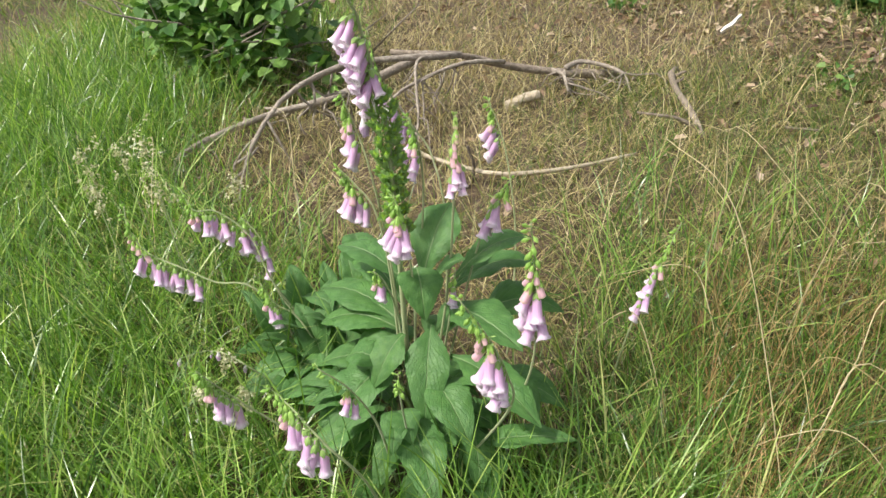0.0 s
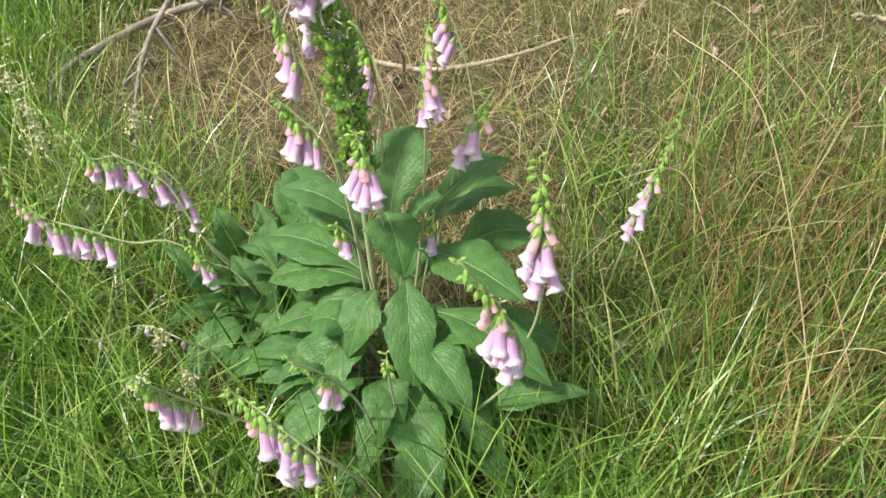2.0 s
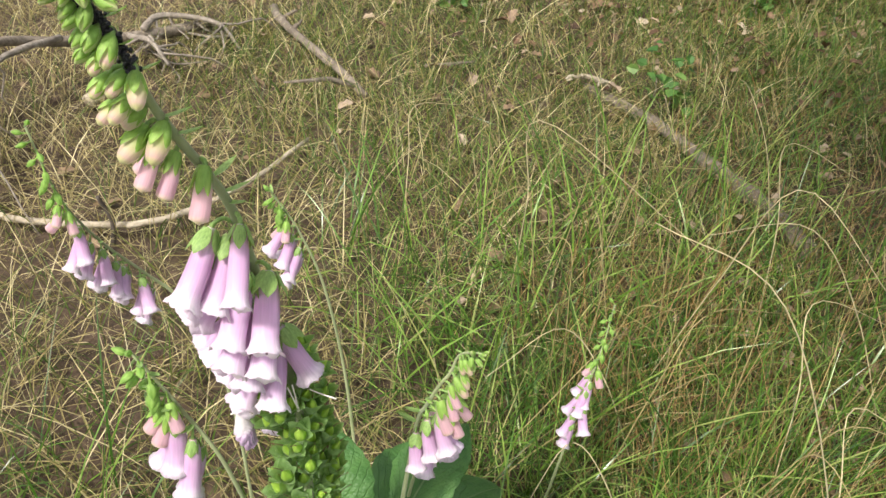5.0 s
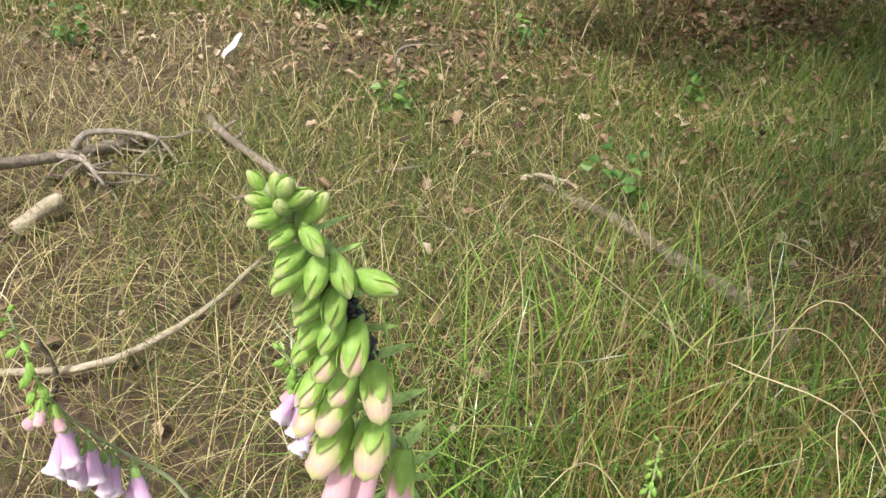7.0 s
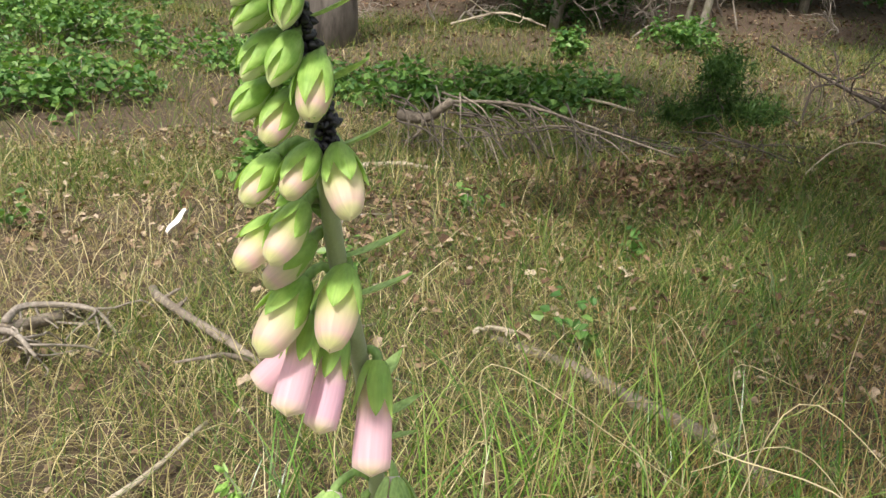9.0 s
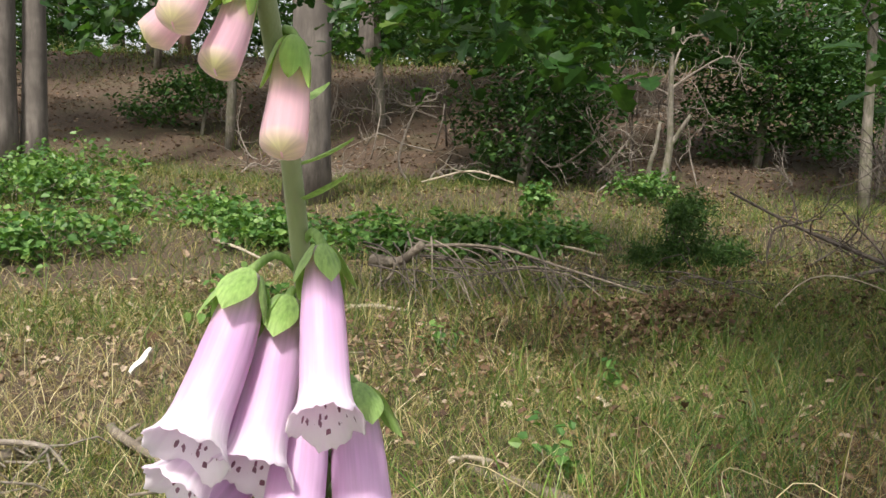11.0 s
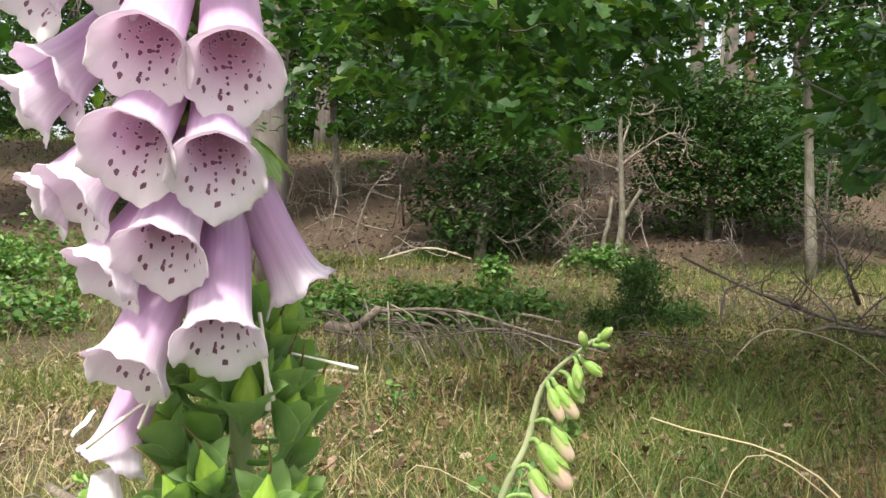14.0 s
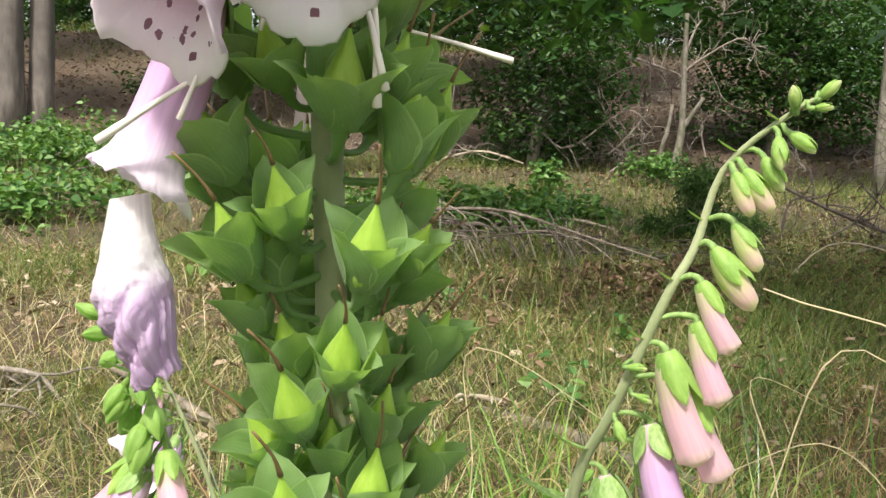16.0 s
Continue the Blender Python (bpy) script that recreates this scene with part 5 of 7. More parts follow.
# pale seed heads in the left-hand grass
SEED = leaf_template(0.010, 0.005)
MAT_SEEDHEAD = leafy("seed_head", [(0.0, (0.40, 0.41, 0.26)), (0.5, (0.56, 0.55, 0.40)), (1.0, (0.72, 0.70, 0.58))], 0.6, 0.2, 60)
for px, py, pz, s in [(-0.97, 0.13, 0.47, 1.5), (-0.95, 0.10, 0.42, 1.2), (-0.83, 0.19, 0.50, 1.6), (-0.76, 0.11, 0.45, 1.4), (-0.73, 0.09, 0.42, 1.5), (-0.87, 0.15, 0.47, 1.2), (-0.56, 0.18, 0.40, 0.9), (-0.88, 0.03, 0.40, 1.2), (-0.34, -0.42, 0.24, 0.7), (-0.28, -0.36, 0.2, 0.7), (-0.35, -0.30, 0.24, 0.7)]:
    a = np.array([px + 0.08, py - 0.05, 0.0])
    t = thing("seed_head", *a, "pale feathery seed head on a green stalk", "grass", "pale seed heads")
    part("culm", tubes_mesh("culm", [tube(curve_points([(0, 0, 0), (-0.02, 0.01, pz * 0.6), (-0.08, 0.05, pz)], 12), np.linspace(0.0014, 0.0007, 12), 5)], MAT_STEM), t, Matrix.Translation(a))
    C = np.array([(-0.08, 0.05, pz)]) + rng.normal(size=(16, 3)) * (0.011 * s, 0.011 * s, 0.022 * s)
    tagged(part("head", foliage(C, 0.004 * s, 6, SEED, MAT_SEEDHEAD, "head", (0.7, 1.3), 0.9), t, Matrix.Translation(a)), kind="stuff")

# ---------------------------------------------------------------- foxglove pieces
def revolve(radius, length, lip, n=30, m=18, seed=0):
    """A five-lobed tube along +z whose lower side is +y; gives vertices, faces and uv for one skin."""
    r = np.random.default_rng(seed)
    u, v = [a.ravel() for a in np.meshgrid(np.linspace(0, 1, n + 1), np.linspace(0, 1, m + 1), indexing="ij")]
    th = 2 * np.pi * u
    low = 0.5 - 0.5 * np.cos(th)
    edge = np.clip((v - 0.72) / 0.28, 0, 1) ** 2
    rad = np.interp(v, *radius)
    bump_at = lambda at, width: np.exp(-(((th - at + np.pi) % (2 * np.pi) - np.pi) / width) ** 2)
    under = bump_at(np.pi, 0.72)                                    # one long lower lobe, two side lobes, a notched upper lip
    flank = bump_at(np.pi - 1.36, 0.46) + bump_at(np.pi + 1.36, 0.46)
    brow = bump_at(0.55, 0.42) + bump_at(-0.55, 0.42)
    frill = 0.6 * np.sin(9 * th + r.uniform(0, 6)) + 0.5 * np.sin(17 * th + r.uniform(0, 6)) + 0.35 * np.sin(29 * th + r.uniform(0, 6))
    k = r.uniform(0.8, 1.2, 4)
    open_lip = 0.0 if lip < 0.1 else 1.0
    rad = rad * (1 + open_lip * edge * (0.08 * under * k[0] + 0.085 * flank * k[1] + 0.055 * brow + 0.022 * frill) + 0.014 * np.cos(5 * th) * v + 0.025 * np.sin(2 * th + r.uniform(0, 6)) * v)
    z = length * (v + edge * (lip * (0.82 * under * k[2] + 0.50 * flank * k[3]) + open_lip * (0.030 * brow + 0.014 * frill)))
    curl = open_lip * np.clip((v - 0.90) / 0.10, 0, 1) ** 2
    rad = rad * (1 + curl * (0.07 + 0.05 * under))
    z = z - length * curl * (0.022 + 0.015 * under)
    x, y = rad * np.sin(th) * 1.04, -rad * np.cos(th) * (0.95 + 0.05 * low) + 0.0026 * edge * low + 0.0030 * np.sin(v * 2.6)
    i, j = [a.ravel() for a in np.meshgrid(np.arange(n), np.arange(m), indexing="ij")]
    F = np.stack([i * (m + 1) + j, (i + 1) * (m + 1) + j, (i + 1) * (m + 1) + j + 1, i * (m + 1) + j + 1], 1)
    return np.stack([x, y, z], 1), F, np.stack([u, v], 1)


def bell_mesh(seed, outside=None, length=0.052, wilt=0.0, n=32, m=24, rad=None):
    rad = rad or ([0, 0.05, 0.13, 0.26, 0.45, 0.70, 0.82, 0.88, 0.93, 0.97, 1.0], [0.0026, 0.0041, 0.0058, 0.0071, 0.0079, 0.0083, 0.0085, 0.0089, 0.0097, 0.0107, 0.0114])
    V, F, uv = revolve(rad, length, 0.165, n, m, seed)
    rin = (rad[0], [max(a - 0.0005, 0.0004) for a in rad[1]])
    W, G, uw = revolve(rin, length, 0.165, n, m, seed)
    if wilt:
        r = np.random.default_rng(seed + 50)
        crease = [(r.normal(size=3) * (1, 1, 0.8), w2, r.uniform(0, 6), h2) for w2, h2 in ((420, 0.16), (900, 0.15), (1700, 0.12), (2900, 0.08))]
        for A in (V, W):
            a = A[:, 2:3] / length
            A[:, 1:2] *= 1 - wilt * 0.45 * np.clip(a - 0.1, 0, 0.8)
            A[:, 0:1] += 0.0035 * wilt * np.sin(a * 2.6)
            fine = sum(np.abs(np.sin(A @ r2 * w2 + p2))[:, None] * h2 for r2, w2, p2, h2 in crease)
            A[:, :2] *= 1 + wilt * np.clip(a * 1.6 - 0.25, 0, 1) * (fine - 0.28)
    rim_a = np.arange(n) * (m + 1) + m
    rim = np.stack([rim_a, rim_a + m + 1, rim_a + m + 1 + len(V), rim_a + len(V)], 1)
    allF = np.vstack([F[:, ::-1], G + len(V), rim[:, ::-1]])
    idx = np.r_[np.zeros(len(F)), np.ones(len(G)), np.ones(len(rim))]
    return np_mesh("flower", np.vstack([V, W]), allF, [outside or MAT_PETAL, outside if wilt else MAT_THROAT], idx, uv=np.vstack([uv, uw]))


def sepal(length, width, root, splay, cup, tip=0.55):
    """One pointed sepal from the ring of radius root, leaning outwards by splay radians; triangles."""
    s, w = np.meshgrid(np.linspace(0, 1, 9), np.linspace(-1, 1, 7), indexing="ij")
    half = width / 2 * np.where(s < 0.5, 0.45 + 0.55 * np.sin(np.pi * s), np.cos(np.pi / 2 * np.clip((s - 0.5) / 0.5, 0, 1)) ** 0.95)
    ang = splay * (1 - tip * s)
    x = w * half
    out = root + length * s * np.sin(ang) - cup * (w * half) ** 2 / max(width, 1e-4) * 2 * (0.4 + 0.6 * s)
    z = length * s * np.cos(ang) + 0.0008 * np.abs(w)
    V = np.stack([x, out, z], -1).reshape(-1, 3)
    i, j = [a.ravel() for a in np.meshgrid(np.arange(8), np.arange(6), indexing="ij")]
    F = np.stack([i * 7 + j, i * 7 + j + 1, (i + 1) * 7 + j + 1, (i + 1) * 7 + j], 1)
    return V, np.vstack([F[:, [0, 1, 2]], F[:, [0, 2, 3]]])


def ring_of(piece, n, turn=0.0, jitter=0.12, seed=0):
    r = np.random.default_rng(seed)
    items = []
    for k in range(n):
        a = turn + 2 * np.pi * k / n + r.normal() * jitter
        R = turns(np.array([a]), np.array([0.0]), np.array([r.normal() * jitter * 0.5]))[0]
        items.append((piece[0] @ R.T * r.uniform(0.9, 1.08), piece[1]))
    return items


def tri_tube(P, R, sides=6):
    V, F, C = tube(P, R, sides)
    return V, np.vstack([F[:, [0, 1, 2]], F[:, [0, 2, 3]], C])


def ovoid(length, r, point=0.35, n=12, m=9, ridges=0.08, blunt=False):
    """A pointed egg along +z with five soft ridges; triangles."""
    th = np.linspace(0, 2 * np.pi, n, endpoint=False)
    s = np.linspace(0, 1, m)
    prof = np.sin(np.pi * s ** (0.62 + 0.0 * s)) ** 0.8 * (1 - point * s ** 2)
    if blunt:
        prof = np.sin(np.pi * s ** 0.85) ** 0.62 * (1 - point * s ** 2)
    prof[0] = 0.25
    rad = r * prof[:, None] * (1 + ridges * np.cos(5 * th))
    V = np.stack([rad * np.sin(th), -rad * np.cos(th), np.broadcast_to(length * s[:, None], rad.shape)], -1).reshape(-1, 3)
    i, j = [a.ravel() for a in np.meshgrid(np.arange(m - 1), np.arange(n), indexing="ij")]
    k = (j + 1) % n
    F = np.stack([i * n + j, i * n + k, (i + 1) * n + k, (i + 1) * n + j], 1)
    return V, np.vstack([F[:, [0, 1, 2]], F[:, [0, 2, 3]]])


STALK = tri_tube([(0, -0.001, -0.013), (0, -0.0015, -0.008), (0, -0.0005, -0.003), (0, 0, 0.001)], [0.0010, 0.0010, 0.0012, 0.0022])
BELLS = [bell_mesh(k, n=60, m=22) for k in range(6)]
SMALL_BELLS = [bell_mesh(k, n=20, m=10) for k in range(4)]
WILTRAD = ([0, 0.12, 0.3, 0.5, 0.62, 0.85, 1.0], [0.0048, 0.0056, 0.0076, 0.0106, 0.0106, 0.0078, 0.0062])
WILTED = [bell_mesh(20, MAT_WILTED, 0.044, 1.0, 72, 48, rad=WILTRAD)]
CALYX = [np_mesh("calyx", *join(ring_of(sepal(0.0145, 0.0092, 0.0036, 0.50, 0.36, 0.45), 5, 0.3, 0.12, k) + [STALK]), [MAT_SEPAL]) for k in range(4)]
GREENBUD = [np_mesh("bud", *join([ovoid(0.0170, 0.0046, 0.22 + 0.06 * k, 25, 14, 0.10, True), STALK]), [MAT_BUDGREEN]) for k in range(3)]


def closed_bud(seed, rad, mat, length=0.036):
    V, F, uv = revolve(rad, length, 0.02, n=20, m=14, seed=seed)
    return np_mesh("bud", V, F[:, ::-1], [mat], uv=uv)


def hugging_calyx(rad, cover, seed, length=0.036, flare=0.0, stalk=True):
    """Five broad pointed sepals that lie on a bud and cover part of its length."""
    r = np.random.default_rng(seed)
    items = []
    for k in range(5):
        s, w = np.meshgrid(np.linspace(0, 1, 10), np.linspace(-1, 1, 7), indexing="ij")
        top = cover * r.uniform(0.88, 1.06)
        half = 0.80 * (1 - s ** 1.9) ** 0.85 + 0.02
        R = np.interp(top * s, *rad) * 1.03 + 0.0004 + 0.0004 * (k % 2) + flare * s ** 2 - 0.0005 * w ** 2 * (1 - s) + 0.0005 * (1 - np.abs(w)) * s
        a = 2 * np.pi * k / 5 + r.normal() * 0.08 + w * half
        V = np.stack([R * np.sin(a), -R * np.cos(a), top * length * s], -1).reshape(-1, 3)
        i, j = [q.ravel() for q in np.meshgrid(np.arange(9), np.arange(6), indexing="ij")]
        F = np.stack([i * 7 + j, i * 7 + j + 1, (i + 1) * 7 + j + 1, (i + 1) * 7 + j], 1)
        items.append((V, np.vstack([F[:, [0, 1, 2]], F[:, [0, 2, 3]]])))
    return join(items + ([STALK] if stalk else []))


PINKRAD = ([0, 0.06, 0.2, 0.5, 0.8, 0.92, 0.97, 1.0], [0.003, 0.0044, 0.0056, 0.0063, 0.0069, 0.0068, 0.0056, 0.0004])
YOUNGRAD = ([0, 0.06, 0.2, 0.42, 0.62, 0.82, 0.93, 1.0], [0.003, 0.0052, 0.0078, 0.0096, 0.0096, 0.0080, 0.0056, 0.0004])
GREENRAD = ([0, 0.06, 0.2, 0.42, 0.62, 0.82, 0.93, 1.0], [0.003, 0.0056, 0.0082, 0.0098, 0.0094, 0.0066, 0.0036, 0.0004])


PINKBUD = [closed_bud(70 + k, PINKRAD, MAT_BUDPETAL) for k in range(3)]
YOUNGBUD = [closed_bud(80 + k, YOUNGRAD, MAT_YOUNG) for k in range(3)]
GREENPETAL = [closed_bud(90 + k, GREENRAD, MAT_GREENTIP) for k in range(2)]
SNUG = [np_mesh("calyx", *hugging_calyx(PINKRAD, 0.50, 10 + k, flare=0.0006), [MAT_BUDGREEN]) for k in range(3)]
BARE_SNUG = [np_mesh("calyx", *hugging_calyx(PINKRAD, 0.48, 13 + k, flare=0.0006, stalk=False), [MAT_BUDGREEN]) for k in range(3)]
YOUNGCALYX = [np_mesh("calyx", *hugging_calyx(YOUNGRAD, 0.96 - 0.06 * k, 16 + k, flare=0.0012, stalk=False), [MAT_BUDGREEN]) for k in range(3)]
OPENCALYX = [np_mesh("calyx", *hugging_calyx(YOUNGRAD, 0.74 - 0.06 * k, 26 + k, flare=0.0008, stalk=False), [MAT_BUDGREEN]) for k in range(3)]
GREENCALYX = [np_mesh("calyx", *hugging_calyx(GREENRAD, 1.0 - 0.05 * k, 20 + k, flare=0.0014, stalk=False), [MAT_BUDGREEN]) for k in range(3)]
BARE_CALYX = [np_mesh("calyx", *join(ring_of(sepal(0.0172, 0.0108, 0.0044, 0.67, 0.30, 0.35), 5, 0.3, 0.12, 30 + k)), [MAT_SEPAL]) for k in range(4)]
def pod_sepal(length, width, splay, cup, seed):
    """A broad ovate sepal with a short point, hollow towards the capsule, its sides a little waved."""
    r = np.random.default_rng(seed)
    s, w = np.meshgrid(np.linspace(0, 1, 15), np.linspace(-1, 1, 9), indexing="ij")
    half = width / 2 * (np.sin(np.pi * np.clip(s, 0, 1) ** 0.86) ** 0.62 * (1 - 0.18 * s ** 3) + 0.22 * (1 - s) ** 2)
    half = np.where(s > 0.86, half * 0.92 * (1 - (np.maximum(s - 0.86, 0) / 0.14) ** 1.5 * 0.9), half) + 0.0001
    ang = splay * (1.25 - 0.25 * s + 0.9 * np.clip(s - 0.75, 0, 1))
    x = w * half * (1 - 0.12 * w ** 2)
    hollow = cup * (w * half) ** 2 / (width / 2)
    out = 0.0030 + length * s * np.sin(ang) - hollow * np.cos(ang)
    z = length * s * np.cos(ang) + hollow * np.sin(ang) + 0.0005 * np.sin(s * 8 + r.uniform(0, 6)) * w * np.sin(np.pi * s)
    x = x + 0.0012 * r.normal() * s ** 2
    V = np.stack([x, out, z], -1).reshape(-1, 3)
    i, j = [a.ravel() for a in np.meshgrid(np.arange(14), np.arange(8), indexing="ij")]
    F = np.stack([i * 9 + j, i * 9 + j + 1, (i + 1) * 9 + j + 1, (i + 1) * 9 + j], 1)
    return np_mesh("sepal", V, F, [MAT_PODSEPAL], uv=np.stack([(w / 2 + 0.5).ravel(), s.ravel()], 1))


PODSEPALS = [pod_sepal(ln, w, sp, cu, k) for k, (ln, w, sp, cu) in enumerate(((0.0180, 0.0132, 0.34, 0.62), (0.0168, 0.0126, 0.44, 0.70), (0.0188, 0.0128, 0.28, 0.58), (0.0172, 0.0134, 0.52, 0.52), (0.0162, 0.0122, 0.40, 0.66)))]


def pod_body(out):
    """A pointed seed capsule with the bent stalk that holds it out from the stem."""
    V, F = ovoid(0.0195, 0.0048, 0.80, 16, 14, 0.07)
    W, G = tri_tube(curve_points([(0, -out, -0.012), (0, -out * 0.62, -0.0105), (0, -out * 0.15, -0.006), (0, 0, 0.001)], 9), [0.0013, 0.0011, 0.0010, 0.0010, 0.0010, 0.0011, 0.0013, 0.0018, 0.0026])
    A, B = join([(V, F), (W, G)])
    return np_mesh("seed_pod", A, B, [MAT_CAPSULE, MAT_PODSEPAL], np.r_[np.zeros(len(F)), np.ones(len(G))], uv=np.full((len(A), 2), 0.3))


PODS = [(pod_body(r), r) for r in (0.010, 0.014, 0.018, 0.021)]
STYLE = np_mesh("style", *tri_tube(curve_points([(0, 0, 0.0185), (0.0004, 0.001, 0.024), (0.0024, 0.003, 0.031)], 7), [0.0007, 0.0005, 0.0004, 0.0003, 0.0003, 0.0003, 0.0003], 5), [MAT_STYLE])
WSTYLE = np_mesh("style", *tri_tube(curve_points([(0, 0, 0.002), (0.001, 0.001, 0.016), (0.000, 0.003, 0.034)], 8), [0.0007, 0.0006, 0.0006, 0.0006, 0.0007, 0.0008, 0.0010, 0.0011], 6), [MAT_WSTYLE])
BRACT = np_mesh("bract", *sepal(0.020, 0.0062, 0.001, 1.35, 0.4, 0.18), [MAT_SEPAL])


def put(mesh_name, me, plant, spot, az, el, size=1.0, children=(), label="", roll=0.0, reach=0.013):
    """Sets a flower, bud or pod on the stem at spot, pointing to azimuth az and elevation el (degrees)."""
    d = Vector((math.cos(radians(el)) * math.cos(radians(az)), math.cos(radians(el)) * math.sin(radians(az)), math.sin(radians(el))))
    m = Matrix.Translation(Vector(spot) + d * reach * size) @ aim(d) @ pose(0, 0, 0, 0, 0, roll) @ Matrix.Scale(size, 4)
    ob = part(mesh_name, me, plant, m, label)
    for name, child in children:
        part(name, child, ob, Matrix.Identity(4))
    return ob


frnd = random.Random(11)


def flower(plant, spot, az, el, size=1.0, kinds=BELLS):
    return put("flower", frnd.choice(kinds), plant, spot, az, el, size, [("calyx", frnd.choice(CALYX))], roll=frnd.uniform(-8, 8))


def pink_bud(plant, spot, az, el, size=1.0):
    return put("bud", frnd.choice(PINKBUD), plant, spot, az, el, size, [("calyx", frnd.choice(SNUG))], "pink bud closed with a yellow-green tip")


def green_bud(plant, spot, az, el, size=1.0):
    return put("bud", frnd.choice(GREENBUD), plant, spot, az, el, size, label="pale green closed bud", roll=frnd.uniform(0, 72), reach=0.010)


def pod(plant, spot, az, el, size=1.0):
    me, out = frnd.choice(PODS)
    d = Vector((math.cos(radians(el)) * math.cos(radians(az)), math.cos(radians(el)) * math.sin(radians(az)), math.sin(radians(el))))
    turned = aim(d) @ Matrix.Scale(size, 4)
    ob = part("seed_pod", me, plant, Matrix.Translation(Vector(spot) - turned @ Vector((0, -out, -0.012))) @ turned, "lime green seed capsule in a star of sepals")
    part("style", STYLE, ob, Matrix.Identity(4))
    turn = frnd.uniform(0, 72)
    for k in range(5):
        part("sepal", frnd.choice(PODSEPALS), ob, pose(0, 0, 0, frnd.uniform(-7, 7), 0, turn + 72 * k + frnd.uniform(-9, 9)) @ Matrix.Scale(frnd.uniform(0.88, 1.08), 4))
    return ob


def bract(plant, spot, az, size=1.0):
    m = Matrix.Translation(Vector(spot)) @ pose(0, 0, 0, 0, 0, az - 90) @ Matrix.Scale(size, 4)
    part("bract", BRACT, plant, m)


def stem(plant, pts, r0, r1, n=28, radii=None):
    P = curve_points(pts, n)
    rad = np.linspace(r0, r1, n) if radii is None else np.interp(P[:, 2], *radii)
    part("stem", tubes_mesh("stem", [tube(P - np.array(plant.location), rad, 10)], MAT_STEM), plant, Matrix.Translation(plant.location))
    return P


def along(P, s):
    i = s * (len(P) - 1)
    k = min(int(i), len(P) - 2)
    return P[k] + (P[k + 1] - P[k]) * (i - k)


def spike(plant, pts, bells, buds, face, bell_el=-62, spread=55, r0=0.0028, size=1.02, pink=3, pods=None):
    """A flowering shoot: bells = (from, to, number) along it, then pink buds and green buds up to the tip."""
    P = stem(plant, pts, r0, 0.0012)
    k = frnd.randrange(5)
    if pods:
        for n in range(pods[2]):
            s = pods[0] + (pods[1] - pods[0]) * n / max(pods[2] - 1, 1)
            pod(plant, along(P, s), n * 137.5, 65, size)
    total = bells[2] + buds[2]
    for n in range(bells[2]):
        s = bells[0] + (bells[1] - bells[0]) * n / max(bells[2] - 1, 1)
        az = face + spread * math.sin((n + k) * 2.4) + frnd.uniform(-10, 10)
        flower(plant, along(P, s), az, bell_el + frnd.uniform(-10, 8), size * frnd.uniform(0.9, 1.05), SMALL_BELLS)
        if n % 2:
            bract(plant, along(P, s), az + frnd.uniform(-30, 30), size)
    for n in range(buds[2]):
        f = n / max(buds[2] - 1, 1)
        s = buds[0] + (buds[1] - buds[0]) * f
        az = face + (spread + 25) * math.sin((n + k + bells[2]) * 2.4) + frnd.uniform(-12, 12)
        if n < pink:
            pink_bud(plant, along(P, s), az, bell_el + 8 + frnd.uniform(-8, 8), size * (0.98 - 0.10 * n))
        else:
            el = -56 + 100 * max(0.0, f - 0.6) / 0.4
            green_bud(plant, along(P, s), az, el, size * (1.15 - 0.5 * f))
        if n % 3 == 1:
            bract(plant, along(P, s), az + frnd.uniform(-40, 40), size * 0.8)
    return P


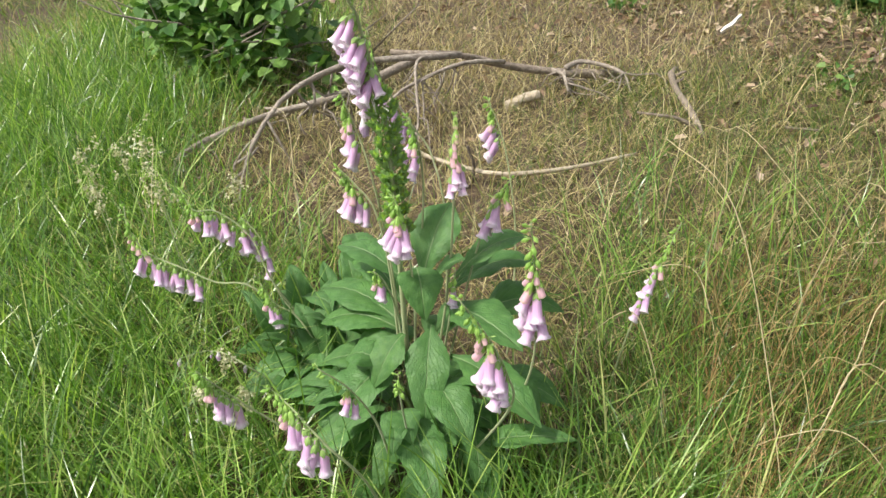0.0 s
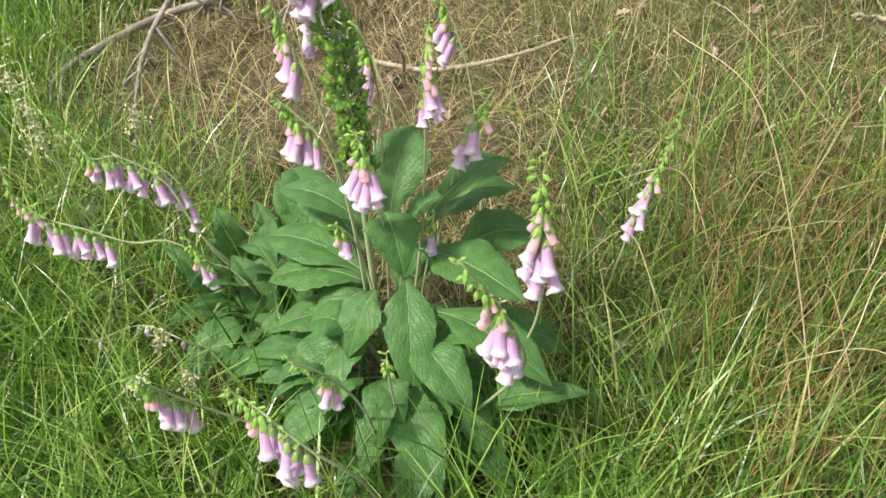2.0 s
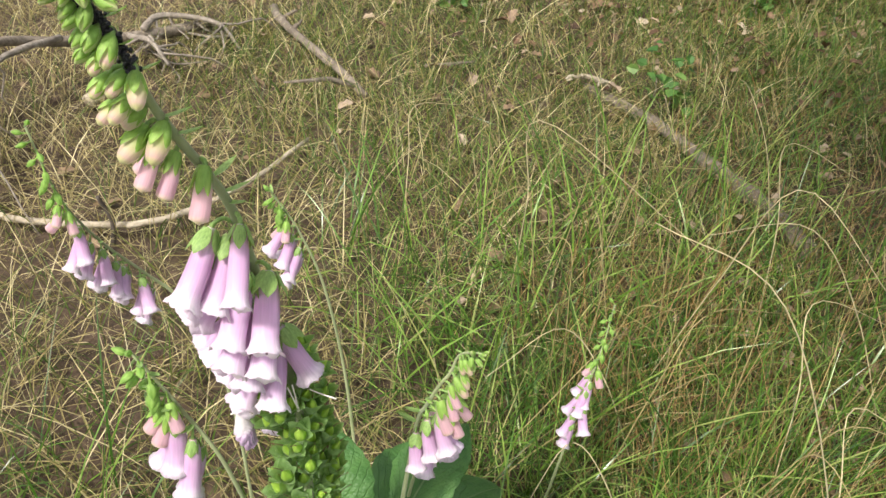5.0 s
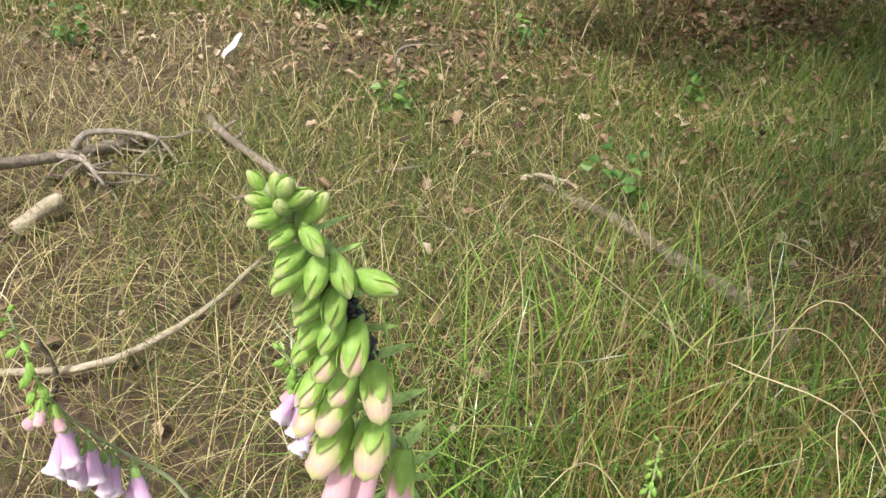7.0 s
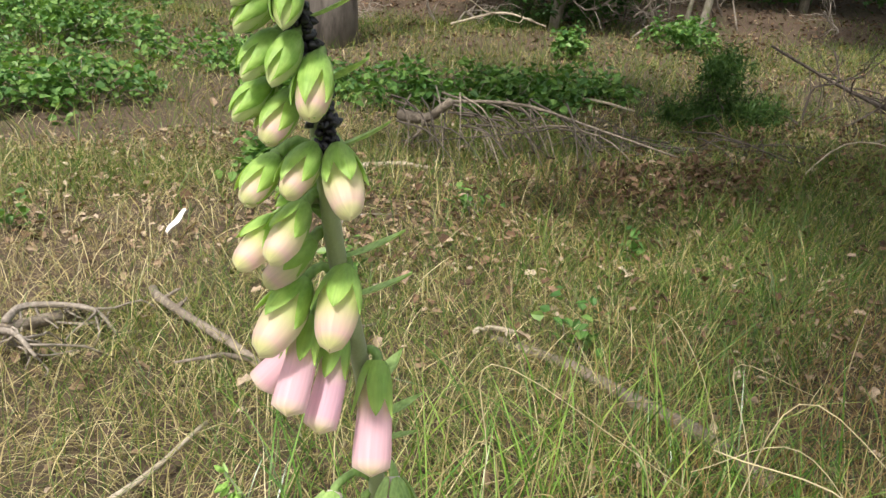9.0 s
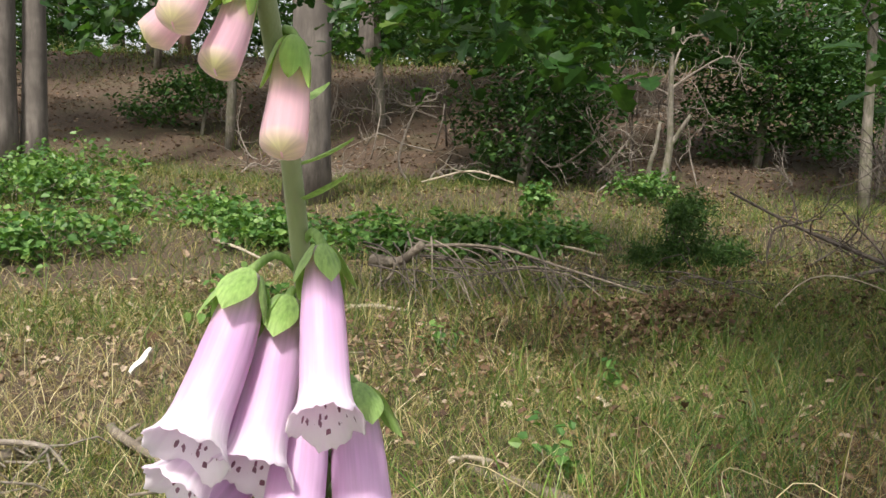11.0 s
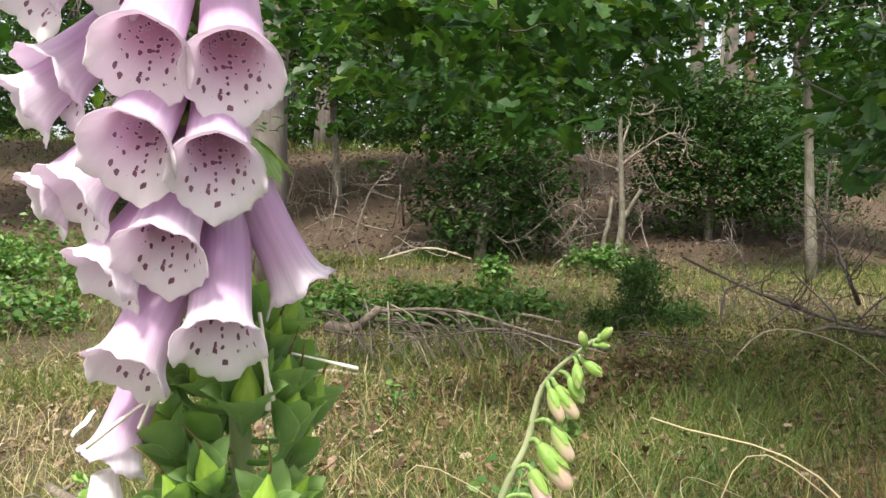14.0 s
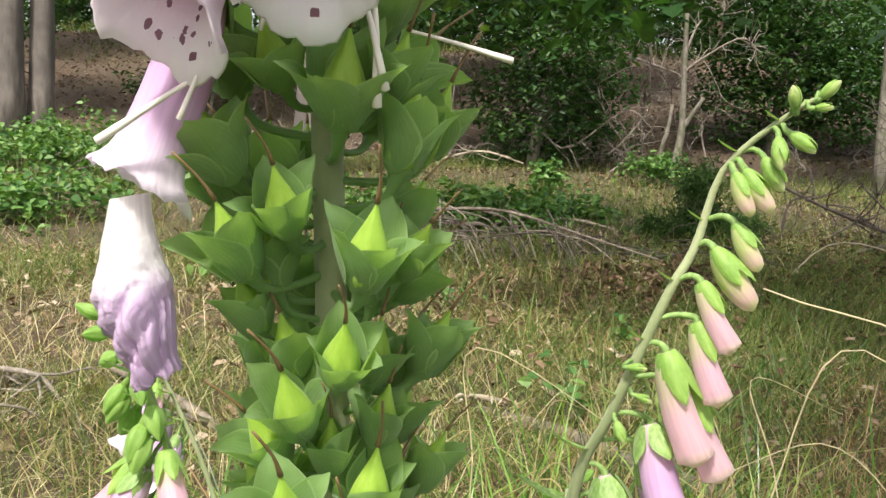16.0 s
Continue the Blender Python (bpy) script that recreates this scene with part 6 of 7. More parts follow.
def leaf(plant, root, tip, width, arch=0.05, fold=0.25, twist=0.0, seed=0):
    """A soft wrinkled foxglove leaf from root to tip."""
    r = np.random.default_rng(seed)
    root, tip = np.array(root, float), np.array(tip, float)
    n, m = 26, 12
    s, w = np.meshgrid(np.linspace(0, 1, n + 1), np.linspace(-1, 1, m + 1), indexing="ij")
    base = root + (tip - root) * s[..., None] + np.array([0, 0, 1.0]) * (4 * arch * s * (1 - s))[..., None]
    flat = tip - root
    cross = np.cross(flat, (0, 0, 1.0))
    cross /= np.linalg.norm(cross) + 1e-9
    T = np.gradient(base[:, 0], axis=0)
    T /= np.linalg.norm(T, axis=1)[:, None]
    up = np.cross(cross, T)
    up /= np.linalg.norm(up, axis=1)[:, None]
    shape = np.where(s < 0.18, 0.16 + 0.25 * (s / 0.18) ** 2, 0.0) + np.where(s >= 0.18, 0.41 + 0.59 * np.sin(np.pi / 2 * np.clip((s - 0.18) / 0.27, 0, 1)), 0.0)
    shape = np.where(s > 0.45, np.cos(np.pi / 2 * np.clip((s - 0.45) / 0.55, 0, 1)) ** 0.95, shape)
    teeth = 1 + 0.03 * np.sin(s * 95 + r.uniform(0, 6)) * (np.abs(w) > 0.95) + 0.04 * np.sin(s * 13 + r.uniform(0, 6) + np.sign(w)) * np.abs(w)
    half = width / 2 * shape * teeth
    lift = fold * np.abs(w) * half * (1 - 0.75 * np.abs(w)) * 2
    lift = lift + 0.035 * width * np.sin(s * 9 + r.uniform(0, 6)) * w * shape + 0.03 * width * np.sin(s * 21 + r.uniform(0, 6) + 3 * w) * np.abs(w) * shape
    lift = lift + 0.010 * width * np.sin(s * 37 + 5 * w + r.uniform(0, 6)) * np.sin(w * 11 + r.uniform(0, 6)) * shape
    tw = twist * s
    a = cross[None, None] * np.cos(tw)[..., None] + up[:, None] * np.sin(tw)[..., None]
    u = up[:, None] * np.cos(tw)[..., None] - cross[None, None] * np.sin(tw)[..., None]
    V = (base + a * (w * half)[..., None] + u * lift[..., None]).reshape(-1, 3) - np.array(plant.location)
    i, j = [q.ravel() for q in np.meshgrid(np.arange(n), np.arange(m), indexing="ij")]
    F = np.stack([i * (m + 1) + j, i * (m + 1) + j + 1, (i + 1) * (m + 1) + j + 1, (i + 1) * (m + 1) + j], 1)
    uv = np.stack([(w / 2 + 0.5).ravel(), s.ravel()], 1)
    rib = tri_tube(base[::3, m // 2] - np.array(plant.location) - up[::3] * width * 0.008, np.linspace(width * 0.026, width * 0.006, len(base[::3])), 5)
    Ft = np.vstack([F[:, [0, 1, 2]], F[:, [0, 2, 3]]])
    V2, F2 = join([(V, Ft), rib])
    uv2 = np.vstack([uv, np.tile([0.5, 0.5], (len(rib[0]), 1))])
    part("leaf", np_mesh("leaf", V2, F2, [MAT_LEAF], uv=uv2), plant, Matrix.Translation(plant.location))


# ---------------------------------------------------------------- the tall foxglove with its side shoots
fox = thing("foxglove", 0.045, -0.215, 0.0, "tall pink-purple foxglove with seed pods and wide leaves in grass", "foxglove")
P = stem(fox, [(0.045, -0.215, 0.0), (0.044, -0.220, 0.4), (0.0402, -0.2224, 0.7), (0.035, -0.2235, 0.8), (0.025, -0.2285, 0.88), (0.0096, -0.2342, 0.96), (-0.0004, -0.2402, 1.01),
               (-0.014, -0.2565, 1.05), (-0.0344, -0.2772, 1.10), (-0.0484, -0.2907, 1.145), (-0.0668, -0.2974, 1.185), (-0.0720, -0.3000, 1.195)], 0.0085, 0.0022, 60, ([0, 0.6, 0.85, 1.0, 1.08, 1.19], [0.0075, 0.0048, 0.0035, 0.0031, 0.0026, 0.0016]))


def at_height(z):
    return [float(np.interp(z, P[:, 2], P[:, a])) for a in range(3)]


for n, z in enumerate(np.arange(0.57, 0.849, 0.0023)):          # seed pods below the flowers
    pod(fox, at_height(z), n * 137.5 + 20 + frnd.uniform(-25, 25), 70 + frnd.uniform(-18, 12), 0.96 + frnd.uniform(-0.16, 0.12))


def hang(kind, meshes, calyxes, items, label="", thick=0.0011):
    """Hangs flowers or buds on the tall stem: height, offset from the stem in mm, azimuth, elevation, size (and width)."""
    obs = []
    for z, ox, oy, az, el, size, *width in items:
        o = Vector(at_height(z)) + Vector((ox, oy, 0)) * 0.001
        el = el + 3 if kind == "flower" else el
        d = Vector((math.cos(radians(el)) * math.cos(radians(az)), math.cos(radians(el)) * math.sin(radians(az)), math.sin(radians(el))))
        ob = part(kind, frnd.choice(meshes), fox, Matrix.Translation(o) @ aim(d) @ pose(0, 0, 0, 0, 0, frnd.uniform(-8, 8)) @ Matrix.Scale(size * (0.94 if kind == "flower" else 1.0), 4) @ Matrix.Diagonal((*(width * 2 or (0.88, 0.88)), 1, 1)), label)
        pressed = 0.68 if kind == "flower" and 0.93 < z < 0.945 else 1.0        # squeezed between the flowers above
        part("calyx", frnd.choice(calyxes), ob, Matrix.Scale(pressed, 4))
        root = Vector(at_height(z - 0.002))
        up = max(0.0, -d.z) * 0.35 * (o - root).length
        path = curve_points([root, (root + o) / 2 + Vector((0, 0, up + 0.002)), o - d * 0.002 * size, o + d * 0.001], 9)
        part("pedicel", tubes_mesh("pedicel", [tube(path - np.array(fox.location), np.linspace(thick, thick * 1.6, 9), 6)], MAT_SEPAL), fox, Matrix.Translation(fox.location))
        obs.append(ob)
    return obs


hang("flower", BELLS, BARE_CALYX, [(1.0074, 1.5, -10.5, -112, -55, 1.01, 0.80), (0.9987, -15.7, 0.6, -141, -53, 1.04, 0.92), (0.9906, -5.5, -0.1, -132, -56, 1.02, 0.94), (0.9660, -5.7, -8.3, -124, -52, 1.04, 1.00),
                                   (0.9633, 8.1, -10.2, -110, -49, 1.06, 1.00), (0.9598, -5.8, 6.5, -172, -49, 1.00, 1.00), (0.940, -9, -7, -130, -48, 1.02, 1.00), (0.936, 2, -11, -114, -48, 1.02, 1.00),
                                   (0.9292, -8.9, -7.0, -174, -51, 1.00, 0.98), (0.9192, -6.6, -5.7, -128, -57, 1.03, 1.00), (0.9101, -7.2, -5.8, -172, -55, 1.00, 0.98), (0.8982, -1.2, -7.1, -115, -60, 1.06, 1.00),
                                   (0.8885, -10.6, -1.5, -152, -61, 1.03, 1.00), (0.9112, 2.5, -11.4, -28, -66, 0.98, 0.95), (0.975, -14, 0, -160, -46, 0.92, 0.95), (0.95, -14, 4, 172, -48, 0.92, 0.9),
                                   (0.924, -14, 4, 174, -48, 0.92, 0.9), (0.858, -22, 4, 172, -74, 0.92, 0.92)])
put("flower", WILTED[0], fox, Vector(at_height(0.814)) + Vector((-0.0415, 0.004, -0.003)), -40, -76, 0.82, label="withered bell turning white and purple", reach=0.0)
for z, ox, oy, az, el, size in [(0.862, -2, -24, -5, -78, 0.91), (0.860, -6, -24, -18, -67, 0.79), (0.838, -26, -12, 164, -31, 0.81), (0.844, -27, -13, 163, -63, 0.55), (0.847, 8, -20, -33, -7, 0.66), (0.859, -15, -15, 145, -72, 0.45)]:
    put("style", WSTYLE, fox, Vector(at_height(z)) + Vector((ox, oy, 0)) * 0.001, az, el, size, label="pale pistil left by a fallen flower", reach=0.0)
hang("bud", PINKBUD, BARE_SNUG, [(1.061, 3, -5, -122, -56, 0.88), (1.073, -5, -2, -136, -52, 0.74), (1.081, -11, -1, -138, -52, 0.72), (1.078, -9, 3, 160, -50, 0.70)], "pink bud closed with a yellow-green tip")
hang("bud", YOUNGBUD, OPENCALYX, [(1.096, 1, -2, -129, -41, 0.62), (1.092, -9, 2, -152, -36, 0.62), (1.115, -6, 0, -150, -36, 0.47), (1.111, -12, 3, -156, -32, 0.44), (1.130, 2, -4, -101, -42, 0.50), (1.104, -4, 3, 170, -40, 0.46)], "green bud opening to a pale yellow-pink tip")
hang("bud", YOUNGBUD, YOUNGCALYX, [(1.130, -2, -2, -148, -36, 0.41), (1.127, -10, 2, -150, -34, 0.39), (1.150, 2, -4, -124, -44, 0.43), (1.142, -4, -1, -148, -38, 0.39), (1.120, 0, 3, 120, -40, 0.44)], "green bud opening to a pale yellow-pink tip")
hang("bud", GREENPETAL, GREENCALYX, [(1.174, -2, -3, -168, -33, 0.33), (1.176, 2, -5, -138, -50, 0.31), (1.175, 4, -5, -77, -44, 0.31), (1.168, 6, -6, -47, -6, 0.33), (1.165, 2, -4, -128, -50, 0.33), (1.166, -2, -2, -163, -36, 0.29),
                                     (1.162, -2, -2, -166, -36, 0.33), (1.154, -1, -3, -149, -45, 0.35), (1.154, -4, -1, -160, -40, 0.35), (1.144, -8, 1, -164, -34, 0.33), (1.178, -1, -3, -167, -33, 0.28)], "pale green closed bud", 0.0009)
hang("bud", GREENPETAL, GREENCALYX, [(1.193, 0, -2, -126, 80, 0.19), (1.191, -2, -2, -178, 28, 0.19), (1.192, 0, -4, -45, 38, 0.20), (1.190, 0, -3, -36, 42, 0.22), (1.186, 2, -5, -22, 62, 0.25), (1.189, -1, -3, -174, -4, 0.24),
                                     (1.189, 0, -3, -130, 45, 0.22), (1.184, 0, -3, -165, -20, 0.23), (1.185, 1, -4, -70, -30, 0.25), (1.194, 1, -3, -90, 55, 0.22), (1.182, -2, 2, 140, 0, 0.23), (1.170, -1, 3, 120, -20, 0.31), (1.193, -2, 1, 160, 60, 0.17)], "pale green closed bud", 0.0009)
for n, z in enumerate([1.085, 1.098, 1.112, 1.128, 1.143, 1.156, 1.164, 1.172, 1.18]):
    bract(fox, at_height(z), [-40, -30, 160, -35, -60, -25, 150, -40, -30][n], 0.92 - 0.04 * n)
for z, az in [(1.03, -20), (1.02, -60), (1.045, 20)]:
    bract(fox, at_height(z), az, 0.9)
specks = [ovoid(0.0026, 0.0011, 0.1, 6, 5, 0) for _ in range(220)]
specks = [(V @ turns(*[np.array([a]) for a in rng.uniform(0, 6, 3)])[0].T + np.array(at_height(zz)) + np.array([math.cos(az), math.sin(az), 0]) * 0.0034, F)
          for (V, F), zz, az in zip(specks, rng.uniform(1.128, 1.170, 220), radians(-62) + rng.normal(0, 0.6, 220))]
V, F = join(specks)
part("black_specks", np_mesh("black_specks", V - np.array(fox.location), F, [MAT_APHID]), fox, Matrix.Translation(fox.location), "cluster of tiny black specks on the stem")

spike(fox, [(0.03, -0.20, 0.2), (0.01, -0.19, 0.5), (-0.02, -0.185, 0.69), (-0.05, -0.17, 0.77), (-0.078, -0.16, 0.835)], (0.64, 0.78, 4), (0.80, 1.0, 13), -150, -66, 40)
spike(fox, [(0.03, -0.22, 0.2), (0.02, -0.215, 0.45), (-0.005, -0.205, 0.60), (-0.045, -0.2, 0.655), (-0.078, -0.197, 0.685)], (0.62, 0.78, 5), (0.80, 1.0, 13), -130, -68, 40)
spike(fox, [(0.07, -0.25, 0.2), (0.085, -0.265, 0.45), (0.08, -0.28, 0.61), (0.064, -0.285, 0.69)], (0.70, 0.82, 6), (0.84, 1.0, 13), -110, -64, 50)
Q = stem(fox, [(0.10, -0.20, 0.2), (0.135, -0.185, 0.45), (0.150, -0.186, 0.65), (0.1535, -0.1905, 0.709), (0.1536, -0.2022, 0.735), (0.1550, -0.2134, 0.764), (0.1595, -0.2189, 0.784), (0.1651, -0.2222, 0.7977), (0.1685, -0.2277, 0.823), (0.1740, -0.2450, 0.8405), (0.1760, -0.2520, 0.8450)], 0.0026, 0.0007, 40, ([0.2, 0.66, 0.76, 0.80, 0.845], [0.0030, 0.0023, 0.0018, 0.0014, 0.0008]))


def hang_free(plant, stem_line, root_z, o, tip, kind):
    """Hangs one bud or bell by a bent stalk from the stem at root_z; o and tip (mm) are its calyx and its end."""
    o, tip = Vector(o) * 0.001, Vector(tip) * 0.001
    d = (tip - o).normalized()
    meshes, calyxes, full, label = {"g": (GREENPETAL, GREENCALYX, 0.036, "pale green closed bud"), "y": (YOUNGBUD, OPENCALYX, 0.036, "green bud opening to a pale yellow-pink tip"),
                                    "p": (PINKBUD, BARE_SNUG, 0.036, "pink bud closed with a yellow-green tip"), "b": (BELLS, BARE_CALYX, 0.052, "")}[kind]
    size = (tip - o).length / full
    wide = {"g": 0.80, "y": 0.72, "p": 0.84, "b": 1.0}[kind]
    ob = part("flower" if kind == "b" else "bud", frnd.choice(meshes), plant, Matrix.Translation(o) @ aim(d) @ pose(0, 0, 0, 0, 0, frnd.uniform(-20, 20)) @ Matrix.Diagonal((size * wide, size * wide, size, 1)), label)
    part("calyx", frnd.choice(calyxes), ob, Matrix.Identity(4))
    root = Vector([float(np.interp(root_z, stem_line[:, 2], stem_line[:, a])) for a in range(3)])
    path = curve_points([root, (root + o) / 2 + Vector((0, 0, 0.002)), o - d * 0.0015, o + d * 0.001], 9)
    part("pedicel", tubes_mesh("pedicel", [tube(path - np.array(plant.location), np.linspace(0.0008, 0.0014, 9) * min(1.0, 0.5 + size), 6)], MAT_SEPAL), plant, Matrix.Translation(plant.location))


for kind, rz, o, tip in [("g", 0.840, (171, -248, 841), (168, -248.5, 848)), ("g", 0.842, (175, -251, 842), (177, -256, 842.5)), ("g", 0.8445, (175, -252.5, 844.5), (176.5, -257, 850)), ("g", 0.8445, (176, -252, 845), (180, -254, 849)),
                         ("g", 0.836, (174.4, -244.7, 834.5), (178.1, -251.7, 829.6)), ("g", 0.835, (172.4, -242.4, 833.1), (170.3, -246.1, 823.7)), ("g", 0.828, (173, -237.9, 826.7), (175.4, -244.7, 817.3)),
                         ("y", 0.823, (167.6, -232, 821.7), (169.7, -239, 809.4)), ("y", 0.825, (170, -233.7, 822.9), (174.7, -242.6, 811)), ("y", 0.806, (170.6, -231.8, 805.9), (174.8, -240.5, 792.7)), ("y", 0.797, (166.5, -228.1, 797.7), (174.7, -240.2, 780.6)),
                         ("p", 0.786, (163.6, -226.7, 786.7), (170.1, -238, 766.6)), ("p", 0.773, (164.8, -225.7, 773.7), (169.5, -236.5, 749)), ("p", 0.764, (158.8, -219.6, 763.1), (166.3, -233.9, 728.8)), ("p", 0.752, (168.3, -221.7, 751.6), (176.6, -235.1, 722)),
                         ("b", 0.738, (163, -212.6, 735.9), (169, -228, 697)), ("b", 0.716, (158.1, -199, 713.6), (162, -214, 674)), ("b", 0.726, (170, -206, 724), (180, -220, 687)), ("b", 0.702, (166, -192, 700), (174, -206, 662)), ("b", 0.692, (150, -194, 692), (148, -208, 654)),
                         ("g", 0.738, (153.1, -206.4, 736.3), (153, -211.1, 730)), ("g", 0.747, (155.7, -211.6, 746.4), (158, -217, 745.4)), ("g", 0.757, (150.3, -211.7, 756.6), (153.3, -217.3, 757.4))]:
    hang_free(fox, Q, rz, o, tip, kind)
for z, az, sz in [(0.838, 160, 0.30), (0.828, 150, 0.38), (0.806, 165, 0.35), (0.786, 170, 0.4), (0.766, 172, 0.42), (0.745, 165, 0.45), (0.722, 170, 0.9), (0.70, 150, 1.1)]:
    bract(fox, [float(np.interp(z, Q[:, 2], Q[:, a])) for a in range(3)], az, sz)
# the shoot half hidden behind the seed pods
spike(fox, [(0.05, -0.17, 0.3), (0.055, -0.09, 0.55), (0.050, -0.072, 0.66), (0.040, -0.070, 0.71), (0.0237, -0.066, 0.752)], (0.58, 0.69, 4), (0.71, 1.0, 15), -160, -58, 50, 0.0024, 0.95, pink=2)
spike(fox, [(0.12, -0.17, 0.2), (0.17, -0.13, 0.45), (0.205, -0.11, 0.58), (0.245, -0.095, 0.65)], (0.70, 0.82, 6), (0.84, 1.0, 10), -120, -64, 45)
spike(fox, [(0.22, -0.28, 0.08), (0.325, -0.33, 0.33), (0.345, -0.345, 0.5), (0.34, -0.35, 0.6), (0.33, -0.355, 0.705)], (0.56, 0.72, 9), (0.74, 1.0, 15), -115, -66, 55, size=1.10, pink=5)
spike(fox, [(0.19, -0.34, 0.08), (0.315, -0.435, 0.36), (0.312, -0.455, 0.46), (0.28, -0.468, 0.545), (0.232, -0.47, 0.615)], (0.52, 0.70, 10), (0.72, 1.0, 15), -115, -68, 55, size=1.10, pink=5)
spike(fox, [(0.06, -0.26, 0.2), (0.05, -0.27, 0.40), (0.035, -0.285, 0.49), (0.013, -0.29, 0.52)], (0.76, 0.83, 3), (0.85, 1.0, 7), -115, -74, 35, 0.0026, 0.75, pink=1)
spike(fox, [(0.12, -0.20, 0.25), (0.15, -0.22, 0.42), (0.165, -0.24, 0.515)], (0.70, 0.78, 2), (0.84, 1.0, 4), -120, -78, 30, 0.0024, 0.8, pink=0)
spike(fox, [(0.11, -0.40, 0.15), (0.12, -0.47, 0.36), (0.124, -0.485, 0.445)], (0.7, 0.75, 0), (0.72, 1.0, 9), -110, -60, 60, 0.0024, 0.75, pink=0)
spike(fox, [(0.08, -0.42, 0.08), (0.075, -0.48, 0.30), (0.045, -0.52, 0.42), (0.003, -0.55, 0.485)], (0.62, 0.66, 2), (0.68, 1.0, 11), -120, -70, 45, 0.0028, 0.8, pink=2)

LEAVES = [  # root, tip, width, arch
    ((0.11, -0.24, 0.37), (0.138, -0.40, 0.225), 0.074, 0.03), ((0.03, -0.24, 0.27), (-0.06, -0.43, 0.20), 0.105, 0.03),
    ((0.03, -0.20, 0.33), (-0.216, -0.065, 0.293), 0.100, 0.035), ((0.03, -0.21, 0.32), (-0.176, -0.175, 0.275), 0.095, 0.035),
    ((0.03, -0.22, 0.31), (-0.06, -0.30, 0.235), 0.085, 0.03), ((0.02, -0.20, 0.22), (-0.175, -0.24, 0.20), 0.080, 0.03),
    ((0.13, -0.20, 0.40), (0.318, -0.325, 0.405), 0.095, 0.02), ((0.16, -0.28, 0.33), (0.37, -0.39, 0.28), 0.080, 0.03),
    ((0.22, -0.36, 0.17), (0.438, -0.36, 0.235), 0.075, 0.02), ((0.09, -0.36, 0.24), (0.202, -0.54, 0.165), 0.080, 0.03),
    ((0.22, -0.33, 0.20), (0.263, -0.44, 0.125), 0.070, 0.02), ((0.12, -0.12, 0.38), (0.295, -0.01, 0.40), 0.085, 0.04),
    ((0.02, -0.16, 0.36), (-0.15, 0.00, 0.36), 0.080, 0.03), ((0.07, -0.17, 0.42), (0.10, -0.03, 0.545), 0.090, 0.03),
    ((0.08, -0.23, 0.50), (0.120, -0.305, 0.425), 0.075, 0.03), ((0.10, -0.21, 0.44), (0.175, -0.20, 0.515), 0.06, 0.02),
    ((-0.08, -0.24, 0.15), (-0.25, -0.30, 0.145), 0.085, 0.02), ((-0.10, -0.20, 0.12), (-0.30, -0.17, 0.13), 0.075, 0.03),
    ((-0.13, 0.04, 0.12), (-0.31, 0.255, 0.15), 0.080, 0.05), ((-0.12, -0.05, 0.14), (-0.33, 0.02, 0.19), 0.075, 0.05),
    ((0.16, -0.12, 0.30), (0.36, -0.04, 0.30), 0.090, 0.05), ((0.14, -0.16, 0.44), (0.28, -0.06, 0.50), 0.070, 0.03),
    ((0.03, -0.17, 0.42), (-0.15, -0.10, 0.44), 0.080, 0.03), ((0.12, -0.30, 0.28), (0.24, -0.43, 0.24), 0.075, 0.03),
    ((0.10, -0.33, 0.20), (0.06, -0.50, 0.14), 0.080, 0.03), ((0.04, -0.36, 0.22), (-0.10, -0.50, 0.15), 0.070, 0.03),
    ((0.15, -0.40, 0.15), (0.15, -0.58, 0.10), 0.075, 0.03), ((-0.02, -0.33, 0.16), (-0.16, -0.36, 0.20), 0.065, 0.03),
    ((0.20, -0.22, 0.22), (0.40, -0.22, 0.18), 0.080, 0.04), ((-0.05, -0.14, 0.10), (-0.22, -0.08, 0.07), 0.085, 0.03),
    ((0.06, -0.27, 0.36), (0.02, -0.36, 0.28), 0.065, 0.02), ((0.16, -0.33, 0.12), (0.32, -0.48, 0.09), 0.080, 0.03),
    ((-0.230, -0.152, 0.16), (-0.343, -0.303, 0.10), 0.085, 0.03), ((-0.084, -0.283, 0.20), (-0.242, -0.317, 0.14), 0.075, 0.03),
    ((-0.008, -0.348, 0.22), (-0.088, -0.439, 0.16), 0.070, 0.03), ((0.078, -0.394, 0.26), (0.132, -0.456, 0.24), 0.055, 0.03),
    ((0.190, -0.358, 0.20), (0.152, -0.433, 0.16), 0.070, 0.03), ((0.256, -0.358, 0.16), (0.287, -0.429, 0.10), 0.070, 0.03),
    ((-0.129, -0.222, 0.20), (-0.166, -0.257, 0.16), 0.070, 0.03), ((0.033, -0.322, 0.30), (-0.060, -0.305, 0.30), 0.075, 0.03),
    ((-0.094, -0.070, 0.34), (-0.161, 0.026, 0.40), 0.075, 0.03), ((0.228, -0.230, 0.24), (0.353, -0.305, 0.22), 0.090, 0.03),
    ((-0.009, -0.378, 0.16), (-0.060, -0.432, 0.12), 0.060, 0.03), ((0.094, -0.409, 0.20), (0.084, -0.469, 0.18), 0.060, 0.03)]
for n, (a, bb, w, h) in enumerate(LEAVES):
    leaf(fox, a, bb, w * (1.22 if a[2] > 0.2 else 1.0), h, 0.22, frnd.uniform(-0.25, 0.25), n)
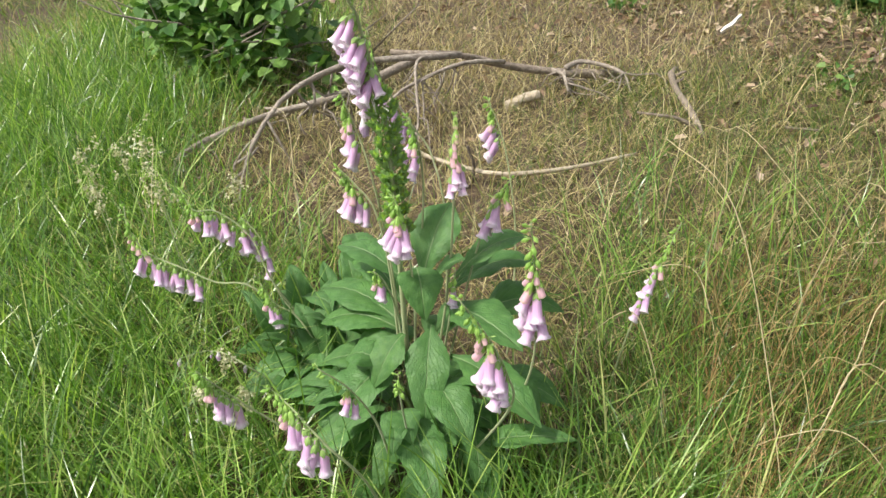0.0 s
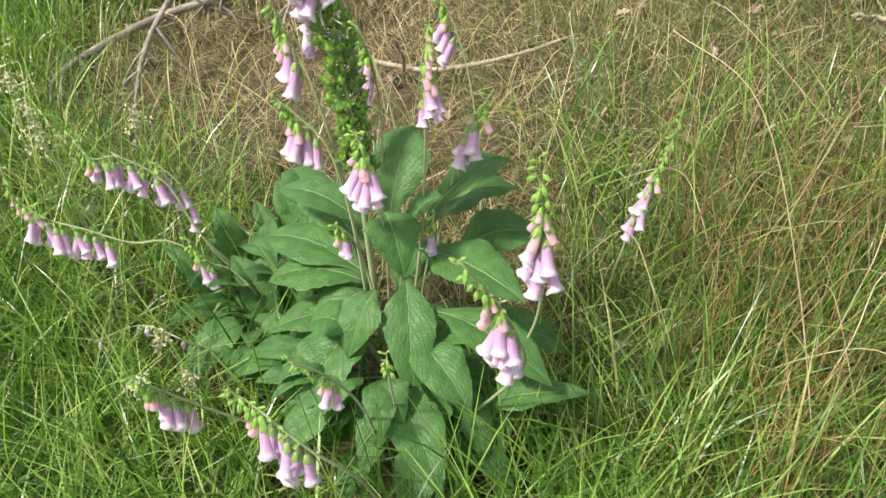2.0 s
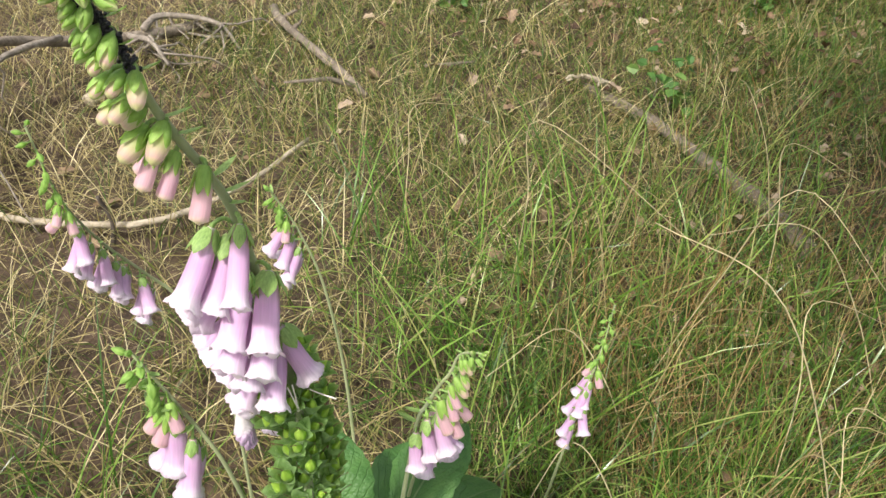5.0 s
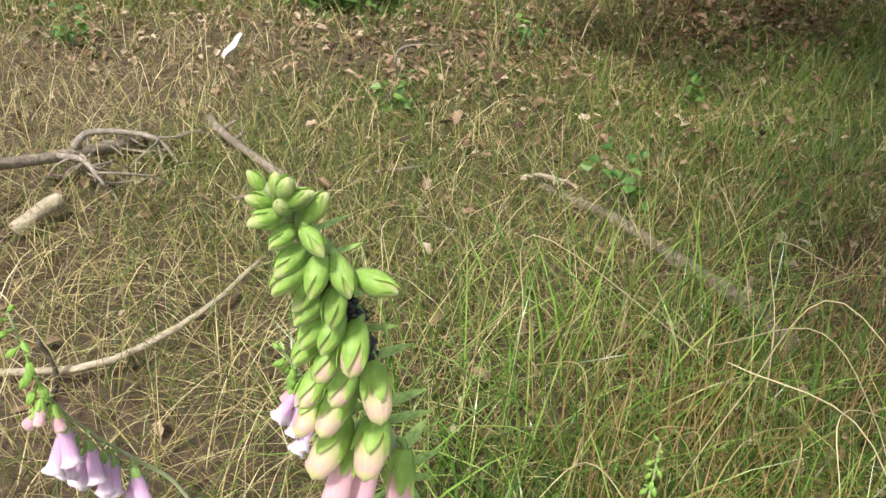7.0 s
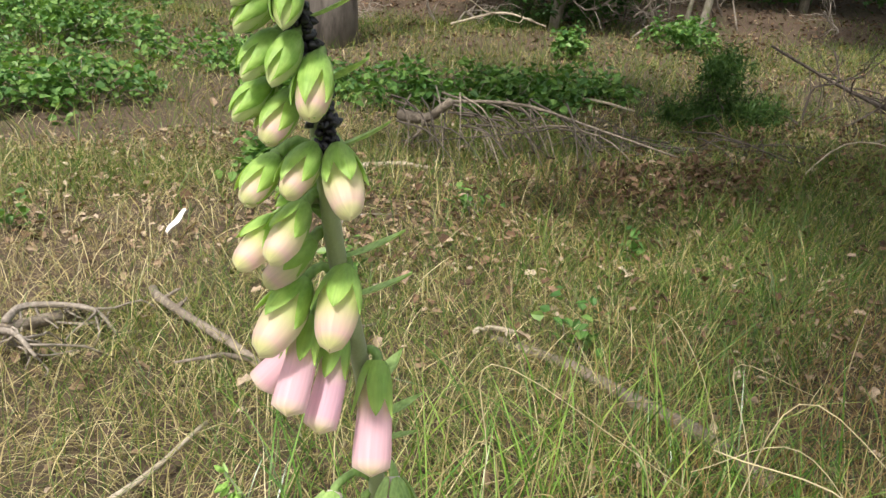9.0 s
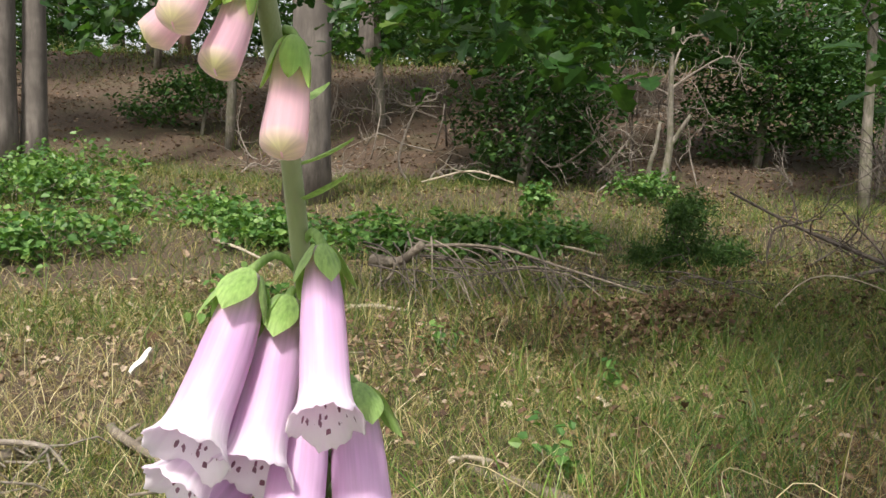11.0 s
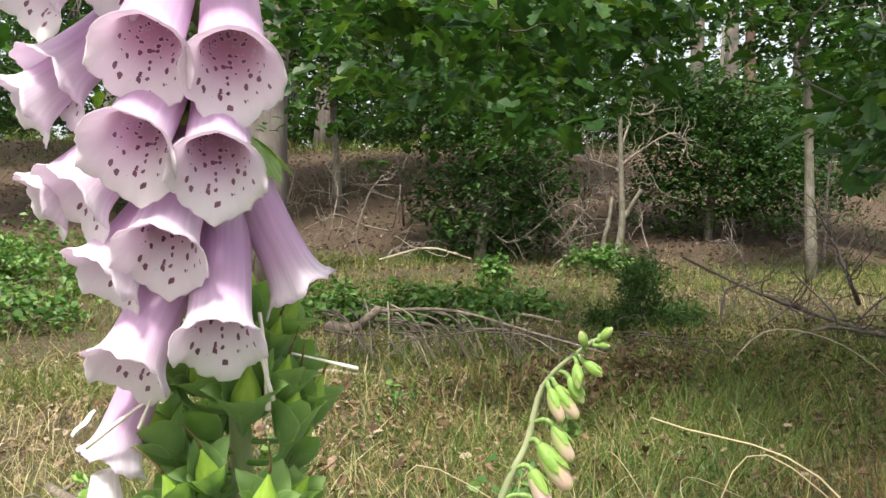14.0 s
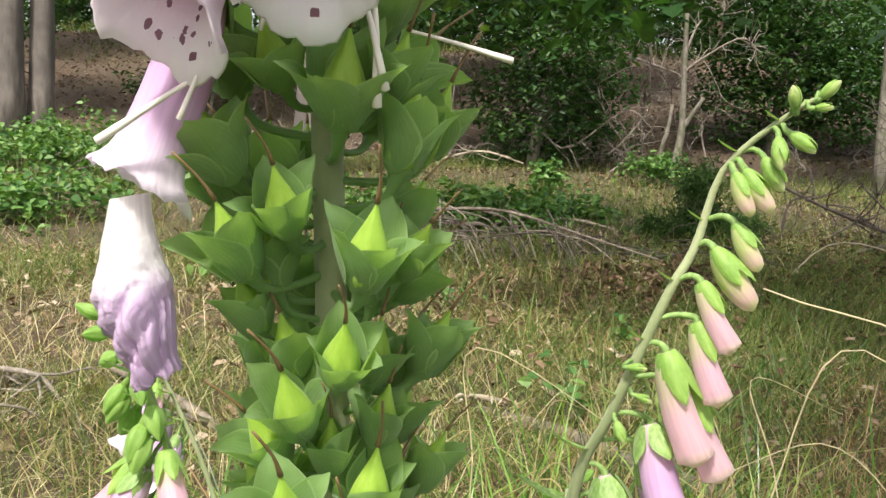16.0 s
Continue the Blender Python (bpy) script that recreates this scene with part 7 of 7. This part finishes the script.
for n in range(40):                                                   # smaller leaves deep in the clump
    az, rad, z = frnd.uniform(0, 6.28), frnd.uniform(0.04, 0.12), frnd.uniform(0.03, 0.30)
    x, y, ln = 0.06 + rad * math.cos(az), -0.27 + 1.2 * rad * math.sin(az), frnd.uniform(0.09, 0.17)
    leaf(fox, (x, y, z), (x + ln * math.cos(az), y + ln * math.sin(az), z + frnd.uniform(-0.05, 0.05)), frnd.uniform(0.045, 0.075), 0.03, 0.25, frnd.uniform(-0.4, 0.4), 100 + n)
for a, bb in [((0.045, -0.22, 0.14), (-0.03, -0.21, 0.24)), ((0.06, -0.24, 0.1), (0.0, -0.23, 0.22)), ((0.05, -0.22, 0.06), (0.19, -0.34, 0.1)), ((0.05, -0.23, 0.06), (0.22, -0.28, 0.09))]:
    stem(fox, [a, ((a[0] + bb[0]) / 2, (a[1] + bb[1]) / 2, (a[2] + bb[2]) / 2 + 0.01), bb], 0.006, 0.004, 8)

# ---------------------------------------------------------------- smaller foxgloves round it
GROUP = "foxgloves in the grass"
right_fox = thing("foxglove", 0.46, 0.0, 0.0, "slender fading foxglove spike among tall grass", "foxglove", GROUP)
spike(right_fox, [(0.46, 0.0, 0.0), (0.495, 0.015, 0.2), (0.53, 0.04, 0.33), (0.56, 0.06, 0.42), (0.586, 0.087, 0.49)], (0.46, 0.68, 7), (0.70, 1.0, 13), -150, -64, 45, 0.0026, 0.88, pink=2)
back_fox = thing("foxglove", 0.2, 0.1, 0.0, "thin foxglove spike with few flowers behind the clump", "foxglove", GROUP)
spike(back_fox, [(0.2, 0.1, 0.0), (0.2, 0.2, 0.3), (0.175, 0.23, 0.5), (0.145, 0.255, 0.60), (0.112, 0.27, 0.665)], (0.68, 0.82, 5), (0.84, 1.0, 12), -170, -60, 40, 0.0028, 0.98, pink=2)
left_back = thing("foxglove", 0.03, 0.12, 0.0, "leaning foxglove spike of drooping pink bells", "foxglove", GROUP)
spike(left_back, [(0.03, 0.12, 0.0), (0.02, 0.20, 0.35), (-0.02, 0.232, 0.52), (-0.065, 0.238, 0.59), (-0.105, 0.24, 0.645), (-0.136, 0.205, 0.741), (-0.149, 0.185, 0.851)], (0.46, 0.78, 11), (0.81, 1.0, 13), -130, -60, 45, 0.0028, 0.92, pink=3)
lying = thing("foxglove", -0.2, -0.1, 0.0, "foxglove with stems leaning low over the grass", "foxglove", GROUP)
spike(lying, [(-0.2, -0.12, 0.02), (-0.361, -0.099, 0.277), (-0.463, -0.125, 0.312), (-0.546, -0.132, 0.347), (-0.621, -0.139, 0.38), (-0.665, -0.133, 0.436), (-0.673, -0.118, 0.491)], (0.40, 0.70, 14), (0.72, 1.0, 16), -110, -66, 75, 0.0026, 0.95, pink=5)
spike(lying, [(-0.2, -0.02, 0.02), (-0.336, -0.064, 0.272), (-0.397, -0.045, 0.4), (-0.471, -0.053, 0.465), (-0.519, -0.072, 0.473), (-0.552, -0.059, 0.517)], (0.42, 0.72, 9), (0.74, 1.0, 14), -110, -66, 75, 0.0024, 0.95, pink=5)
spike(lying, [(-0.18, -0.05, 0.02), (-0.337, -0.056, 0.249), (-0.362, -0.031, 0.34), (-0.395, -0.02, 0.399), (-0.432, -0.016, 0.434)], (0.50, 0.94, 8), (0.95, 1.0, 4), -110, -64, 80, 0.0024, 0.92, pink=1)
spike(lying, [(-0.15, -0.13, 0.02), (-0.259, -0.111, 0.219), (-0.311, -0.123, 0.271), (-0.353, -0.111, 0.318)], (0.66, 0.78, 4), (0.80, 1.0, 10), -110, -76, 40, 0.0026, 0.95, pink=1)
for n in range(40):
    az, ln = radians(frnd.uniform(60, 290)), frnd.uniform(0.10, 0.21)
    x, y = -0.2 + frnd.uniform(-0.10, 0.06), -0.06 + frnd.uniform(-0.10, 0.14)
    leaf(lying, (x, y, 0.03), (x + ln * math.cos(az), y + ln * math.sin(az), frnd.uniform(0.05, 0.26)), frnd.uniform(0.045, 0.08), 0.05, 0.25, frnd.uniform(-0.4, 0.4), 200 + n)
W = stem(lying, [(-0.20, -0.20, 0.02), (-0.315, -0.275, 0.20), (-0.427, -0.240, 0.20), (-0.498, -0.291, 0.20)], 0.0022, 0.0010, 20)
for f, az, size in [(0.36, -100, 0.42), (0.62, -60, 0.5), (0.68, -140, 0.45), (0.96, -90, 0.45)]:
    put("flower", WILTED[0], lying, along(W, f), az, -70, size, label="shrivelled pale bell", reach=0.0)
front_left = thing("foxglove", -0.02, -0.44, 0.0, "small foxglove bending low with drooping bells", "foxglove", GROUP)
spike(front_left, [(-0.02, -0.44, 0.02), (-0.10, -0.49, 0.24), (-0.165, -0.53, 0.345), (-0.21, -0.55, 0.405), (-0.236, -0.56, 0.44)], (0.58, 0.76, 6), (0.78, 1.0, 12), -110, -80, 35, 0.0024, 1.0, pink=2)
front = thing("foxglove", 0.1, -0.5, 0.0, "small foxglove with a bent spike of pink bells", "foxglove", GROUP)
spike(front, [(0.1, -0.5, 0.02), (0.085, -0.58, 0.26), (0.03, -0.61, 0.37), (-0.035, -0.592, 0.425), (-0.082, -0.577, 0.45)], (0.52, 0.74, 9), (0.76, 1.0, 13), -100, -72, 45, 0.0032, 1.05, pink=3)
